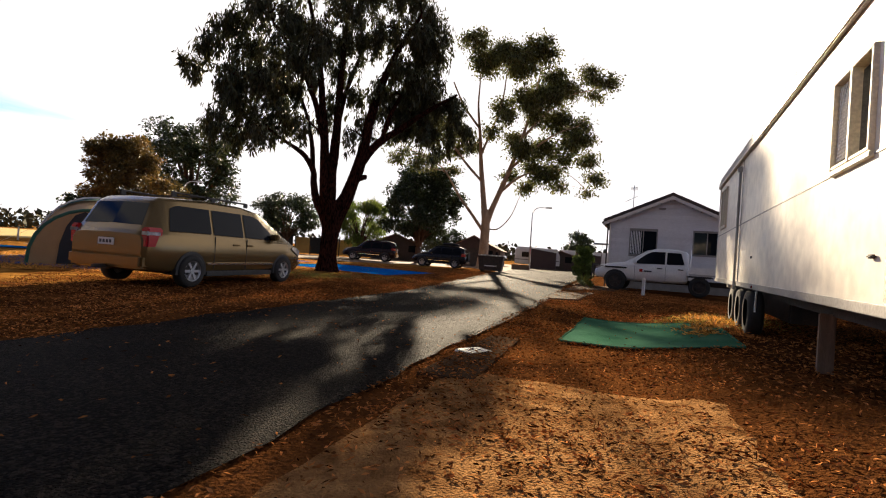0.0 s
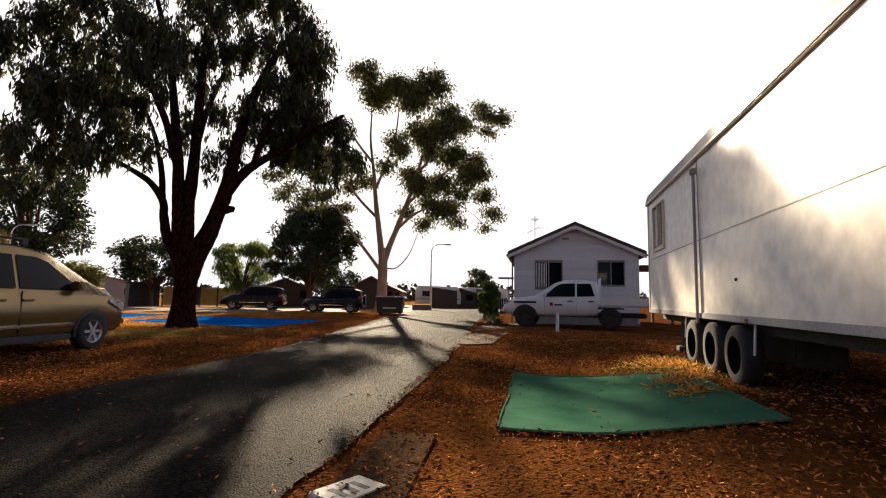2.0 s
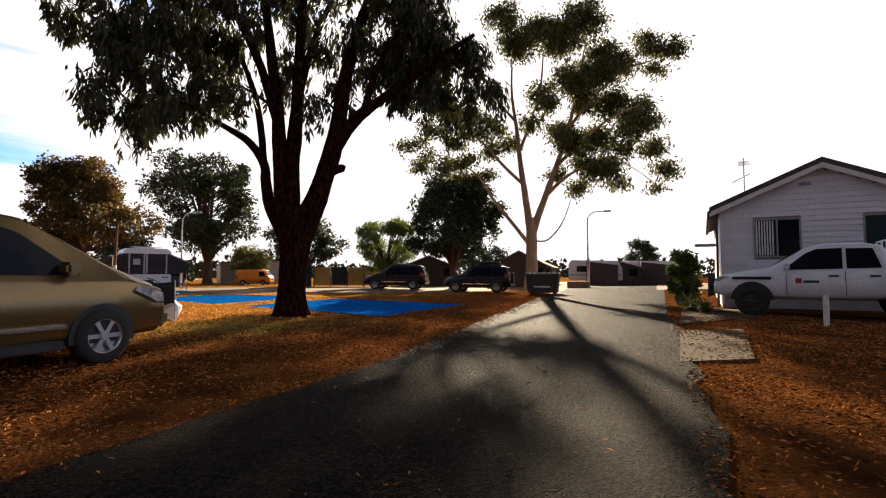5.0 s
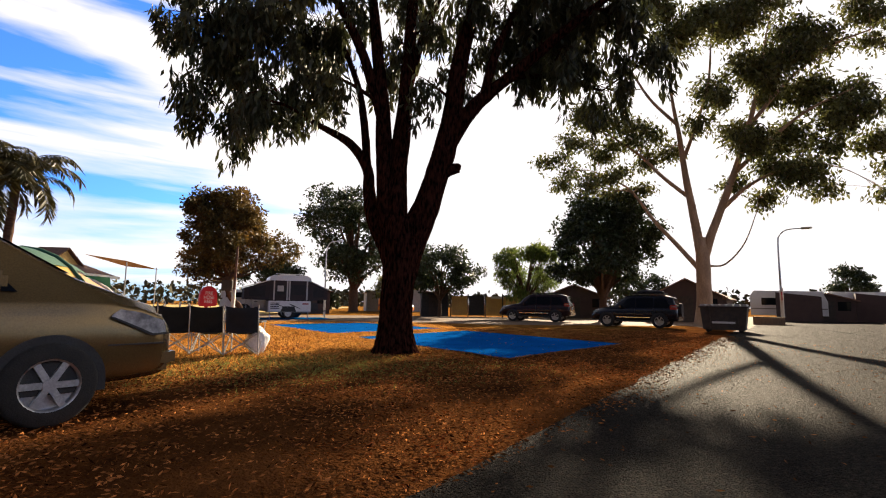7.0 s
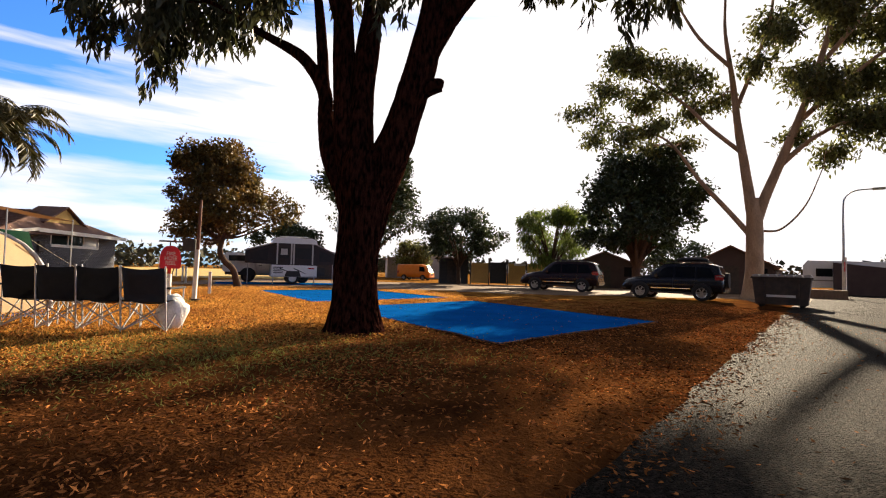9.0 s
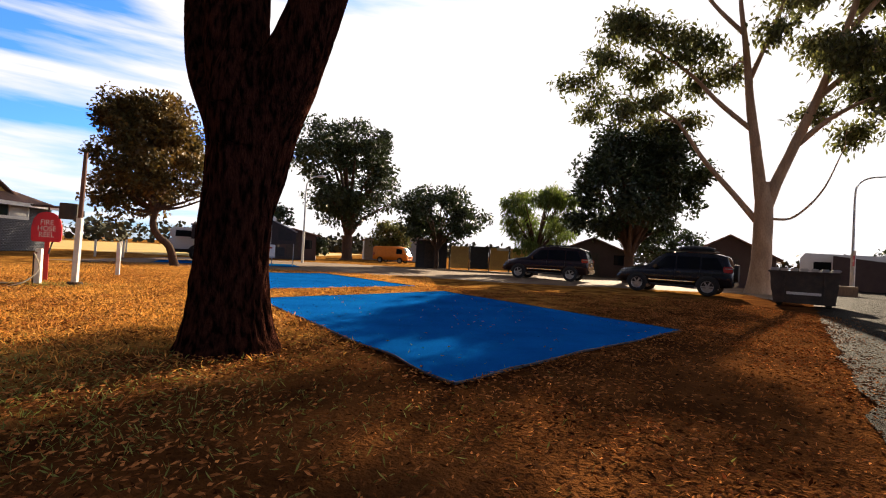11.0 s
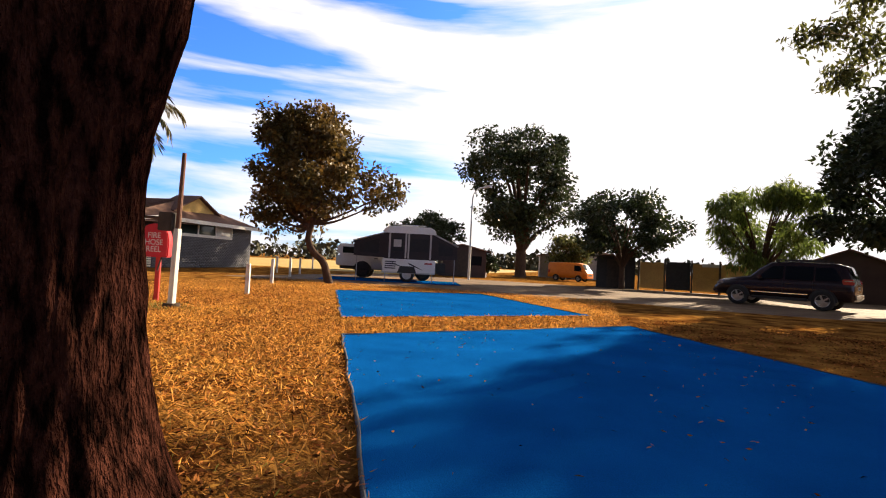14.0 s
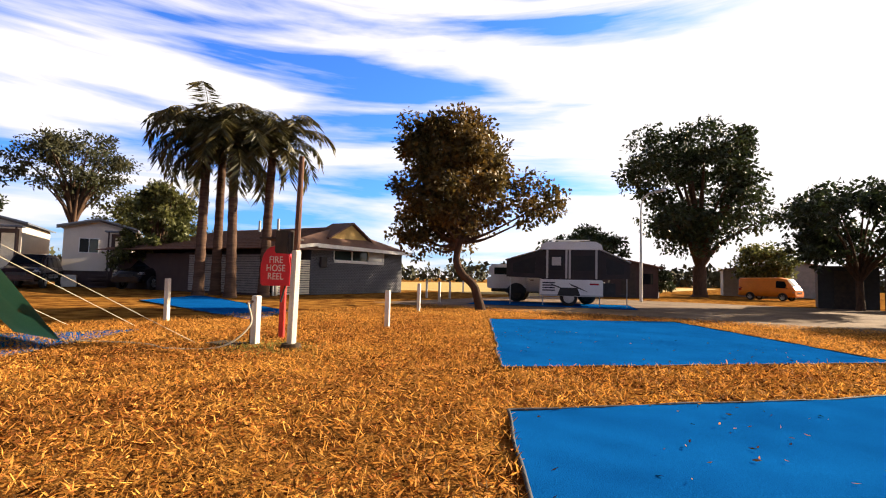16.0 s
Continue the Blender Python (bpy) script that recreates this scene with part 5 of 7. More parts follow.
# ---------------------------------------------------------------- brick building
def brick_building():
    ang = math.degrees(math.atan2(8.3, -0.98))
    root = thing("brick_building", pose(-21.45, 27.15, 0, 0, 0, ang), "grey painted brick amenities building with a brown tiled roof", "building")
    # local x runs along the brick front; +y goes back into the building
    Wd, H, dp = 8.4, 2.52, 13.0
    win = (1.75, 6.35, 1.86, 2.42)
    part("front_wall", box((0, 0.02, 0), (Wd, 0.24, win[2])), M_MORTAR, root)
    part("front_wall", box((0, 0.02, win[3]), (Wd, 0.24, H)), M_MORTAR, root)
    for a, b in ((0, win[0]), (win[1], Wd)):
        part("front_wall", box((a, 0.02, win[2]), (b, 0.24, win[3])), M_MORTAR, root)
    V, F = [], []
    row, z = 0, 0.02
    while z < H - 0.06:
        x = -0.12 if row % 2 else 0.0
        while x < Wd:
            a, b = max(0.0, x), min(Wd, x + 0.23)
            inside = z + 0.076 > win[2] and z < win[3] and b > win[0] and a < win[1]
            if b - a > 0.05 and not inside:
                k = len(V)
                e = 0.003 * math.sin(row * 7.1 + x * 13.0)
                V += [(a, e, z), (b, e, z), (b, e, z + 0.076), (a, e, z + 0.076), (a, 0.03, z), (b, 0.03, z), (b, 0.03, z + 0.076), (a, 0.03, z + 0.076)]
                F += [(k, k + 1, k + 2, k + 3), (k + 3, k + 2, k + 6, k + 7), (k, k + 4, k + 5, k + 1), (k, k + 3, k + 7, k + 4), (k + 1, k + 5, k + 6, k + 2)]
            x += 0.24
        z += 0.086
        row += 1
    raw("brickwork", V, F, M_BRICK, root)["kind"] = "stuff"
    for x in (0.0, Wd - 0.24):
        part("side_wall", box((x, 0.24, 0), (x + 0.24, dp, H)), M_MORTAR, root)
    part("back_wall", box((0.24, dp, 0), (Wd - 0.24, dp + 0.24, H)), M_MORTAR, root)
    w = part("window", box((win[0], -0.03, win[2] - 0.16), (win[1], 0.1, win[2] - 0.002), 0.01), M_FASCIA, root, "white sill")
    n = 3
    cw = (win[1] - win[0]) / n
    for i in range(n + 1):
        x = win[0] + cw * i
        part("frame", box((x - 0.035, 0.0, win[2]), (x + 0.035, 0.1, win[3])), M_FASCIA, w)
    for i in range(n):
        part("pane", box((win[0] + cw * i + 0.035, 0.06, win[2]), (win[0] + cw * (i + 1) - 0.035, 0.075, win[3])), M_GLASSB if i != 2 else M_CANVASW, w)
    part("meter_box", box((0.62, -0.14, 1.42), (1.05, 0.0, 1.95), 0.01), M_DARK, root, "dark meter box")
    # roof: hip with a small gable over the front
    rz = 3.86
    ov = 0.45
    bm = bmesh.new()
    v = [bm.verts.new(p) for p in ((-3.2, -ov, H - 0.35), (Wd + ov, -ov, H + 0.03), (Wd + ov, dp + ov, H + 0.03), (-3.2, dp + ov, H - 0.35), (Wd * 0.45, 1.6, rz), (Wd * 0.45, dp - 1.6, rz))]
    for f in ((0, 1, 4), (1, 2, 5, 4), (2, 3, 5), (3, 0, 4, 5), (3, 2, 1, 0)):
        bm.faces.new([v[i] for i in f])
    bmesh.ops.recalc_face_normals(bm, faces=bm.faces)
    part("roof", bm, M_TILE, root, "brown tiled hip roof")
    # the gablet's ochre paints in warm sunlight on tan
    part("gablet", prism([(1.9, 3.0), (Wd * 0.45, rz + 0.12), (5.6, 3.0)], 0.15, lo=0.55), M_YELLOWPANEL, root, "tan gablet painted ochre for the sun on it")
    for sgn, xe in ((-1, 1.7), (1, 5.8)):
        part("gablet_roof", prism([(xe, 2.96), (Wd * 0.45, rz + 0.14), (Wd * 0.45, rz + 0.22), (xe - sgn * -0.0, 3.05)], 1.6, lo=0.35), M_TILE, root)
    # rows of tiles on the front slopes
    V, F = [], []
    for i in range(14):
        t0, t1 = i / 14, (i + 1) / 14
        for j in range(30):
            u0, u1 = j / 30, (j + 1) / 30
            def q(u, t, lift):
                a = Vector((-3.2, -ov, H - 0.35)).lerp(Vector((-3.2, dp + ov, H - 0.35)), u)
                b = Vector((Wd * 0.45, 1.6, rz)).lerp(Vector((Wd * 0.45, dp - 1.6, rz)), u)
                p = a.lerp(b, t)
                return (p.x - 0.02, p.y, p.z + lift)
            k = len(V)
            V += [q(u0 + 0.002, t0, 0.045), q(u1 - 0.002, t0, 0.045), q(u1 - 0.002, t1, 0.012), q(u0 + 0.002, t1, 0.012), q(u0 + 0.002, t0, 0.0), q(u1 - 0.002, t0, 0.0)]
            F += [(k, k + 1, k + 2, k + 3), (k, k + 4, k + 5, k + 1)]
    raw("tiling", V, F, M_TILE, root)["kind"] = "stuff"
    part("fascia", box((0.0, -ov - 0.03, H - 0.12), (Wd + ov, -ov + 0.01, H + 0.08)), M_FASCIA, root, "white fascia")
    part("soffit", box((0.0, -ov + 0.012, H - 0.02), (Wd + 0.2, 0.0, H + 0.02)), M_FASCIA, root)
    part("rake_board", prism([(-3.2, H - 0.50), (0.0, H - 0.06), (0.0, H + 0.10), (-3.2, H - 0.32)], 0.04, lo=-ov - 0.03), M_FASCIA, root)
    # screened side yard under the lean-to
    sc = part("screen_frame", box((-2.2, 0.0, 0), (-2.1, 0.1, 1.75)), M_LOUVRE, root)
    for k in range(15):
        part("screen_slat", box((-2.1, 0.02, 0.05 + k * 0.115), (-0.02, 0.07, 0.14 + k * 0.115), 0.004, Matrix.Identity(4)), M_LOUVRE, sc)
    part("downpipe", cyl((-2.35, 0.05, 0.0), (-2.35, 0.05, 2.0), 0.045, seg=8), M_FASCIA, root)
    yard = part("yard_screen", box((-2.5, 0.1, 0), (-2.42, 6.0, 0.1)), M_BROWNW, root)
    for k in range(16):
        part("screen_slat", box((-2.48, 0.15, 0.1 + k * 0.115), (-2.43, 6.0, 0.19 + k * 0.115)), M_TRIM, yard)
    part("yard_wall", box((-2.3, 6.0, 0), (0, 12.8, 2.0)), M_BROWNW, root)
    for x, y in ((2.0, 4.5), (2.4, 6.5)):
        part("roof_vent", cyl((x, y, 3.0), (x, y, 4.25), 0.07, seg=8), M_GALV, root)
    return root


brick_building()


def cabin(x, y, rz, label):
    root = thing("cabin", pose(x, y, 0, 0, 0, rz), label, "cabin", "cream holiday cabins")
    W, D, z0, H = 3.4, 7.5, 0.95, 3.55
    part("underfloor", box((0.1, 0.1, 0), (W - 0.1, D - 0.1, z0)), M_BROWNW, root)
    part("wall", prism([(0, z0), (W, z0), (W, H), (W / 2, H + 0.42), (0, H)], D, lo=0.0), M_CABIN, root)
    for sgn in (-1, 1):
        xe = -0.3 if sgn < 0 else W + 0.3
        part("roof_slope", prism([(xe, H - 0.06), (W / 2, H + 0.45), (W / 2, H + 0.54), (xe, H + 0.03)], D + 0.5, lo=-0.3), M_BLUEROOF, root)
        part("barge_board", prism([(xe, H - 0.18), (W / 2, H + 0.33), (W / 2, H + 0.445), (xe, H - 0.065)], 0.03, lo=-0.29), M_ROOF, root)
    w = part("window", box((0.75, -0.04, 2.0), (1.75, 0.0, 2.9), 0.005), M_WFRAME, root)
    part("pane", box((0.8, -0.05, 2.05), (1.23, -0.03, 2.85)), M_GLASS, w)
    part("pane", box((1.27, -0.05, 2.05), (1.7, -0.03, 2.85)), M_GLASSB, w)
    # flat dark sheet on the wall paints in the shade of a porch recess
    d = part("porch_shade", box((W - 1.05, -0.03, z0), (W - 0.1, -0.004, 3.2)), M_BROWNW, root, "flat dark panel painted as a porch's shade")
    part("door", box((W - 0.85, -0.06, z0), (W - 0.2, -0.032, 2.95), 0.004), M_LOUVRE, root)
    for xx in (W - 1.1, W - 0.02):
        part("porch_post", box((xx - 0.04, -1.1, 0), (xx + 0.04, -1.02, 3.25)), M_BROWNW, root)
    part("porch_roof", box((W - 1.3, -1.25, 3.25), (W + 0.25, -0.3, 3.32)), M_BLUEROOF, root)
    for z in (1.2, 1.45, 1.7, 1.95):
        part("porch_rail", box((W - 1.1, -1.09, z), (W - 0.02, -1.05, z + 0.06)), M_LOUVRE, root)
    for k in range(4):
        part("step", box((W - 2.0, -1.1 + 0.0, k * 0.22), (W - 1.15 - k * 0.0, -0.6 - 0.0 + k * 0.1, k * 0.22 + 0.06)), M_BROWNW, root)
    part("air_unit", box((0.05, -0.5, 0.02), (0.8, -0.15, 0.7), 0.02), M_WFRAME, root)
    return root


cabin(-36.3, 21.4, 64, "cream holiday cabin with a slate roof and small porch")
cabin(-38.4, 16.6, 64, "cream holiday cabin with a blue-lit porch further along")


# ---------------------------------------------------------------- camper trailer
def camper():
    az = math.degrees(math.atan2(0.84, 2.25))
    root = thing("camper_trailer", pose(-10.0, 29.2, 0, 0, 0, az), "white pop-up camper trailer with dark canvas sides and fold-out beds", "camper trailer")
    L, W = 2.45, 2.0
    part("tub", box((0, 0, 0.42), (L, W, 1.06), 0.03), M_WHITEP, root, "white lower body")
    part("skirt_trim", box((-0.01, -0.01, 0.40), (L + 0.01, W + 0.01, 0.46)), M_GALV, root)
    part("canvas", prism([(0.06, 1.06), (L - 0.06, 1.06), (L - 0.12, 2.28), (0.12, 2.28)], W - 0.12, lo=0.06), M_CANVAS, root, "dark grey canvas walls")
    for a, b in ((0.42, 0.92), (1.25, 2.1)):
        w = part("mesh_window", box((a, 0.02, 1.42), (b, 0.055, 2.02), 0.004), M_MESHW, root)
        # a pale panel on the mesh paints in daylight from the far window
        if a < 1:
            part("painted_light", box((a + 0.06, 0.01, 1.62), (a + 0.42, 0.018, 1.96)), M_CANVASW, w, "pale panel painted as light from the far window")
    for x in (0.3, 1.05, 1.18, 2.2):
        part("canvas_band", box((x - 0.04, 0.03, 1.1), (x + 0.04, 0.057, 2.26)), M_CANVASW, root)
    part("pop_top", prism([(0.0, 2.26), (L, 2.26), (L - 0.06, 2.46), (L - 0.28, 2.58), (0.28, 2.58), (0.06, 2.46)], W, lo=0.0), M_WHITEP, root, "white pop-top roof")
    part("roof_rail", cyl((0.4, 0.3, 2.66), (L - 0.5, 0.3, 2.66), 0.02, seg=6), M_GALV, root)
    part("roof_hatch", box((0.7, 0.6, 2.58), (1.6, 1.3, 2.68), 0.03), M_CANVASW, root)
    for name, pts, top in (("bed_tent", [(0.06, 1.1), (-1.35, 1.14), (-1.35, 1.78), (0.12, 2.24)], [(-1.40, 1.80), (0.12, 2.27), (0.12, 2.31), (-1.40, 1.85)]), ("bed_tent", [(L - 0.06, 1.1), (L + 1.0, 1.14), (L + 1.0, 1.72), (L - 0.12, 2.24)], [(L - 0.12, 2.27), (L + 1.05, 1.74), (L + 1.05, 1.79), (L - 0.12, 2.31)])):
        b = part(name, prism(pts, W - 0.2, lo=0.1), M_CANVAS, root, "fold-out bed canvas")
        part("fly_sheet", prism(top, W - 0.1, lo=0.05), M_CANVASW, b, "pale fly sheet")
        cx = sum(p[0] for p in pts) / 4
        part("bed_window", prism([(cx + (p[0] - cx) * 0.62, 1.56 + (p[1] - 1.56) * 0.6) for p in pts], 0.02, lo=0.085), M_MESHW, b)
    for x, sx in ((0.5, 0.6), (1.25, 0.5)):
        part("stripe_graphic", prism([(x, 0.82), (x + sx, 0.62), (x + sx + 0.15, 0.58), (x + 0.2, 0.80), (x - 0.1, 0.92)], 0.012, lo=-0.012), M_INK, root, "dark swoosh graphic")
    for z in (0.6, 0.7, 0.8, 0.9):
        part("lettering_bar", box((0.12, -0.008, z), (0.62, 0.0, z + 0.05)), M_INK, root)
    part("lettering_bar", box((1.95, -0.008, 0.86), (2.3, 0.0, 0.93)), M_TAIL, root)
    for y in (0.12, W - 0.12):
        wheel(root, 1.15, y if y > 1 else 0.10, 0.34, 0.2, 6)
    part("wheel_guard", prism([(0.7, 0.42), (0.82, 0.74), (1.48, 0.74), (1.6, 0.42)], 0.06, lo=-0.035), M_BLACKP, root)
    for x in (0.12, L - 0.12, -1.2, L + 0.9):
        part("stabiliser_leg", cyl((x, 0.2, 0), (x, 0.2, 0.45 if 0 < x < L else 1.14), 0.022, seg=6), M_GALV, root)
    part("drawbar", prism([(L, 0.42), (L + 1.3, 0.42), (L + 1.3, 0.50), (L, 0.50)], 0.1, lo=W / 2 - 0.05), M_DARK, root)
    part("gas_box", box((L + 0.05, 0.4, 0.5), (L + 0.5, 1.6, 0.95), 0.03), M_BLACKP, root)
    return root


camper()


# ---------------------------------------------------------------- tent, chairs, table
def dome_tent():
    root = thing("dome_tent", pose(-9.85, 9.5, 0.02, 0, 0, 98), "tan, yellow and green tunnel tent pitched on a blue mat", "tent")
    L, R = 4.6, 1.4
    seg, n = 16, 14

    def ring(t, grow=0.0, z_off=0.0):
        h = (0.75 + 0.25 * math.sin(math.pi * min(1, max(0, t)))) * 2.0
        return [((t - 0.5) * L, -(R + grow) * math.cos(math.pi * k / n), (h + grow) * math.sin(math.pi * k / n) ** 0.85 + z_off) for k in range(n + 1)]

    def shell(name, t0, t1, material, label, grow=0.0, k0=0, k1=n):
        V, F = [], []
        st = 8
        for i in range(st + 1):
            V += ring(t0 + (t1 - t0) * i / st, grow + 0.03 * math.sin(i / st * math.pi) * -1)[k0:k1 + 1]
        w = k1 - k0 + 1
        for i in range(st):
            for k in range(w - 1):
                a = i * w + k
                F.append((a, a + 1, a + w + 1, a + w))
        ob = raw(name, V, F, material, root, smooth=True)
        ob["label"] = label
        return ob
    shell("rear_panel", 0.0, 0.3, M_TENT_T, "tan fabric panel")
    shell("middle_panel", 0.3, 0.62, M_TENT_Y, "yellow fabric panel")
    shell("front_panel", 0.62, 1.0, M_TENT_T, "tan fabric panel")
    shell("fly_cap", 0.22, 0.8, M_TENT_G, "green fly over the ridge", 0.03, 4, 10)
    for t in (0.0, 0.3, 0.62, 1.0):
        v, f = tube_arrays(ring(t, 0.02), [0.045] * (n + 1), 6)
        raw("pole_sleeve", [tuple(q) for q in v], f, M_CANVASW if t in (0.3, 1.0) else M_TENT_G, root, smooth=True)
    for t in (0.0, 1.0):
        bm = bmesh.new()
        vs = [bm.verts.new(p) for p in ring(t)]
        bm.faces.new(vs)
        e = part("end_panel", bm, M_TENT_T, root, "tan end panel")
        bm = bmesh.new()
        x = (t - 0.5) * L + (0.02 if t > 0.5 else -0.02)
        vs = [bm.verts.new((x, 0.25 - 0.55 * math.cos(math.pi * k / 8), 1.45 * math.sin(math.pi * k / 8))) for k in range(9)]
        bm.faces.new(vs)
        part("doorway", bm, M_MESHW, e, "dark mesh doorway")
    # awning side wing and its logo bar
    bm = bmesh.new()
    pts = [(L * 0.5 + 1.3, -0.6, 0.05), (L * 0.5 + 0.1, -0.9, 1.5), (L * 0.5, 0.6, 1.6), (L * 0.5 + 1.4, 0.9, 0.05)]
    vs = [bm.verts.new(p) for p in pts]
    bm.faces.new(vs)
    part("wing", bm, M_TENT_G, root, "dark green tent wing")
    bm = bmesh.new()
    pts = [(-0.4, -R - 0.1, 1.82), (1.5, -R - 0.15, 1.72), (1.4, -R - 0.85, 1.66), (-0.3, -R - 0.8, 1.72)]
    bm.faces.new([bm.verts.new(p) for p in pts])
    part("awning", bm, M_TENT_B, root, "brown awning flap")
    for x in (-0.3, 1.4):
        part("awning_pole", cyl((x, -R - 0.8, -0.02), (x, -R - 0.8, 1.7), 0.012, seg=6), M_GALV, root)
    for a, b in (((L * 0.5, 0.9, 1.3), (L * 0.5 + 2.6, 1.9, 0.0)), ((L * 0.5, 0.4, 1.7), (L * 0.5 + 3.2, 0.9, 0.0)), ((L * 0.5, -0.6, 1.6), (L * 0.5 + 2.4, -1.8, 0.0)), ((0.2, R, 1.0), (0.4, R + 1.6, 0.0))):
        part("guy_rope", cyl(a, b, 0.0045, seg=5), M_ROPE, root)
    return root


dome_tent()


def camp_chair(m, first=None):
    root = thing("folding_chair", m, "black folding camp chair with crossed steel legs on dry grass", "chair", "row of camp chairs")
    bm = bmesh.new()
    V = []
    for i in range(7):
        for j in range(5):
            x = -0.28 + 0.56 * i / 6
            z = 0.42 + 0.48 * j / 4
            sag = 0.05 * math.sin(math.pi * i / 6) * (1 - 0.3 * j / 4)
            top = 0.03 * math.sin(math.pi * i / 6) if j == 4 else 0
            V.append(bm.verts.new((x, -0.22 - 0.12 * j / 4 - sag, z - top)))
    for i in range(6):
        for j in range(4):
            a = i * 5 + j
            bm.faces.new((V[a], V[a + 1], V[a + 6], V[a + 5]))
    bmesh.ops.solidify(bm, geom=bm.faces[:], thickness=0.015)
    part("backrest", bm, M_FABRIC, root, smooth=True)
    bm = bmesh.new()
    V = [bm.verts.new((x, y, 0.44 - (0.06 if abs(x) < 0.2 and abs(y) < 0.15 else 0))) for x in (-0.28, -0.1, 0.1, 0.28) for y in (-0.24, -0.08, 0.1, 0.26)]
    for i in range(3):
        for j in range(3):
            a = i * 4 + j
            bm.faces.new((V[a], V[a + 1], V[a + 5], V[a + 4]))
    bmesh.ops.solidify(bm, geom=bm.faces[:], thickness=0.015)
    part("seat", bm, M_FABRIC, root, smooth=True)
    for sx in (-1, 1):
        part("arm_rest", box((sx * 0.27, -0.26, 0.60), (sx * 0.34, 0.28, 0.63), 0.008), M_FABRIC, root)
        part("back_post", cyl((sx * 0.30, -0.24, 0.0), (sx * 0.29, -0.33, 0.92), 0.011, seg=6), M_GALV, root)
        part("front_post", cyl((sx * 0.30, 0.27, 0.0), (sx * 0.30, 0.27, 0.62), 0.011, seg=6), M_GALV, root)
        part("cross_leg", cyl((sx * 0.30, -0.24, 0.02), (-sx * 0.30, 0.27, 0.42), 0.01, seg=6), M_GALV, root)
        part("cross_leg", cyl((sx * 0.30, -0.24, 0.02), (-sx * 0.30, -0.26, 0.42), 0.01, seg=6), M_GALV, root)
        part("cross_leg", cyl((sx * 0.30, -0.24, 0.02), (sx * 0.30, 0.27, 0.42), 0.01, seg=6), M_GALV, root)
    return root


chair = camp_chair(pose(-5.25, 9.22, 0, 0, 0, 4))
for k, (dx, dy, a) in enumerate(((-0.62, 0.02, 2), (-1.24, 0.10, 8), (-1.84, 0.22, 12))):
    copy_thing(chair, pose(-5.25 + dx, 9.22 + dy, 0, 0, 0, a))
bm = bmesh.new()
bmesh.ops.create_icosphere(bm, subdivisions=3, radius=1, matrix=Matrix.Translation((0, 0, 0.26)) @ Matrix.Diagonal((0.25, 0.2, 0.3, 1)))
for v in bm.verts:
    v.co += Vector((1, 0.6, 0.8)) * 0.07 * noise.noise(v.co * 7)
    v.co.z = max(v.co.z, -0.005)
bag = tagged(mesh_ob("plastic_bag", bm, M_WHITEBAG, smooth=True), "full white plastic bag under the camp chairs", "bag")
bag.matrix_world = pose(-5.08, 9.42, 0) @ Matrix.Diagonal((0.85, 0.85, 0.92, 1))


def camp_table(m):
    root = thing("folding_table", m, "small folding camp table with thin steel legs", "table")
    part("tabletop", box((-0.45, -0.3, 0.66), (0.45, 0.3, 0.69), 0.008), M_GALV, root)
    for sx in (-1, 1):
        for sy in (-1, 1):
            part("leg", cyl((sx * 0.42, sy * 0.27, 0), (sx * 0.40, sy * 0.26, 0.66), 0.012, seg=6), M_GALV, root)
        part("brace", cyl((sx * 0.41, -0.26, 0.25), (sx * 0.41, 0.26, 0.25), 0.008, seg=6), M_GALV, root)
    return root


camp_table(pose(-6.9, 10.75, 0, 0, 0, 20))


# ---------------------------------------------------------------- posts, hose reel, lamps, bin
def post(x, y, h, rx=0, label="short white painted site post set in dry grass", group="white site posts"):
    root = thing("site_post", pose(x, y, 0, rx, 0, 20), label, "post", group)
    part("shaft", box((-0.045, -0.045, -0.1), (0.045, 0.045, h - 0.02), 0.006), M_WHITEWOOD, root)
    part("cap", box((-0.048, -0.048, h - 0.02), (0.048, 0.048, h), 0.008), M_WHITEWOOD, root)
    return root


for x, y, h, lean in ((-12.4, 15.8, 0.87, 1), (-8.4, 18.15, 0.74, 0), (-10.85, 22.35, 0.83, -1), (-13.8, 27.6, 0.85, 1), (-15.9, 31.5, 0.85, 0), (-20.9, 40.6, 0.9, 0), (-17.0, 31.0, 0.85, 1), (7.42, 3.16, 0.62, 0)):
    post(x, y, h, lean)


def text_part(words, size, m, material, parent, name="lettering"):
    cu = bpy.data.curves.new(name, "FONT")
    cu.body, cu.size, cu.align_x, cu.extrude = words, size, "CENTER", 0.002
    tmp = bpy.data.objects.new(name, cu)
    scene.collection.objects.link(tmp)
    bpy.context.view_layer.update()
    me = bpy.data.meshes.new_from_object(tmp)
    bpy.data.objects.remove(tmp)
    me.materials.clear()
    me.materials.append(material)
    ob = new(name, me)
    ob.parent = parent
    ob.matrix_local = m
    return ob


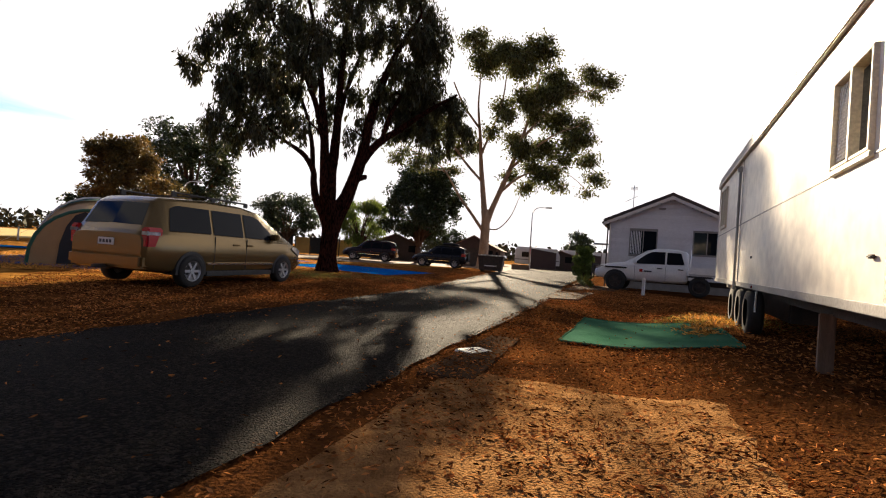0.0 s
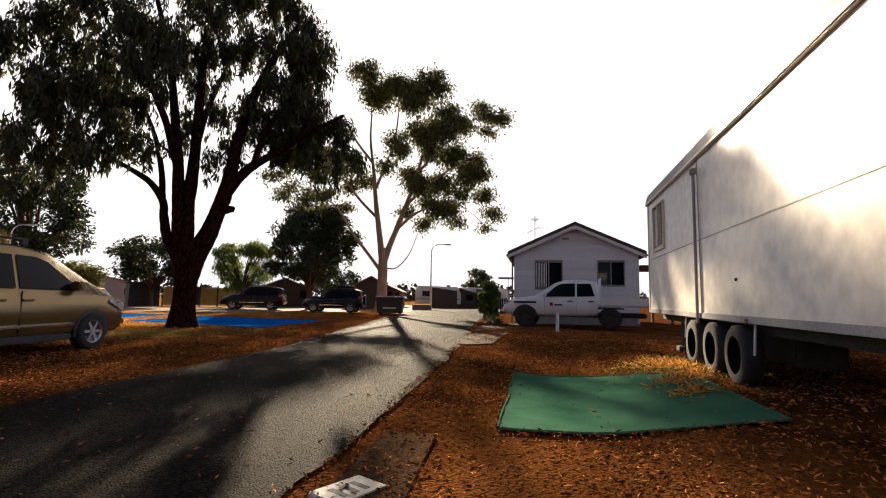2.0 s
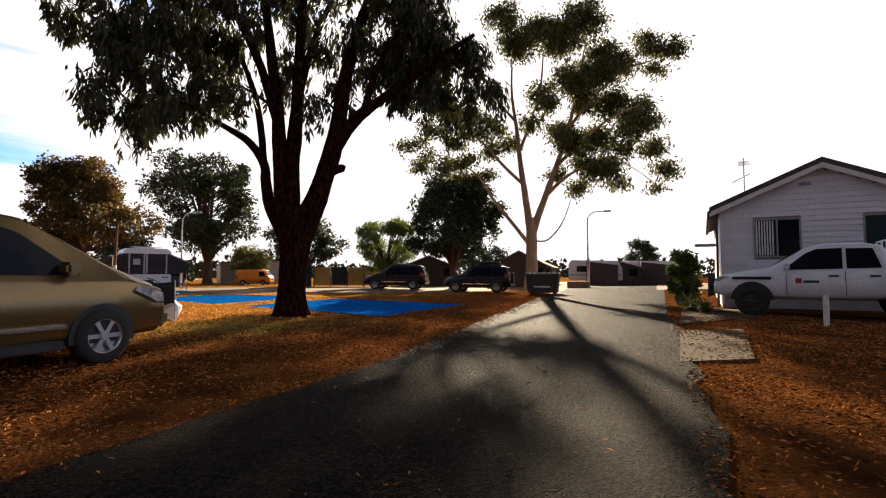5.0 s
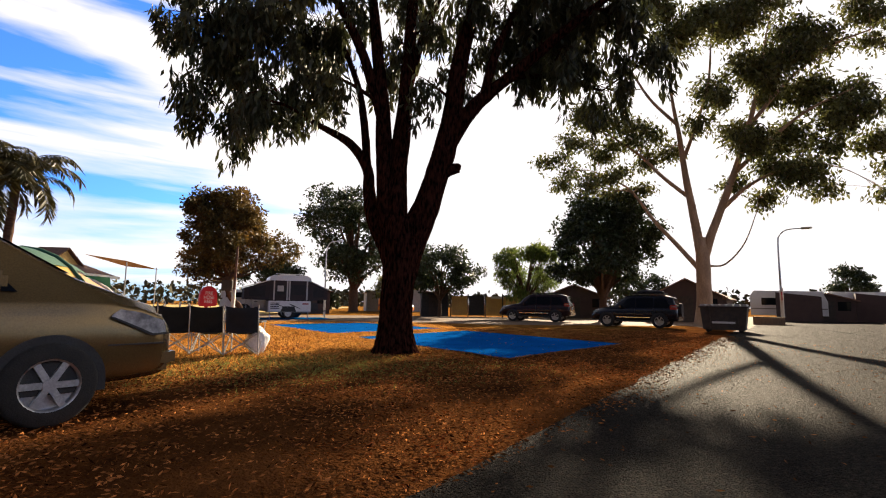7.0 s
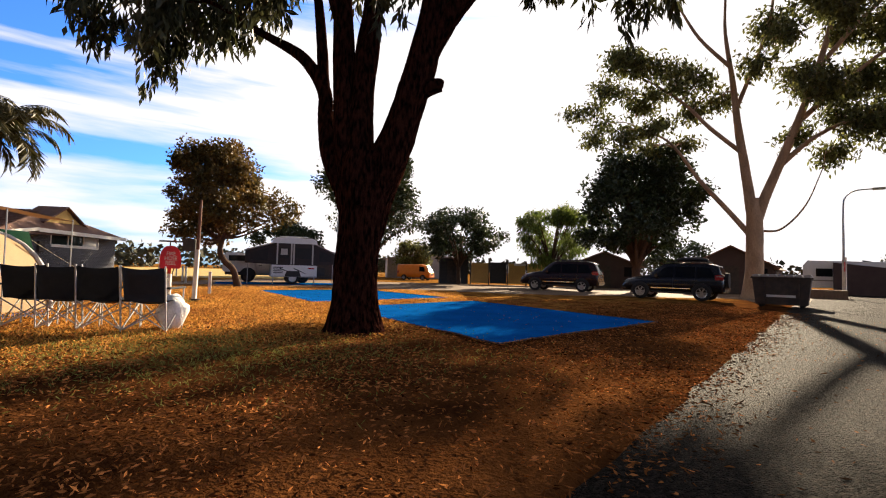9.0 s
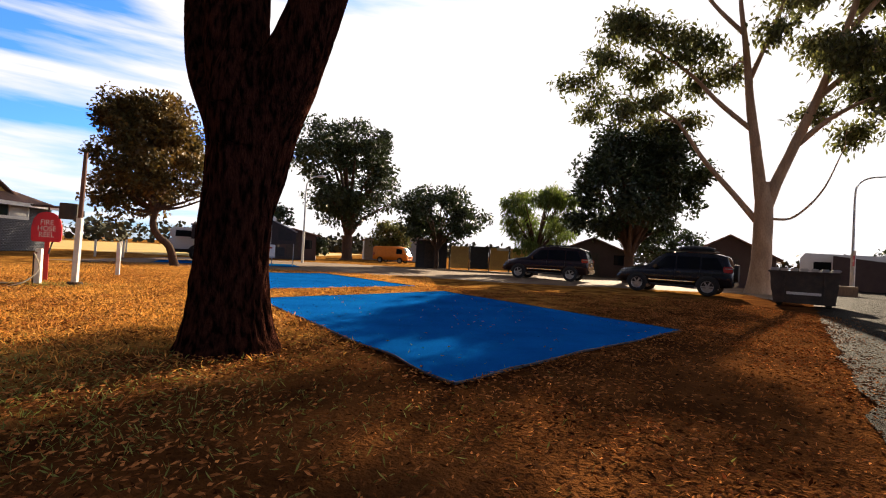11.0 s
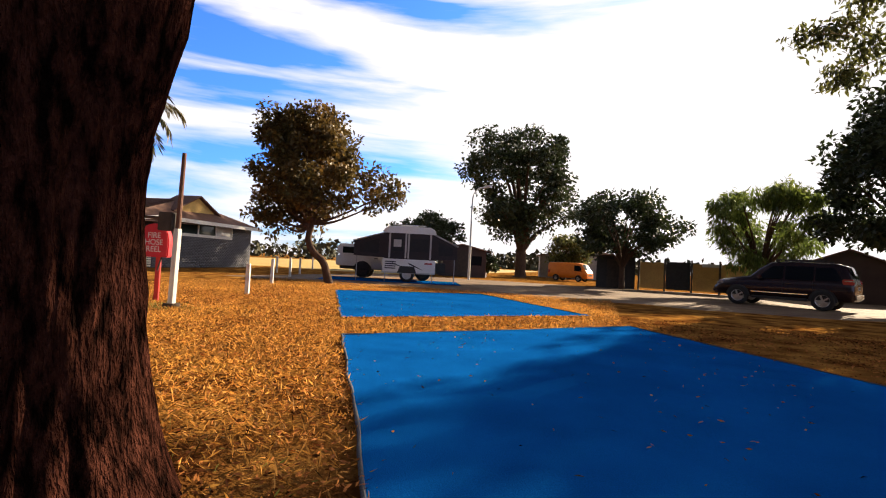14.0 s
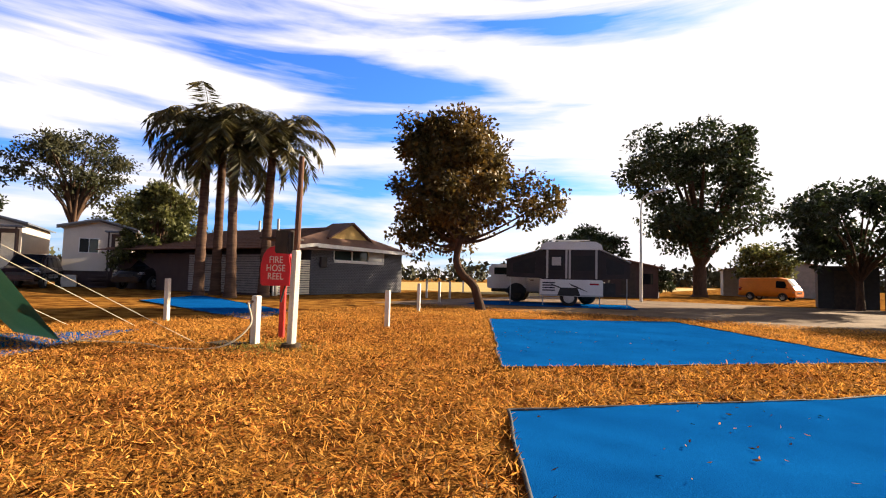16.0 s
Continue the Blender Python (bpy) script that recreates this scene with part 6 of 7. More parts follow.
def hose_reel():
    az = 122
    root = thing("fire_hose_reel", pose(-8.35, 15.55, 0, 0, 0, az - 90) @ Matrix.Diagonal((0.8, 0.85, 0.97, 1)), "red covered fire hose reel with white lettering on a red post", "hose reel")
    part("post", box((-0.05, 0.06, -0.1), (0.05, 0.16, 1.0), 0.01), M_REDPAINT, root)
    out = [(-0.30, 0.86), (0.30, 0.86), (0.31, 1.15), (0.27, 1.34), (0.17, 1.46), (0.0, 1.50), (-0.17, 1.46), (-0.27, 1.34), (-0.31, 1.15)]
    bm = prism(out, 0.34, lo=-0.3)
    bmesh.ops.bevel(bm, geom=bm.edges[:], offset=0.025, segments=2, affect="EDGES")
    c = part("cover", bm, M_RED, root, "red vinyl cover")
    for word, z in (("FIRE", 1.22), ("HOSE", 1.09), ("REEL", 0.96)):
        text_part(word, 0.15, Matrix.Translation((0, -0.302, z)) @ Matrix.Rotation(radians(90), 4, "X"), M_WHITEWOOD, c)
    part("hose_end", cyl((0.12, -0.1, 0.86), (0.05, -0.12, 0.6), 0.018, seg=8), M_BLACKP, root)
    part("rain_hood", box((-0.35, -0.3, 1.60), (0.35, 0.2, 1.63), 0.01), M_DARK, root)
    part("hood_stay", cyl((0, 0.1, 0.9), (0, 0.1, 1.6), 0.02, seg=6), M_DARK, root)
    return root


hose_reel()
pole = thing("power_pole", pose(-7.42, 15.05, 0, 0, 1.5, 0), "tall service pole, white below and weathered brown above", "pole")
part("white_base", box((-0.05, -0.05, -0.1), (0.05, 0.05, 1.35), 0.012), M_WHITEWOOD, pole, "white painted lower part")
part("shaft", cyl((0, 0, 1.35), (0.0, 0.0, 2.66), 0.045, 0.035, seg=12), M_RUST, pole, "weathered brown upper part")
part("foot", cyl((0.02, -0.02, -0.05), (0.02, -0.02, 0.07), 0.16, 0.13, seg=14), M_CONC, pole)
part("meter_box", box((-0.36, -0.1, 1.3), (-0.06, 0.12, 1.62), 0.015), M_DARK, pole, "dark power box")
tap = thing("garden_tap", pose(-8.0, 14.88, 0, 0, 0, 10), "white tap post with a coiled hose and brass tap", "tap")
part("post", box((-0.05, -0.05, -0.1), (0.05, 0.05, 0.70), 0.008), M_WHITEWOOD, tap)
part("tap", cyl((-0.02, -0.05, 0.62), (-0.02, -0.16, 0.60), 0.018, seg=8), M_RUST, tap)
part("pipe", cyl((-0.09, 0.0, -0.05), (-0.09, 0.0, 0.62), 0.014, seg=8), M_DARK, tap)
part("drain", box((-0.6, -0.35, -0.02), (-0.1, 0.0, 0.035), 0.01), M_CONC, tap)
pts = smooth_path([(0.0, -0.15, 0.6, 0.012), (0.1, -0.2, 0.3, 0.012), (-0.1, -0.5, 0.03, 0.012), (-0.6, -0.9, 0.02, 0.012), (-1.3, -0.8, 0.02, 0.012), (-2.4, -1.2, 0.02, 0.012)], 10)
v, f = tube_arrays([q[:3] for q in pts], [q[3] for q in pts], 6)
raw("hose", [tuple(q) for q in v], f, M_ROPE, tap, smooth=True)


def street_lamp(x, y, h, az, reach, label):
    root = thing("street_lamp", pose(x, y, 0, 0, 0, az), label, "street lamp", "street lamps")
    ctrl = [(0, 0, -0.1, 0.075), (0, 0, h * 0.45, 0.06), (0, 0, h - 0.9, 0.045), (0.12, 0, h - 0.35, 0.04), (0.5, 0, h - 0.05, 0.035), (reach, 0, h, 0.03)]
    sp = smooth_path(ctrl, 8)
    v, f = tube_arrays([q[:3] for q in sp], [q[3] for q in sp], 10)
    raw("pole", [tuple(q) for q in v], f, M_GALV, root, smooth=True)
    part("sleeve", cyl((0, 0, -0.1), (0, 0, h * 0.36), 0.085, 0.08, seg=12), M_WHITEWOOD, root, "white lower sleeve")
    part("lamp_head", box((reach - 0.1, -0.13, h - 0.07), (reach + 0.5, 0.13, h + 0.05), 0.04), M_GALV, root)
    return root


street_lamp(-8.0, 37.5, 5.6, -38, 1.2, "galvanised street lamp with a curved arm and white base")
street_lamp(21.5, 28.6, 6.0, -42, 1.3, "tall galvanised street lamp with a curved arm")
sg = thing("road_sign", pose(21.45, 28.5, 0, 0, 0, -125), "small red sign on a white post at the corner", "sign")
part("post", cyl((0, 0.05, -0.1), (0, 0.05, 2.3), 0.05, seg=10), M_WHITEWOOD, sg)
part("plate", box((-0.32, -0.02, 1.5), (0.32, 0.01, 2.05), 0.02), M_RED, sg, "red sign plate")
part("mark", box((-0.2, -0.026, 1.74), (0.2, -0.02, 1.82)), M_WHITEWOOD, sg, "pale bar")


def skip_bin():
    root = thing("rubbish_skip", pose(11.2, 19.2, 0, 0, 0, -40), "dark steel rubbish skip with a ribbed lid and pale lettering", "bin")
    part("body", prism([(-0.75, 0.1), (0.75, 0.1), (0.86, 1.05), (-0.86, 1.05)], 1.0, lo=-0.5), M_DARK, root)
    for k in range(7):
        x = -0.75 + k * 0.25
        part("lid_rib", box((x - 0.11, -0.56, 1.06), (x + 0.11, 0.56, 1.15), 0.03), M_GALV, root)
    part("rim", box((-0.9, -0.55, 1.0), (0.9, 0.55, 1.06), 0.01), M_DARK, root)
    for x in (-0.5, 0.5):
        part("rib", box((x - 0.03, -0.54, 0.12), (x + 0.03, -0.5, 1.0)), M_DARK, root)
    part("lettering_bar", box((-0.42, -0.515, 0.36), (0.42, -0.503, 0.44)), M_PLATE, root, "pale bar of lettering")
    for x in (-0.6, 0.6):
        for y in (-0.35, 0.35):
            part("castor", cyl((x, y - 0.03, 0.07), (x, y + 0.03, 0.07), 0.075, seg=12), M_TYRE, root)
    return root


skip_bin()
pl = thing("planter_box", pose(19.8, 27.6, 0, 0, 0, -40), "low timber planter box beside the sign", "planter")
part("box", box((-0.8, -0.4, -0.02), (0.8, 0.4, 0.5), 0.02), M_TIMBER, pl)


# ---------------------------------------------------------------- far camp: huts, screens, caravans
def hut(x, y, az, W, D, ev, pk, label, wall=None):
    root = thing("annexe_hut", pose(x, y, 0, 0, 0, az), label, "hut", "brown huts behind the cars")
    part("wall", prism([(-W / 2, 0), (W / 2, 0), (W / 2, ev), (0, pk), (-W / 2, ev)], D, lo=0.0), wall or M_BROWNW, root)
    for sgn in (-1, 1):
        xe = sgn * (W / 2 + 0.3)
        s = (pk - ev) / (W / 2) * 0.3
        part("roof_slope", prism([(xe, ev - s), (0, pk + 0.02), (0, pk + 0.1), (xe, ev - s + 0.08)], D + 0.5, lo=-0.25), M_TILE, root)
    part("door", box((-0.45, -0.03, 0), (0.45, -0.004, min(2.0, ev)), 0.004), M_DARK, root)
    part("window", box((W / 2 - 1.1, -0.03, 0.9), (W / 2 - 0.3, -0.004, 1.6), 0.004), M_GLASS, root)
    return root


hut(11.9, 39.0, -20, 5.0, 5.5, 1.7, 2.7, "dark brown gabled hut behind parked cars")
hut(17.0, 31.6, -30, 4.4, 5.0, 1.75, 2.9, "brown gabled hut behind the pale gum")
sh = thing("garden_shed", pose(-0.6, 39.8, 0, 0, 0, 0), "black shade-cloth shed beside ochre screens", "shed")
part("wall", box((0, 0, 0), (2.2, 2.6, 1.9), 0.01), M_BLACKP, sh)
part("roof", box((-0.15, -0.15, 1.9), (2.35, 2.75, 1.98), 0.01), M_ROOF, sh)
part("door", box((0.6, -0.03, 0.05), (1.4, -0.003, 1.75), 0.004), M_DARK, sh)
fs = tagged(thing("screen_fence", pose(1.8, 39.7, 0, 0, 0, -8), "ochre panel fence between dark posts under trees", "fence"))
for k in range(5):
    part("post", box((k * 1.4 - 0.05, -0.05, -0.1), (k * 1.4 + 0.05, 0.05, 1.85), 0.008), M_DARK, fs)
for k in (0, 2, 3):
    part("panel", box((k * 1.4 + 0.06, -0.02, 0.12), (k * 1.4 + 1.34, 0.02, 1.66), 0.006), M_YELLOWPANEL, fs)
part("panel", box((1.46, -0.02, 0.12), (2.74, 0.02, 1.72), 0.006), M_BLACKP, fs, "black panel")
part("notice", box((3.3, -0.03, 1.5), (4.3, -0.021, 1.68), 0.004), M_PLATE, fs, "white strip notice")


def caravan(x, y, az, label, L=5.2):
    root = thing("caravan", pose(x, y, 0, 0, 0, az), label, "caravan", "far caravans")
    part("body", prism([(0, 0.45), (L, 0.45), (L, 1.6), (L - 0.35, 2.4), (0.3, 2.5), (0, 2.1)], 2.1, lo=0.0), M_WHITEP, root)
    for a, b in ((0.8, 1.8), (3.2, 4.3)):
        w = part("window", box((a, -0.02, 1.3), (b, 0.0, 1.9), 0.005), M_GLASS, root)
    part("stripe", box((0.05, -0.012, 0.95), (L - 0.05, 0.0, 1.05)), M_TRIM, root)
    part("annexe", prism([(1.9, 0.0), (4.8, 0.0), (4.8, 1.95), (1.9, 2.3)], -1.9, lo=-0.03), M_BROWNW, root, "dark canvas annexe")
    wheel(root, L * 0.5, 0.1, 0.33, 0.2)
    return root


caravan(27.2, 39.0, -42, "white caravan with a dark annexe on the far sites")
caravan(33.5, 38.5, -40, "white caravan in front of brown huts", 6.0)
hut(31.5, 36.0, -42, 3.4, 4.0, 1.7, 2.2, "low brown hut among the far caravans")
hut(24.2, 40.5, -42, 3.2, 4.0, 1.8, 2.5, "small hut with a pale pointed roof")
hut(-10.4, 44.5, 10, 3.6, 3.0, 2.0, 2.4, "open dark shelter behind the camper")
hut(-2.0, 62.0, 8, 9.0, 5.0, 2.3, 3.2, "long grey shed far behind the orange van", M_TRIM)

# ---------------------------------------------------------------- trees
X0, Y0 = -2.41, 9.65
BIG_TRUNK = [
    [(0, 0, -0.15, 0.56), (0, 0, 0.12, 0.43), (0, 0, 0.5, 0.345), (0, 0, 1.1, 0.31), (0.02, 0, 1.8, 0.325), (0.06, 0, 2.3, 0.36), (0.07, 0, 2.75, 0.27)],
    [(-0.05, 0.05, 1.45, 0.17), (-0.24, 0.16, 2.1, 0.17), (-0.52, 0.3, 2.7, 0.14), (-0.66, 0.42, 3.4, 0.12), (-0.72, 0.45, 3.9, 0.11), (-1.1, 0.5, 4.45, 0.09), (-1.75, 0.6, 4.85, 0.06), (-2.4, 0.7, 5.2, 0.035)],
    [(-0.72, 0.45, 3.9, 0.1), (-0.8, 0.5, 4.8, 0.085), (-1, 0.7, 5.9, 0.07), (-1.5, 0.9, 7.2, 0.05)],
]
BIG_BOUGHS = [
    [(-0.03, 0.03, 1.5, 0.22), (-0.13, 0.1, 2.2, 0.22), (-0.3, 0.2, 3.4, 0.18), (-0.45, 0.25, 5.5, 0.14), (-0.8, 0.5, 8.4, 0.1), (-1.3, 0.7, 10.6, 0.06)],
    [(-0.02, 0.05, 2.2, 0.23), (-0.05, 0.18, 3.6, 0.19), (0.1, 0.45, 6, 0.15), (0.25, 0.9, 9, 0.11), (0.45, 1.1, 11.4, 0.06)],
    [(0.03, 0, 1.2, 0.24), (0.2, 0, 2.1, 0.3), (0.56, -0.05, 3, 0.26), (0.95, -0.15, 4.4, 0.21), (1.3, -0.3, 6.5, 0.16), (1.9, -0.6, 8.6, 0.11), (2.8, -1, 10.4, 0.06)],
    [(0.9, -0.12, 4.1, 0.16), (1.5, -0.3, 5.1, 0.14), (2.5, -0.5, 5.95, 0.11), (3.4, -0.8, 6.7, 0.08), (4.5, -1.2, 7.5, 0.05)],
]
BIG_BRANCHES = [
    [(1.7, -0.35, 5.3, 0.1), (2, -0.4, 6.4, 0.08), (2.6, -0.3, 7.6, 0.06), (3.4, -0.2, 8.8, 0.04)],
    [(-0.42, 0.2, 4.9, 0.12), (-0.9, 0, 6.4, 0.1), (-1.7, -0.2, 7.8, 0.08), (-2.6, -0.3, 8.8, 0.05)],
    [(0.05, 0.4, 5.4, 0.11), (0.5, 0.9, 7.4, 0.09), (1.2, 1.4, 9.4, 0.06)],
    [(0.7, -0.12, 3.55, 0.12), (1, -0.16, 3.74, 0.11), (1.2, -0.2, 3.8, 0.1), (1.25, -0.2, 3.8, 0.03)],
]
BIG_LOW = [
    (-3, -0.8, 5, 0.45), (-3.7, 0.3, 5.1, 0.6), (-4.3, -0.4, 5.3, 0.55), (0.5, -0.4, 5.5, 0.3), (-2.8, 0.4, 5.6, 0.7), (-1.4, -0.5, 5.6, 0.45), (-1.9, 0.2, 5.9, 0.6), (4.5, 0.8, 5.9, 0.45),
    (-3.5, -0.3, 6.1, 0.75), (3.4, -0.2, 6.2, 0.45), (1.2, 0.6, 6.2, 0.5), (-0.5, 0.7, 6.2, 0.4), (5.4, -0.5, 6.2, 0.4), (2.6, 0.2, 6.3, 0.45), (4.9, 0.3, 6.4, 0.5), (3.9, 0.5, 6.5, 0.6),
    (-3.8, -0.9, 6.6, 0.7), (3, 0.9, 6.7, 0.6), (2, 0.5, 6.8, 0.5), (-2.7, -0.5, 6.9, 0.8),
]
BIG_MIDDLE = [
    (-2, 0.9, 6.9, 0.7), (2.9, 0.3, 6.9, 0.6), (-3.9, 0.2, 7, 0.6), (-0.3, 0.6, 7, 0.35), (4.4, -0.4, 7, 0.6), (-5.2, 0.2, 7.2, 0.45), (3.7, 0.2, 7.3, 0.65), (0.6, 0.4, 7.3, 0.5),
    (-1.2, 0.4, 7.4, 0.6), (1.4, -0.4, 7.4, 0.5), (4.7, -0.2, 7.4, 0.55), (2.3, 0.8, 7.5, 0.7), (-2.4, 1.3, 7.6, 0.9), (3, -0.5, 7.9, 0.7), (3.4, 0.9, 7.9, 0.8), (-1.4, -1, 7.9, 0.7),
    (-2.2, -0.8, 8, 0.8), (-4.6, -0.3, 8, 0.6), (-3.3, 0.6, 8.2, 0.8), (0.2, 0.9, 8.2, 0.55),
]
BIG_TOP = [
    (3.9, 0.4, 8.2, 0.65), (2.2, -0.6, 8.3, 0.7), (-0.9, -0.8, 8.8, 0.7), (3.4, 0.3, 9, 0.8), (-3.9, 0.4, 9.2, 0.8), (3.5, -0.9, 9.3, 0.7), (-0.2, 1.4, 9.4, 0.8), (-1.7, 0.6, 9.6, 0.9),
    (-2.9, -0.2, 9.6, 0.9), (0.9, 1.2, 9.6, 0.8), (2.8, -1, 9.6, 0.9), (1.7, 0.2, 10, 0.9), (0, -0.3, 10.2, 0.9), (3.6, 0.2, 10.6, 0.9), (-2.3, 0.3, 11, 0.9), (2.6, -0.4, 11.2, 0.9),
    (-0.8, -0.2, 11.6, 1), (0.9, 0.3, 11.8, 1), (1.8, 0.9, 12.6, 1.1), (-0.4, 0.5, 13, 1.1),
]
lobed_tree("big_tree", X0, Y0, "huge multi-stemmed tree with dark furrowed bark and drooping foliage", BIG_TRUNK + BIG_BOUGHS + BIG_BRANCHES, BIG_LOW + BIG_MIDDLE + BIG_TOP, 84, M_BARK, M_LEAFD, 11, 0.25, 0.032, 1.5, twigs=50, per_twig=44, puff=0.12, strand=0.85, ridge=True, fork_low=3.4)

GUM_TRUNK = [
    [(0, 0, -0.2, 0.62), (0.03, 0, 0.6, 0.44), (0.06, -0.05, 2.6, 0.38), (0.05, -0.05, 4.2, 0.36), (0, -0.03, 4.9, 0.28)],
    [(0, 0, 3.8, 0.25), (-0.25, 0.1, 6, 0.22), (-0.55, 0.3, 8.6, 0.17), (-0.7, 0.5, 11, 0.13), (-1, 0.6, 13.4, 0.08), (-1, 0.6, 15.5, 0.05)],
    [(0.15, -0.05, 3.9, 0.27), (0.55, -0.4, 5.4, 0.22), (1.3, -0.9, 7.8, 0.18), (2, -1.4, 10.4, 0.14), (2.6, -1.8, 13.2, 0.1), (3, -2.1, 16, 0.05)],
    [(0, 0.05, 3, 0.15), (-0.9, 0.6, 4.4, 0.13), (-2, 1.2, 6, 0.1), (-3.2, 1.8, 8, 0.07), (-4.4, 2.5, 8.9, 0.04)],
]
GUM_BOUGHS = [
    [(-0.4, 0.2, 7.2, 0.12), (-1.6, 0.9, 8.6, 0.1), (-2.6, 1.5, 10, 0.08), (-4, 2.3, 11.4, 0.05), (-5.2, 3, 12.3, 0.03)],
    [(0.9, -0.6, 6.4, 0.13), (2, -1.3, 7.6, 0.1), (3.2, -2.1, 8.3, 0.07), (4.6, -3, 8.6, 0.04)],
    [(1.5, -1, 8.4, 0.13), (2.9, -1.9, 10, 0.1), (4.4, -2.9, 11.4, 0.07), (6, -3.9, 12.2, 0.04)],
    [(2.2, -1.5, 11, 0.11), (3.6, -2.4, 13, 0.09), (5.2, -3.4, 14.6, 0.06), (6.8, -4.4, 15.2, 0.035)],
    [(-0.6, 0.4, 9.4, 0.12), (0.2, 0.2, 11.6, 0.09), (0.9, 0, 14, 0.07), (1.2, 0, 16.5, 0.04)],
]
GUM_BRANCHES = [
    [(-0.75, 0.5, 11.6, 0.1), (-2, 1.2, 13.4, 0.08), (-2.9, 1.7, 15.4, 0.05)],
    [(0.3, -0.15, 3.3, 0.06), (1, -0.6, 3.4, 0.05), (1.8, -1.1, 4.5, 0.035), (2.4, -1.5, 6.4, 0.02)],
]
GUM_LOW = [
    (8.5, 0.6, 6.8, 0.47), (5.8, 0.6, 7.2, 0.58), (3.2, 1.4, 7.2, 0.66), (4.6, -0.9, 7.9, 1.04), (1.8, 0.6, 7.9, 0.64), (-4.9, 0, 7.9, 0.38), (8.8, 0, 8, 0.75), (-3.2, 1.4, 8.2, 0.57),
    (-6, -1.6, 8.2, 0.55), (-4.4, -1.4, 8.4, 0.55), (5.4, 1.2, 8.6, 0.76), (3.4, 0.9, 8.8, 0.81), (-4.2, 0.6, 9.2, 0.57), (-8, 1.6, 9.2, 0.55), (-5.7, 1.2, 9.3, 0.57), (6.2, 0, 9.4, 0.64),
    (-7, -0.6, 9.4, 0.48), (8.2, 0.9, 9.6, 0.87), (2.5, -1.2, 9.7, 1.04), (-2.7, 0.9, 10, 0.69), (-8.6, -1, 10, 0.47), (4.5, 1.5, 10.4, 1.33),
]
GUM_MIDDLE = [
    (6.4, -1, 10.4, 0.85), (-5.4, 1.2, 10.4, 0.62), (-1.4, 1.6, 10.6, 0.66), (-8, 0.9, 10.8, 0.48), (-3.4, -0.6, 11, 0.69), (-6.6, -1, 11, 0.55), (7.3, -0.6, 11.1, 0.99), (0.2, -1.2, 11.2, 0.66),
    (-4.6, 1.2, 11.2, 0.55), (-2.4, 0, 11.2, 0.6), (2.2, 1.5, 11.4, 0.95), (-6.1, 1.5, 11.6, 0.43), (-5, -0.9, 12, 0.81), (-7.4, 0.8, 12, 0.47), (6.8, 1.4, 12, 0.76), (1.2, -1.8, 12.2, 0.66),
    (-3, 0.6, 12.2, 0.5), (-4.2, 0.5, 12.4, 0.62), (7.6, 0.8, 12.6, 0.66), (-5.8, -0.8, 12.6, 0.7), (5.5, 1.2, 12.7, 1.1), (3.8, 1.2, 12.8, 0.76),
]
GUM_TOP = [
    (3.4, -1.8, 13, 1.04), (-6.6, 0.6, 13.3, 0.72), (6, 1.2, 13.4, 0.85), (-6.2, 1, 13.6, 0.55), (1, 0.9, 13.7, 1.04), (4.6, -1.8, 14, 0.95), (2.6, -1.6, 14, 0.85), (5.6, -1.4, 15, 0.85),
    (3.6, 2.4, 15.1, 1.04), (8.6, 1.2, 15.1, 0.58), (6.6, 0.9, 15.3, 0.81), (4.2, 1.6, 15.4, 1.04), (9, -0.9, 15.6, 0.81), (2.1, -2.4, 16.1, 1.27), (7.9, 0, 16.5, 0.87), (5, 1.2, 16.7, 1.16),
    (-0.8, 0, 17.1, 1.39), (3.6, -1.5, 17.9, 1.39), (1.4, 1.8, 18.4, 1.51), (-1.6, -1.5, 18.4, 1.14), (2.4, 1.8, 18.8, 1.04), (0.6, 2, 19.2, 1.04),
]
lobed_tree("gum_tree", 14.4, 25.6, "tall eucalyptus with a pale smooth trunk and open clumped crown", GUM_TRUNK + GUM_BOUGHS + GUM_BRANCHES, GUM_LOW + GUM_MIDDLE + GUM_TOP, 58, M_BARKG, M_LEAFG, 5, 0.29, 0.06, 0.7, twigs=30, per_twig=42, puff=0.50, fork_low=5.0)
round_tree("shade_tree", 10.95, 31.0, "dense dark-green shade tree behind the parked cars", 8.7, 7.7, 1.9, M_BARKB, M_LEAFK, 21, leaves=26000, leaf_len=0.26, leaf_w=0.07, trunk_r=0.26, clumps=84, clump_r=0.95)
round_tree("willow_tree", 7.1, 36.2, "light green weeping tree behind the fence", 5.9, 6.0, 1.1, M_BARKB, M_LEAFL, 22, leaves=12000, leaf_len=0.34, leaf_w=0.035, trunk_r=0.16, hang=1.4, clumps=44)
round_tree("shade_tree", 0.8, 38.6, "wide dark-green tree over the black shed", 5.8, 6.6, 1.7, M_BARKB, M_LEAFK, 23, leaves=11000, leaf_len=0.24, leaf_w=0.07, trunk_r=0.15, clumps=44)
round_tree("fig_tree", -7.4, 54.0, "large round dark-crowned tree on golden grass", 13.6, 11.6, 3.2, M_BARKB, M_LEAFK, 24, leaves=20000, leaf_len=0.36, leaf_w=0.1, trunk_r=0.5, off=-0.4, clumps=80, clump_r=1.4)
STEM3 = [(0.1, 0.07, -0.1, 0.2), (0.02, 0.02, 0.3, 0.15), (-0.12, -0.08, 0.8, 0.135), (-0.42, -0.29, 1.15, 0.13), (-0.58, -0.4, 1.6, 0.12), (-0.5, -0.34, 2.2, 0.10)]
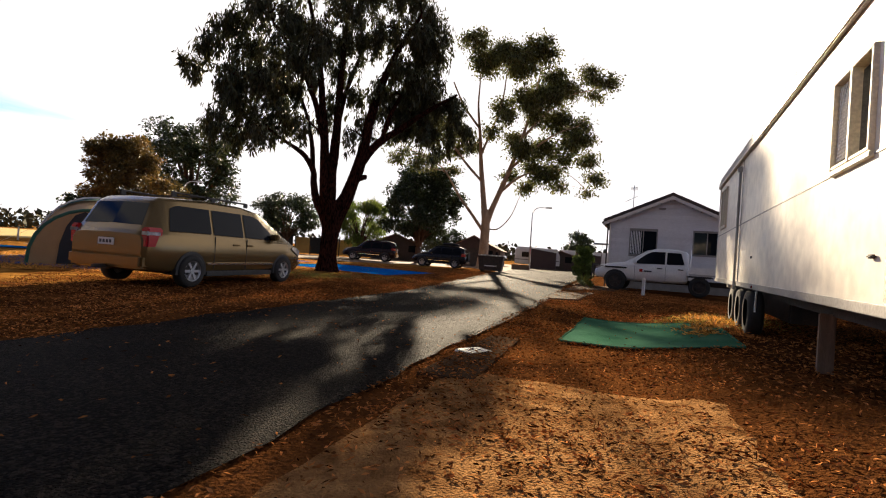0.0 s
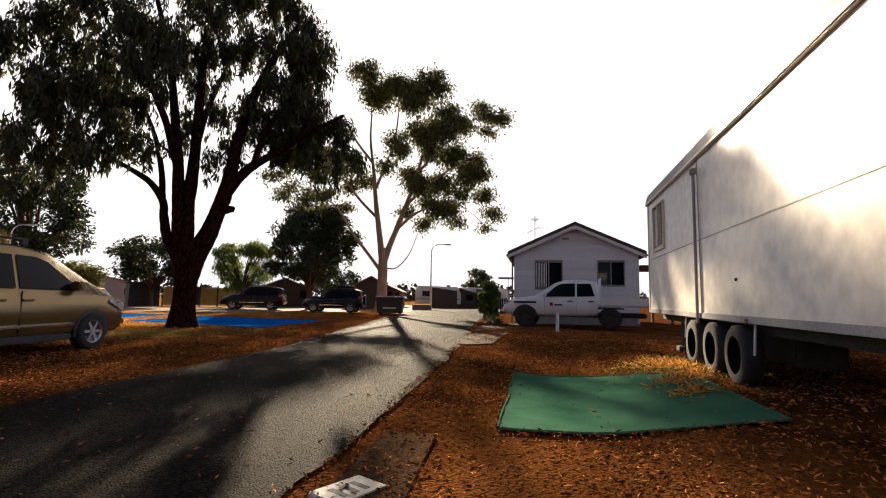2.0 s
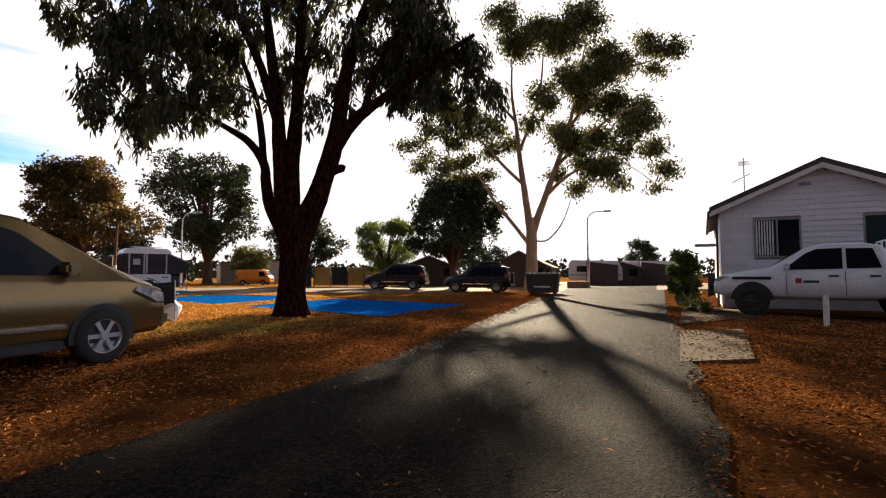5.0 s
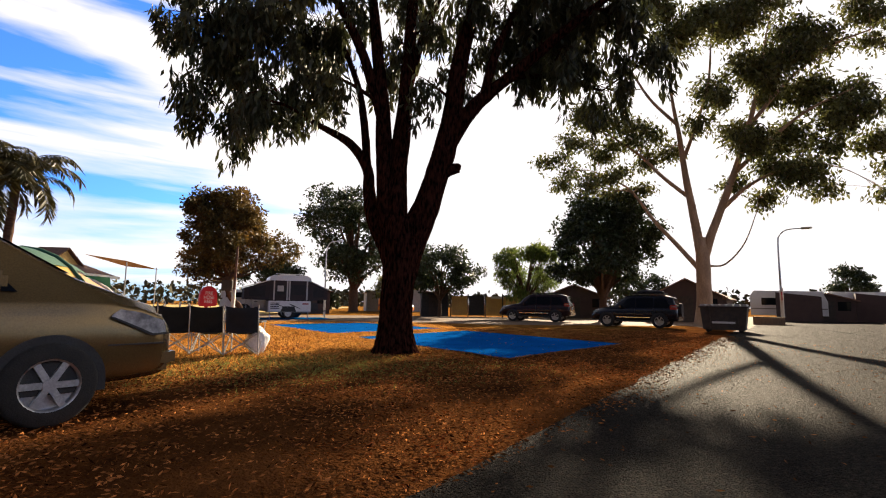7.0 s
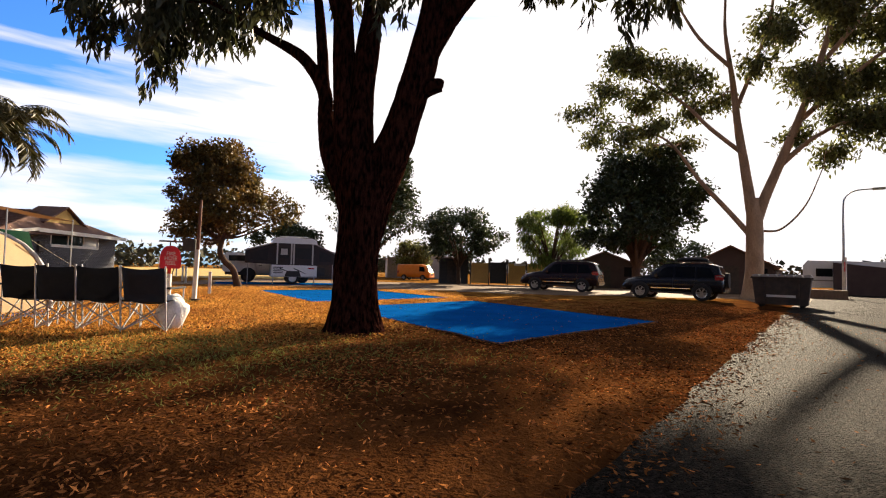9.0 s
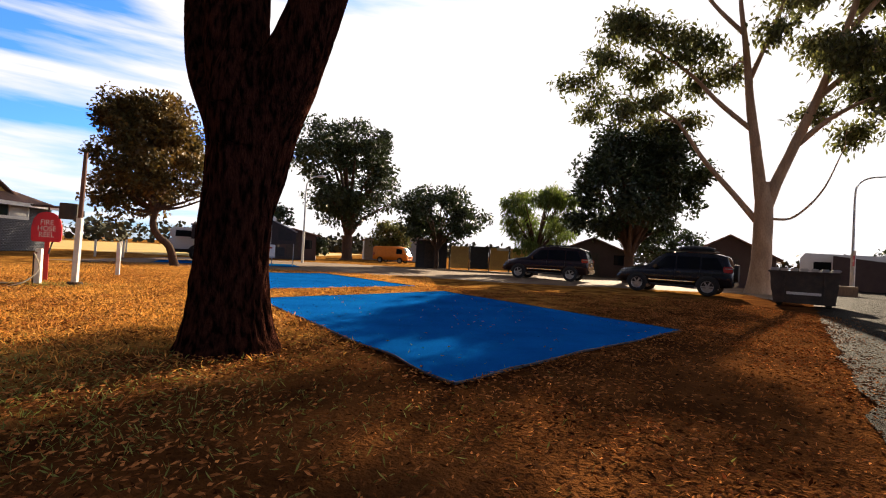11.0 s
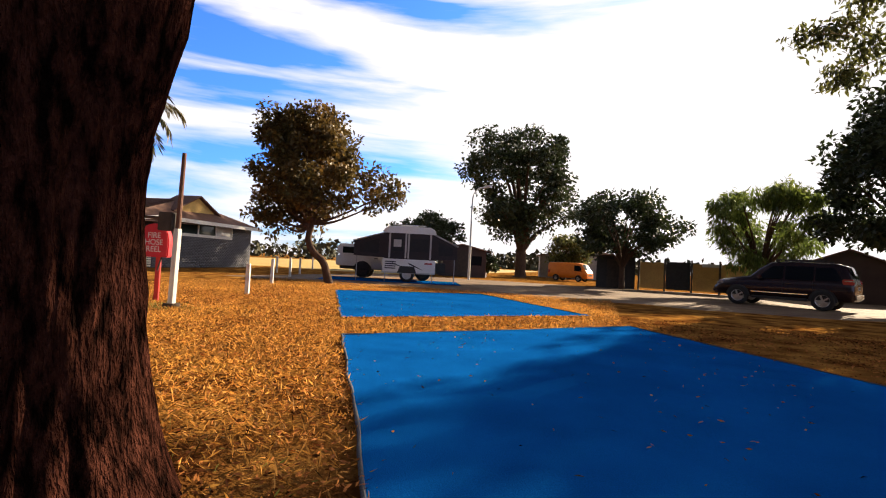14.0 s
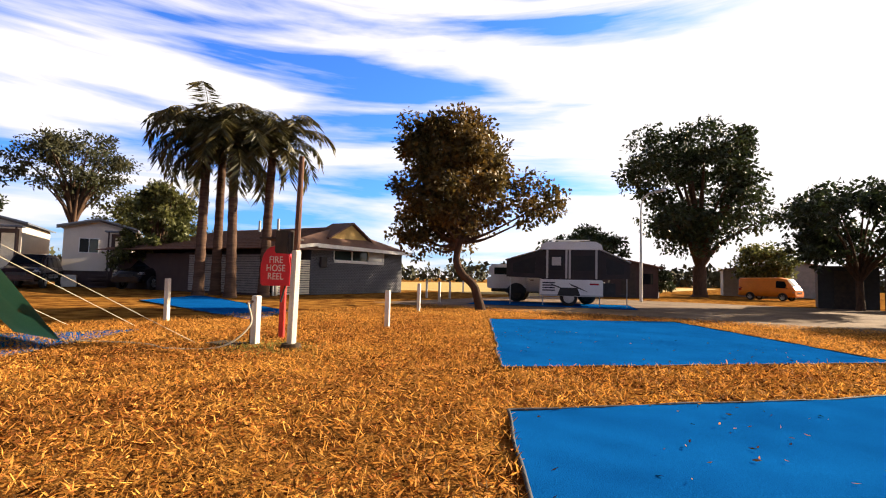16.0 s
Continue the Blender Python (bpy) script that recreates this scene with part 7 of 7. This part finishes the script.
round_tree("leaning_tree", -10.0, 24.35, "small bronze-green tree with a crooked leaning trunk", 6.5, 4.3, 2.0, M_BARKB, M_LEAFB, 31, leaves=26000, leaf_len=0.16, leaf_w=0.05, trunk_r=0.13, lean=(-0.85, -0.5), clumps=64, clump_r=0.66, stem=STEM3, lobes=[(1.75, 1.15, 3.5), (1.5, 1.0, 3.1), (1.3, 0.9, 3.9), (-1.9, -1.3, 2.6), (-1.6, -1.0, 2.2), (-1.7, -1.2, 3.2)])

palm(-20.8, 24.0, 6.3, 0.25, 44)
palm(-21.1, 22.6, 6.2, -0.15, 42)
palm(-23.6, 23.4, 6.6, 0.1, 43)
palm(-22.7, 22.1, 6.9, 0.2, 41)
round_tree("gum_tree", -47.0, 25.3, "tall eucalyptus with a flat spreading crown behind the cabins", 12.2, 9.2, 6.0, M_BARKB, M_LEAFD, 51, leaves=9000, leaf_len=0.3, leaf_w=0.07, trunk_r=0.3, clumps=36, oblate=1.0)
round_tree("shrub_tree", -31.8, 24.6, "bushy green tree between cabin and palms", 6.3, 4.4, 0.5, M_BARKB, M_LEAFG, 52, leaves=9000, leaf_len=0.26, leaf_w=0.07, trunk_r=0.14)
round_tree("shade_tree", -54.0, 19.0, "dark tree behind the cabins", 9.5, 9.0, 2.0, M_BARKB, M_LEAFK, 53, leaves=7000, leaf_len=0.35, leaf_w=0.1, trunk_r=0.25)
round_tree("shade_tree", -52.0, 33.0, "dark green tree behind the palms", 8.8, 9.5, 1.5, M_BARKB, M_LEAFG, 54, leaves=8000, leaf_len=0.35, leaf_w=0.1, trunk_r=0.25)
round_tree("conifer_tree", -15.0, 49.5, "dense dark tree behind the camper trailer", 5.4, 6.5, 0.8, M_BARKB, M_LEAFK, 55, leaves=8000, leaf_len=0.3, leaf_w=0.08, trunk_r=0.2)
round_tree("bush", -8.9, 45.9, "low round green bush near the street lamp", 2.2, 2.2, 0.15, M_BARKB, M_LEAFK, 56, leaves=3500, leaf_len=0.18, leaf_w=0.05, trunk_r=0.06)
round_tree("bush", -3.2, 58.0, "rounded green tree behind the orange van", 4.6, 5.4, 0.6, M_BARKB, M_LEAFG, 57, leaves=6000, leaf_len=0.3, leaf_w=0.08, trunk_r=0.15)
round_tree("shade_tree", 44.6, 47.2, "dark tree at the far end of the road", 5.6, 5.0, 1.2, M_BARKB, M_LEAFK, 58, leaves=6000, leaf_len=0.3, leaf_w=0.08, trunk_r=0.2)
round_tree("shade_tree", 20.5, 44.0, "small dark tree beyond the caravans", 4.2, 5.0, 1.0, M_BARKB, M_LEAFK, 59, leaves=4000, leaf_len=0.3, leaf_w=0.08, trunk_r=0.15)
round_tree("bush", 9.75, 8.75, "leafy garden shrub at the corner of the house", 1.8, 1.1, 0.1, M_BARKB, M_LEAFL, 60, leaves=4500, leaf_len=0.14, leaf_w=0.04, trunk_r=0.04)


def agave(x, y, seed):
    rng, rs = random.Random(seed), np.random.RandomState(seed)
    root = thing("strap_leaf_plant", pose(x, y, 0), "clump of long strap leaves, yellow-green at the tips", "plant", "strap plants by the house")
    for k in range(46):
        a, el, L = rng.uniform(0, 6.28), rng.uniform(0.5, 1.35), rng.uniform(0.5, 1.0)
        V, F = [], []
        p, e = np.array([0, 0, 0.0]), el
        for i in range(6):
            w = 0.035 * (1 - i / 5.3)
            V += [tuple(p + np.array([-math.sin(a), math.cos(a), 0]) * w), tuple(p - np.array([-math.sin(a), math.cos(a), 0]) * w)]
            p = p + np.array([math.cos(a) * math.cos(e), math.sin(a) * math.cos(e), math.sin(e)]) * L / 5
            e -= 0.26
        F = [(2 * i, 2 * i + 1, 2 * i + 3, 2 * i + 2) for i in range(5)]
        raw("leaf", V, F, M_LEAFL if k % 3 else M_GRASSG, root)


agave(8.5, 7.35, 71)
agave(9.0, 8.0, 72)
agave(8.2, 6.6, 73)

# distant scrub line round the horizon
rs = np.random.RandomState(90)
C, D = [], []
for k in range(900):
    a = rs.uniform(0, 2 * math.pi)
    R = rs.uniform(150, 210)
    h = 2.5 + 3.0 * abs(math.sin(a * 7) * math.cos(a * 3.3)) + rs.uniform(0, 2.0)
    for q in range(26):
        C.append((R * math.cos(a) + rs.normal() * 2.6, R * math.sin(a) + rs.normal() * 2.6, rs.uniform(0, h)))
        D.append(tuple(rs.normal(size=3)))
v, f = leaf_arrays(np.array(C), np.array(D), 1.7, 0.7, rs)
tagged(raw("scrub_line", v, f, M_FAR), "distant dark line of scrub and trees", "scrub", kind="stuff")


# ---------------------------------------------------------------- litter and grass
def inside(p, q):
    """Whether places p lie within the four-cornered q."""
    ok = np.ones(len(p), bool)
    sgn = None
    for i in range(4):
        a, b = np.array(q[i]), np.array(q[(i + 1) % 4])
        c = (b[0] - a[0]) * (p[:, 1] - a[1]) - (b[1] - a[1]) * (p[:, 0] - a[0])
        if sgn is None:
            sgn = np.sign(np.median(c)) or 1
    cs = []
    for i in range(4):
        a, b = np.array(q[i]), np.array(q[(i + 1) % 4])
        cs.append((b[0] - a[0]) * (p[:, 1] - a[1]) - (b[1] - a[1]) * (p[:, 0] - a[0]))
    cs = np.array(cs)
    return (cs > 0).all(0) | (cs < 0).all(0)


MATS = [((-0.36, 8.64), (3.5, 12.3), (0.15, 18.1), (-3.58, 14.05)), ((-4.5, 15.65), (-0.6, 19.6), (-4.2, 24.6), (-7.95, 21.5)), ((-2.88, -4.4), (-1.59, -5.99), (0.04, -4.55), (-0.6, -2.45))]


def across(p):
    return p[:, 0] * N.x + p[:, 1] * N.y


rs = np.random.RandomState(77)
# fallen leaves: thick beside the road and under the big tree, few on road and mats
n = 460000
p = np.stack([rs.uniform(-10, 9, n), rs.uniform(-10, 20, n)], 1)
q = across(p)
w = np.where((q > -0.1) & (q < 3.1), 0.03, 1.0)
w = np.where(q > 8.5, 0.55, w)
for mm in MATS:
    w = np.where(inside(p, mm), 0.012, w)
w *= 0.35 + 0.65 * (np.sin(p[:, 0] * 2.1 + np.sin(p[:, 1] * 1.7)) * 0.5 + 0.5)
p = p[rs.uniform(size=n) < w]
n = len(p)
c = np.stack([p[:, 0], p[:, 1], 0.014 + rs.uniform(0, 0.016, n) + np.where((across(p) > -0.1) & (across(p) < 3.1), 0.02, 0)], 1)
c[:, 2] += np.array([bank(a, b) for a, b in p])
for mm in MATS:
    c[inside(p, mm), 2] += 0.01
d = np.stack([rs.normal(size=n), rs.normal(size=n), rs.normal(size=n) * 0.18], 1)
v, f = leaf_arrays(c, d, 0.046, 0.0066, rs)
tagged(raw("fallen_leaves", v, f, M_LEAFLIT), "scattered dry brown eucalyptus leaves and bark strips", "leaf litter", kind="stuff")

# dry grass tufts on the lawn
n = 260000
p = np.stack([rs.uniform(-13, 0, n), rs.uniform(5, 26, n)], 1)
near = np.hypot(p[:, 0] + 2.5, p[:, 1] - 11.5)
w = np.clip((across(p) - 7.6) / 2.5, 0, 1) * np.clip(1.6 - near / 14, 0.15, 1)
for mm in MATS:
    w = np.where(inside(p, mm), 0, w)
keep = (rs.uniform(size=n) < w) & (np.hypot(p[:, 0] - X0, p[:, 1] - Y0) > 0.55)
p = p[keep]
n = len(p)
c = np.stack([p[:, 0], p[:, 1], np.zeros(n)], 1)
d = np.stack([rs.normal(size=n), rs.normal(size=n), rs.uniform(0.15, 0.9, n)], 1)
v, f = leaf_arrays(c, d, 0.075, 0.005, rs)
tagged(raw("dry_grass", v, f, M_GRASS), "short dry golden grass blades", "grass", kind="stuff")
n = 9000
p = np.stack([rs.normal(-4.2, 1.7, n), rs.normal(7.6, 1.0, n)], 1)
p2 = np.stack([rs.normal(0.9, 0.7, 2500), rs.normal(-4.1, 0.4, 2500)], 1)
p3 = np.stack([rs.normal(-7.7, 0.35, 1500), rs.normal(14.9, 0.3, 1500)], 1)
p = np.vstack([p[across(p) > 4.2], p2, p3])
n = len(p)
c = np.stack([p[:, 0], p[:, 1], np.array([bank(a, b) for a, b in p])], 1)
d = np.stack([rs.normal(size=n), rs.normal(size=n), rs.uniform(0.3, 1.2, n)], 1)
v, f = leaf_arrays(c, d, 0.06, 0.004, rs)
tagged(raw("green_grass", v, f, M_GRASSG), "thin patches of greener grass", "grass", kind="stuff")

# dry weeds and litter blown on to the green mat
q = np.concatenate([rs.normal((-0.2, -4.6), (0.3, 0.1), (500, 2)), rs.normal((-0.9, -5.0), (0.15, 0.1), (200, 2)), rs.normal((0.7, -4.0), (0.3, 0.25), (700, 2))])
n = len(q)
c = np.stack([q[:, 0], q[:, 1], np.array([0.02 + bank(a, b) for a, b in q])], 1)
d = np.stack([rs.normal(size=n), rs.normal(size=n), rs.uniform(0.05, 0.8, n)], 1)
v, f = leaf_arrays(c, d, 0.09, 0.006, rs)
tagged(raw("dry_weeds", v, f, M_GRASS), "dry weeds and twigs strewn on the green mat", "weeds", kind="stuff")
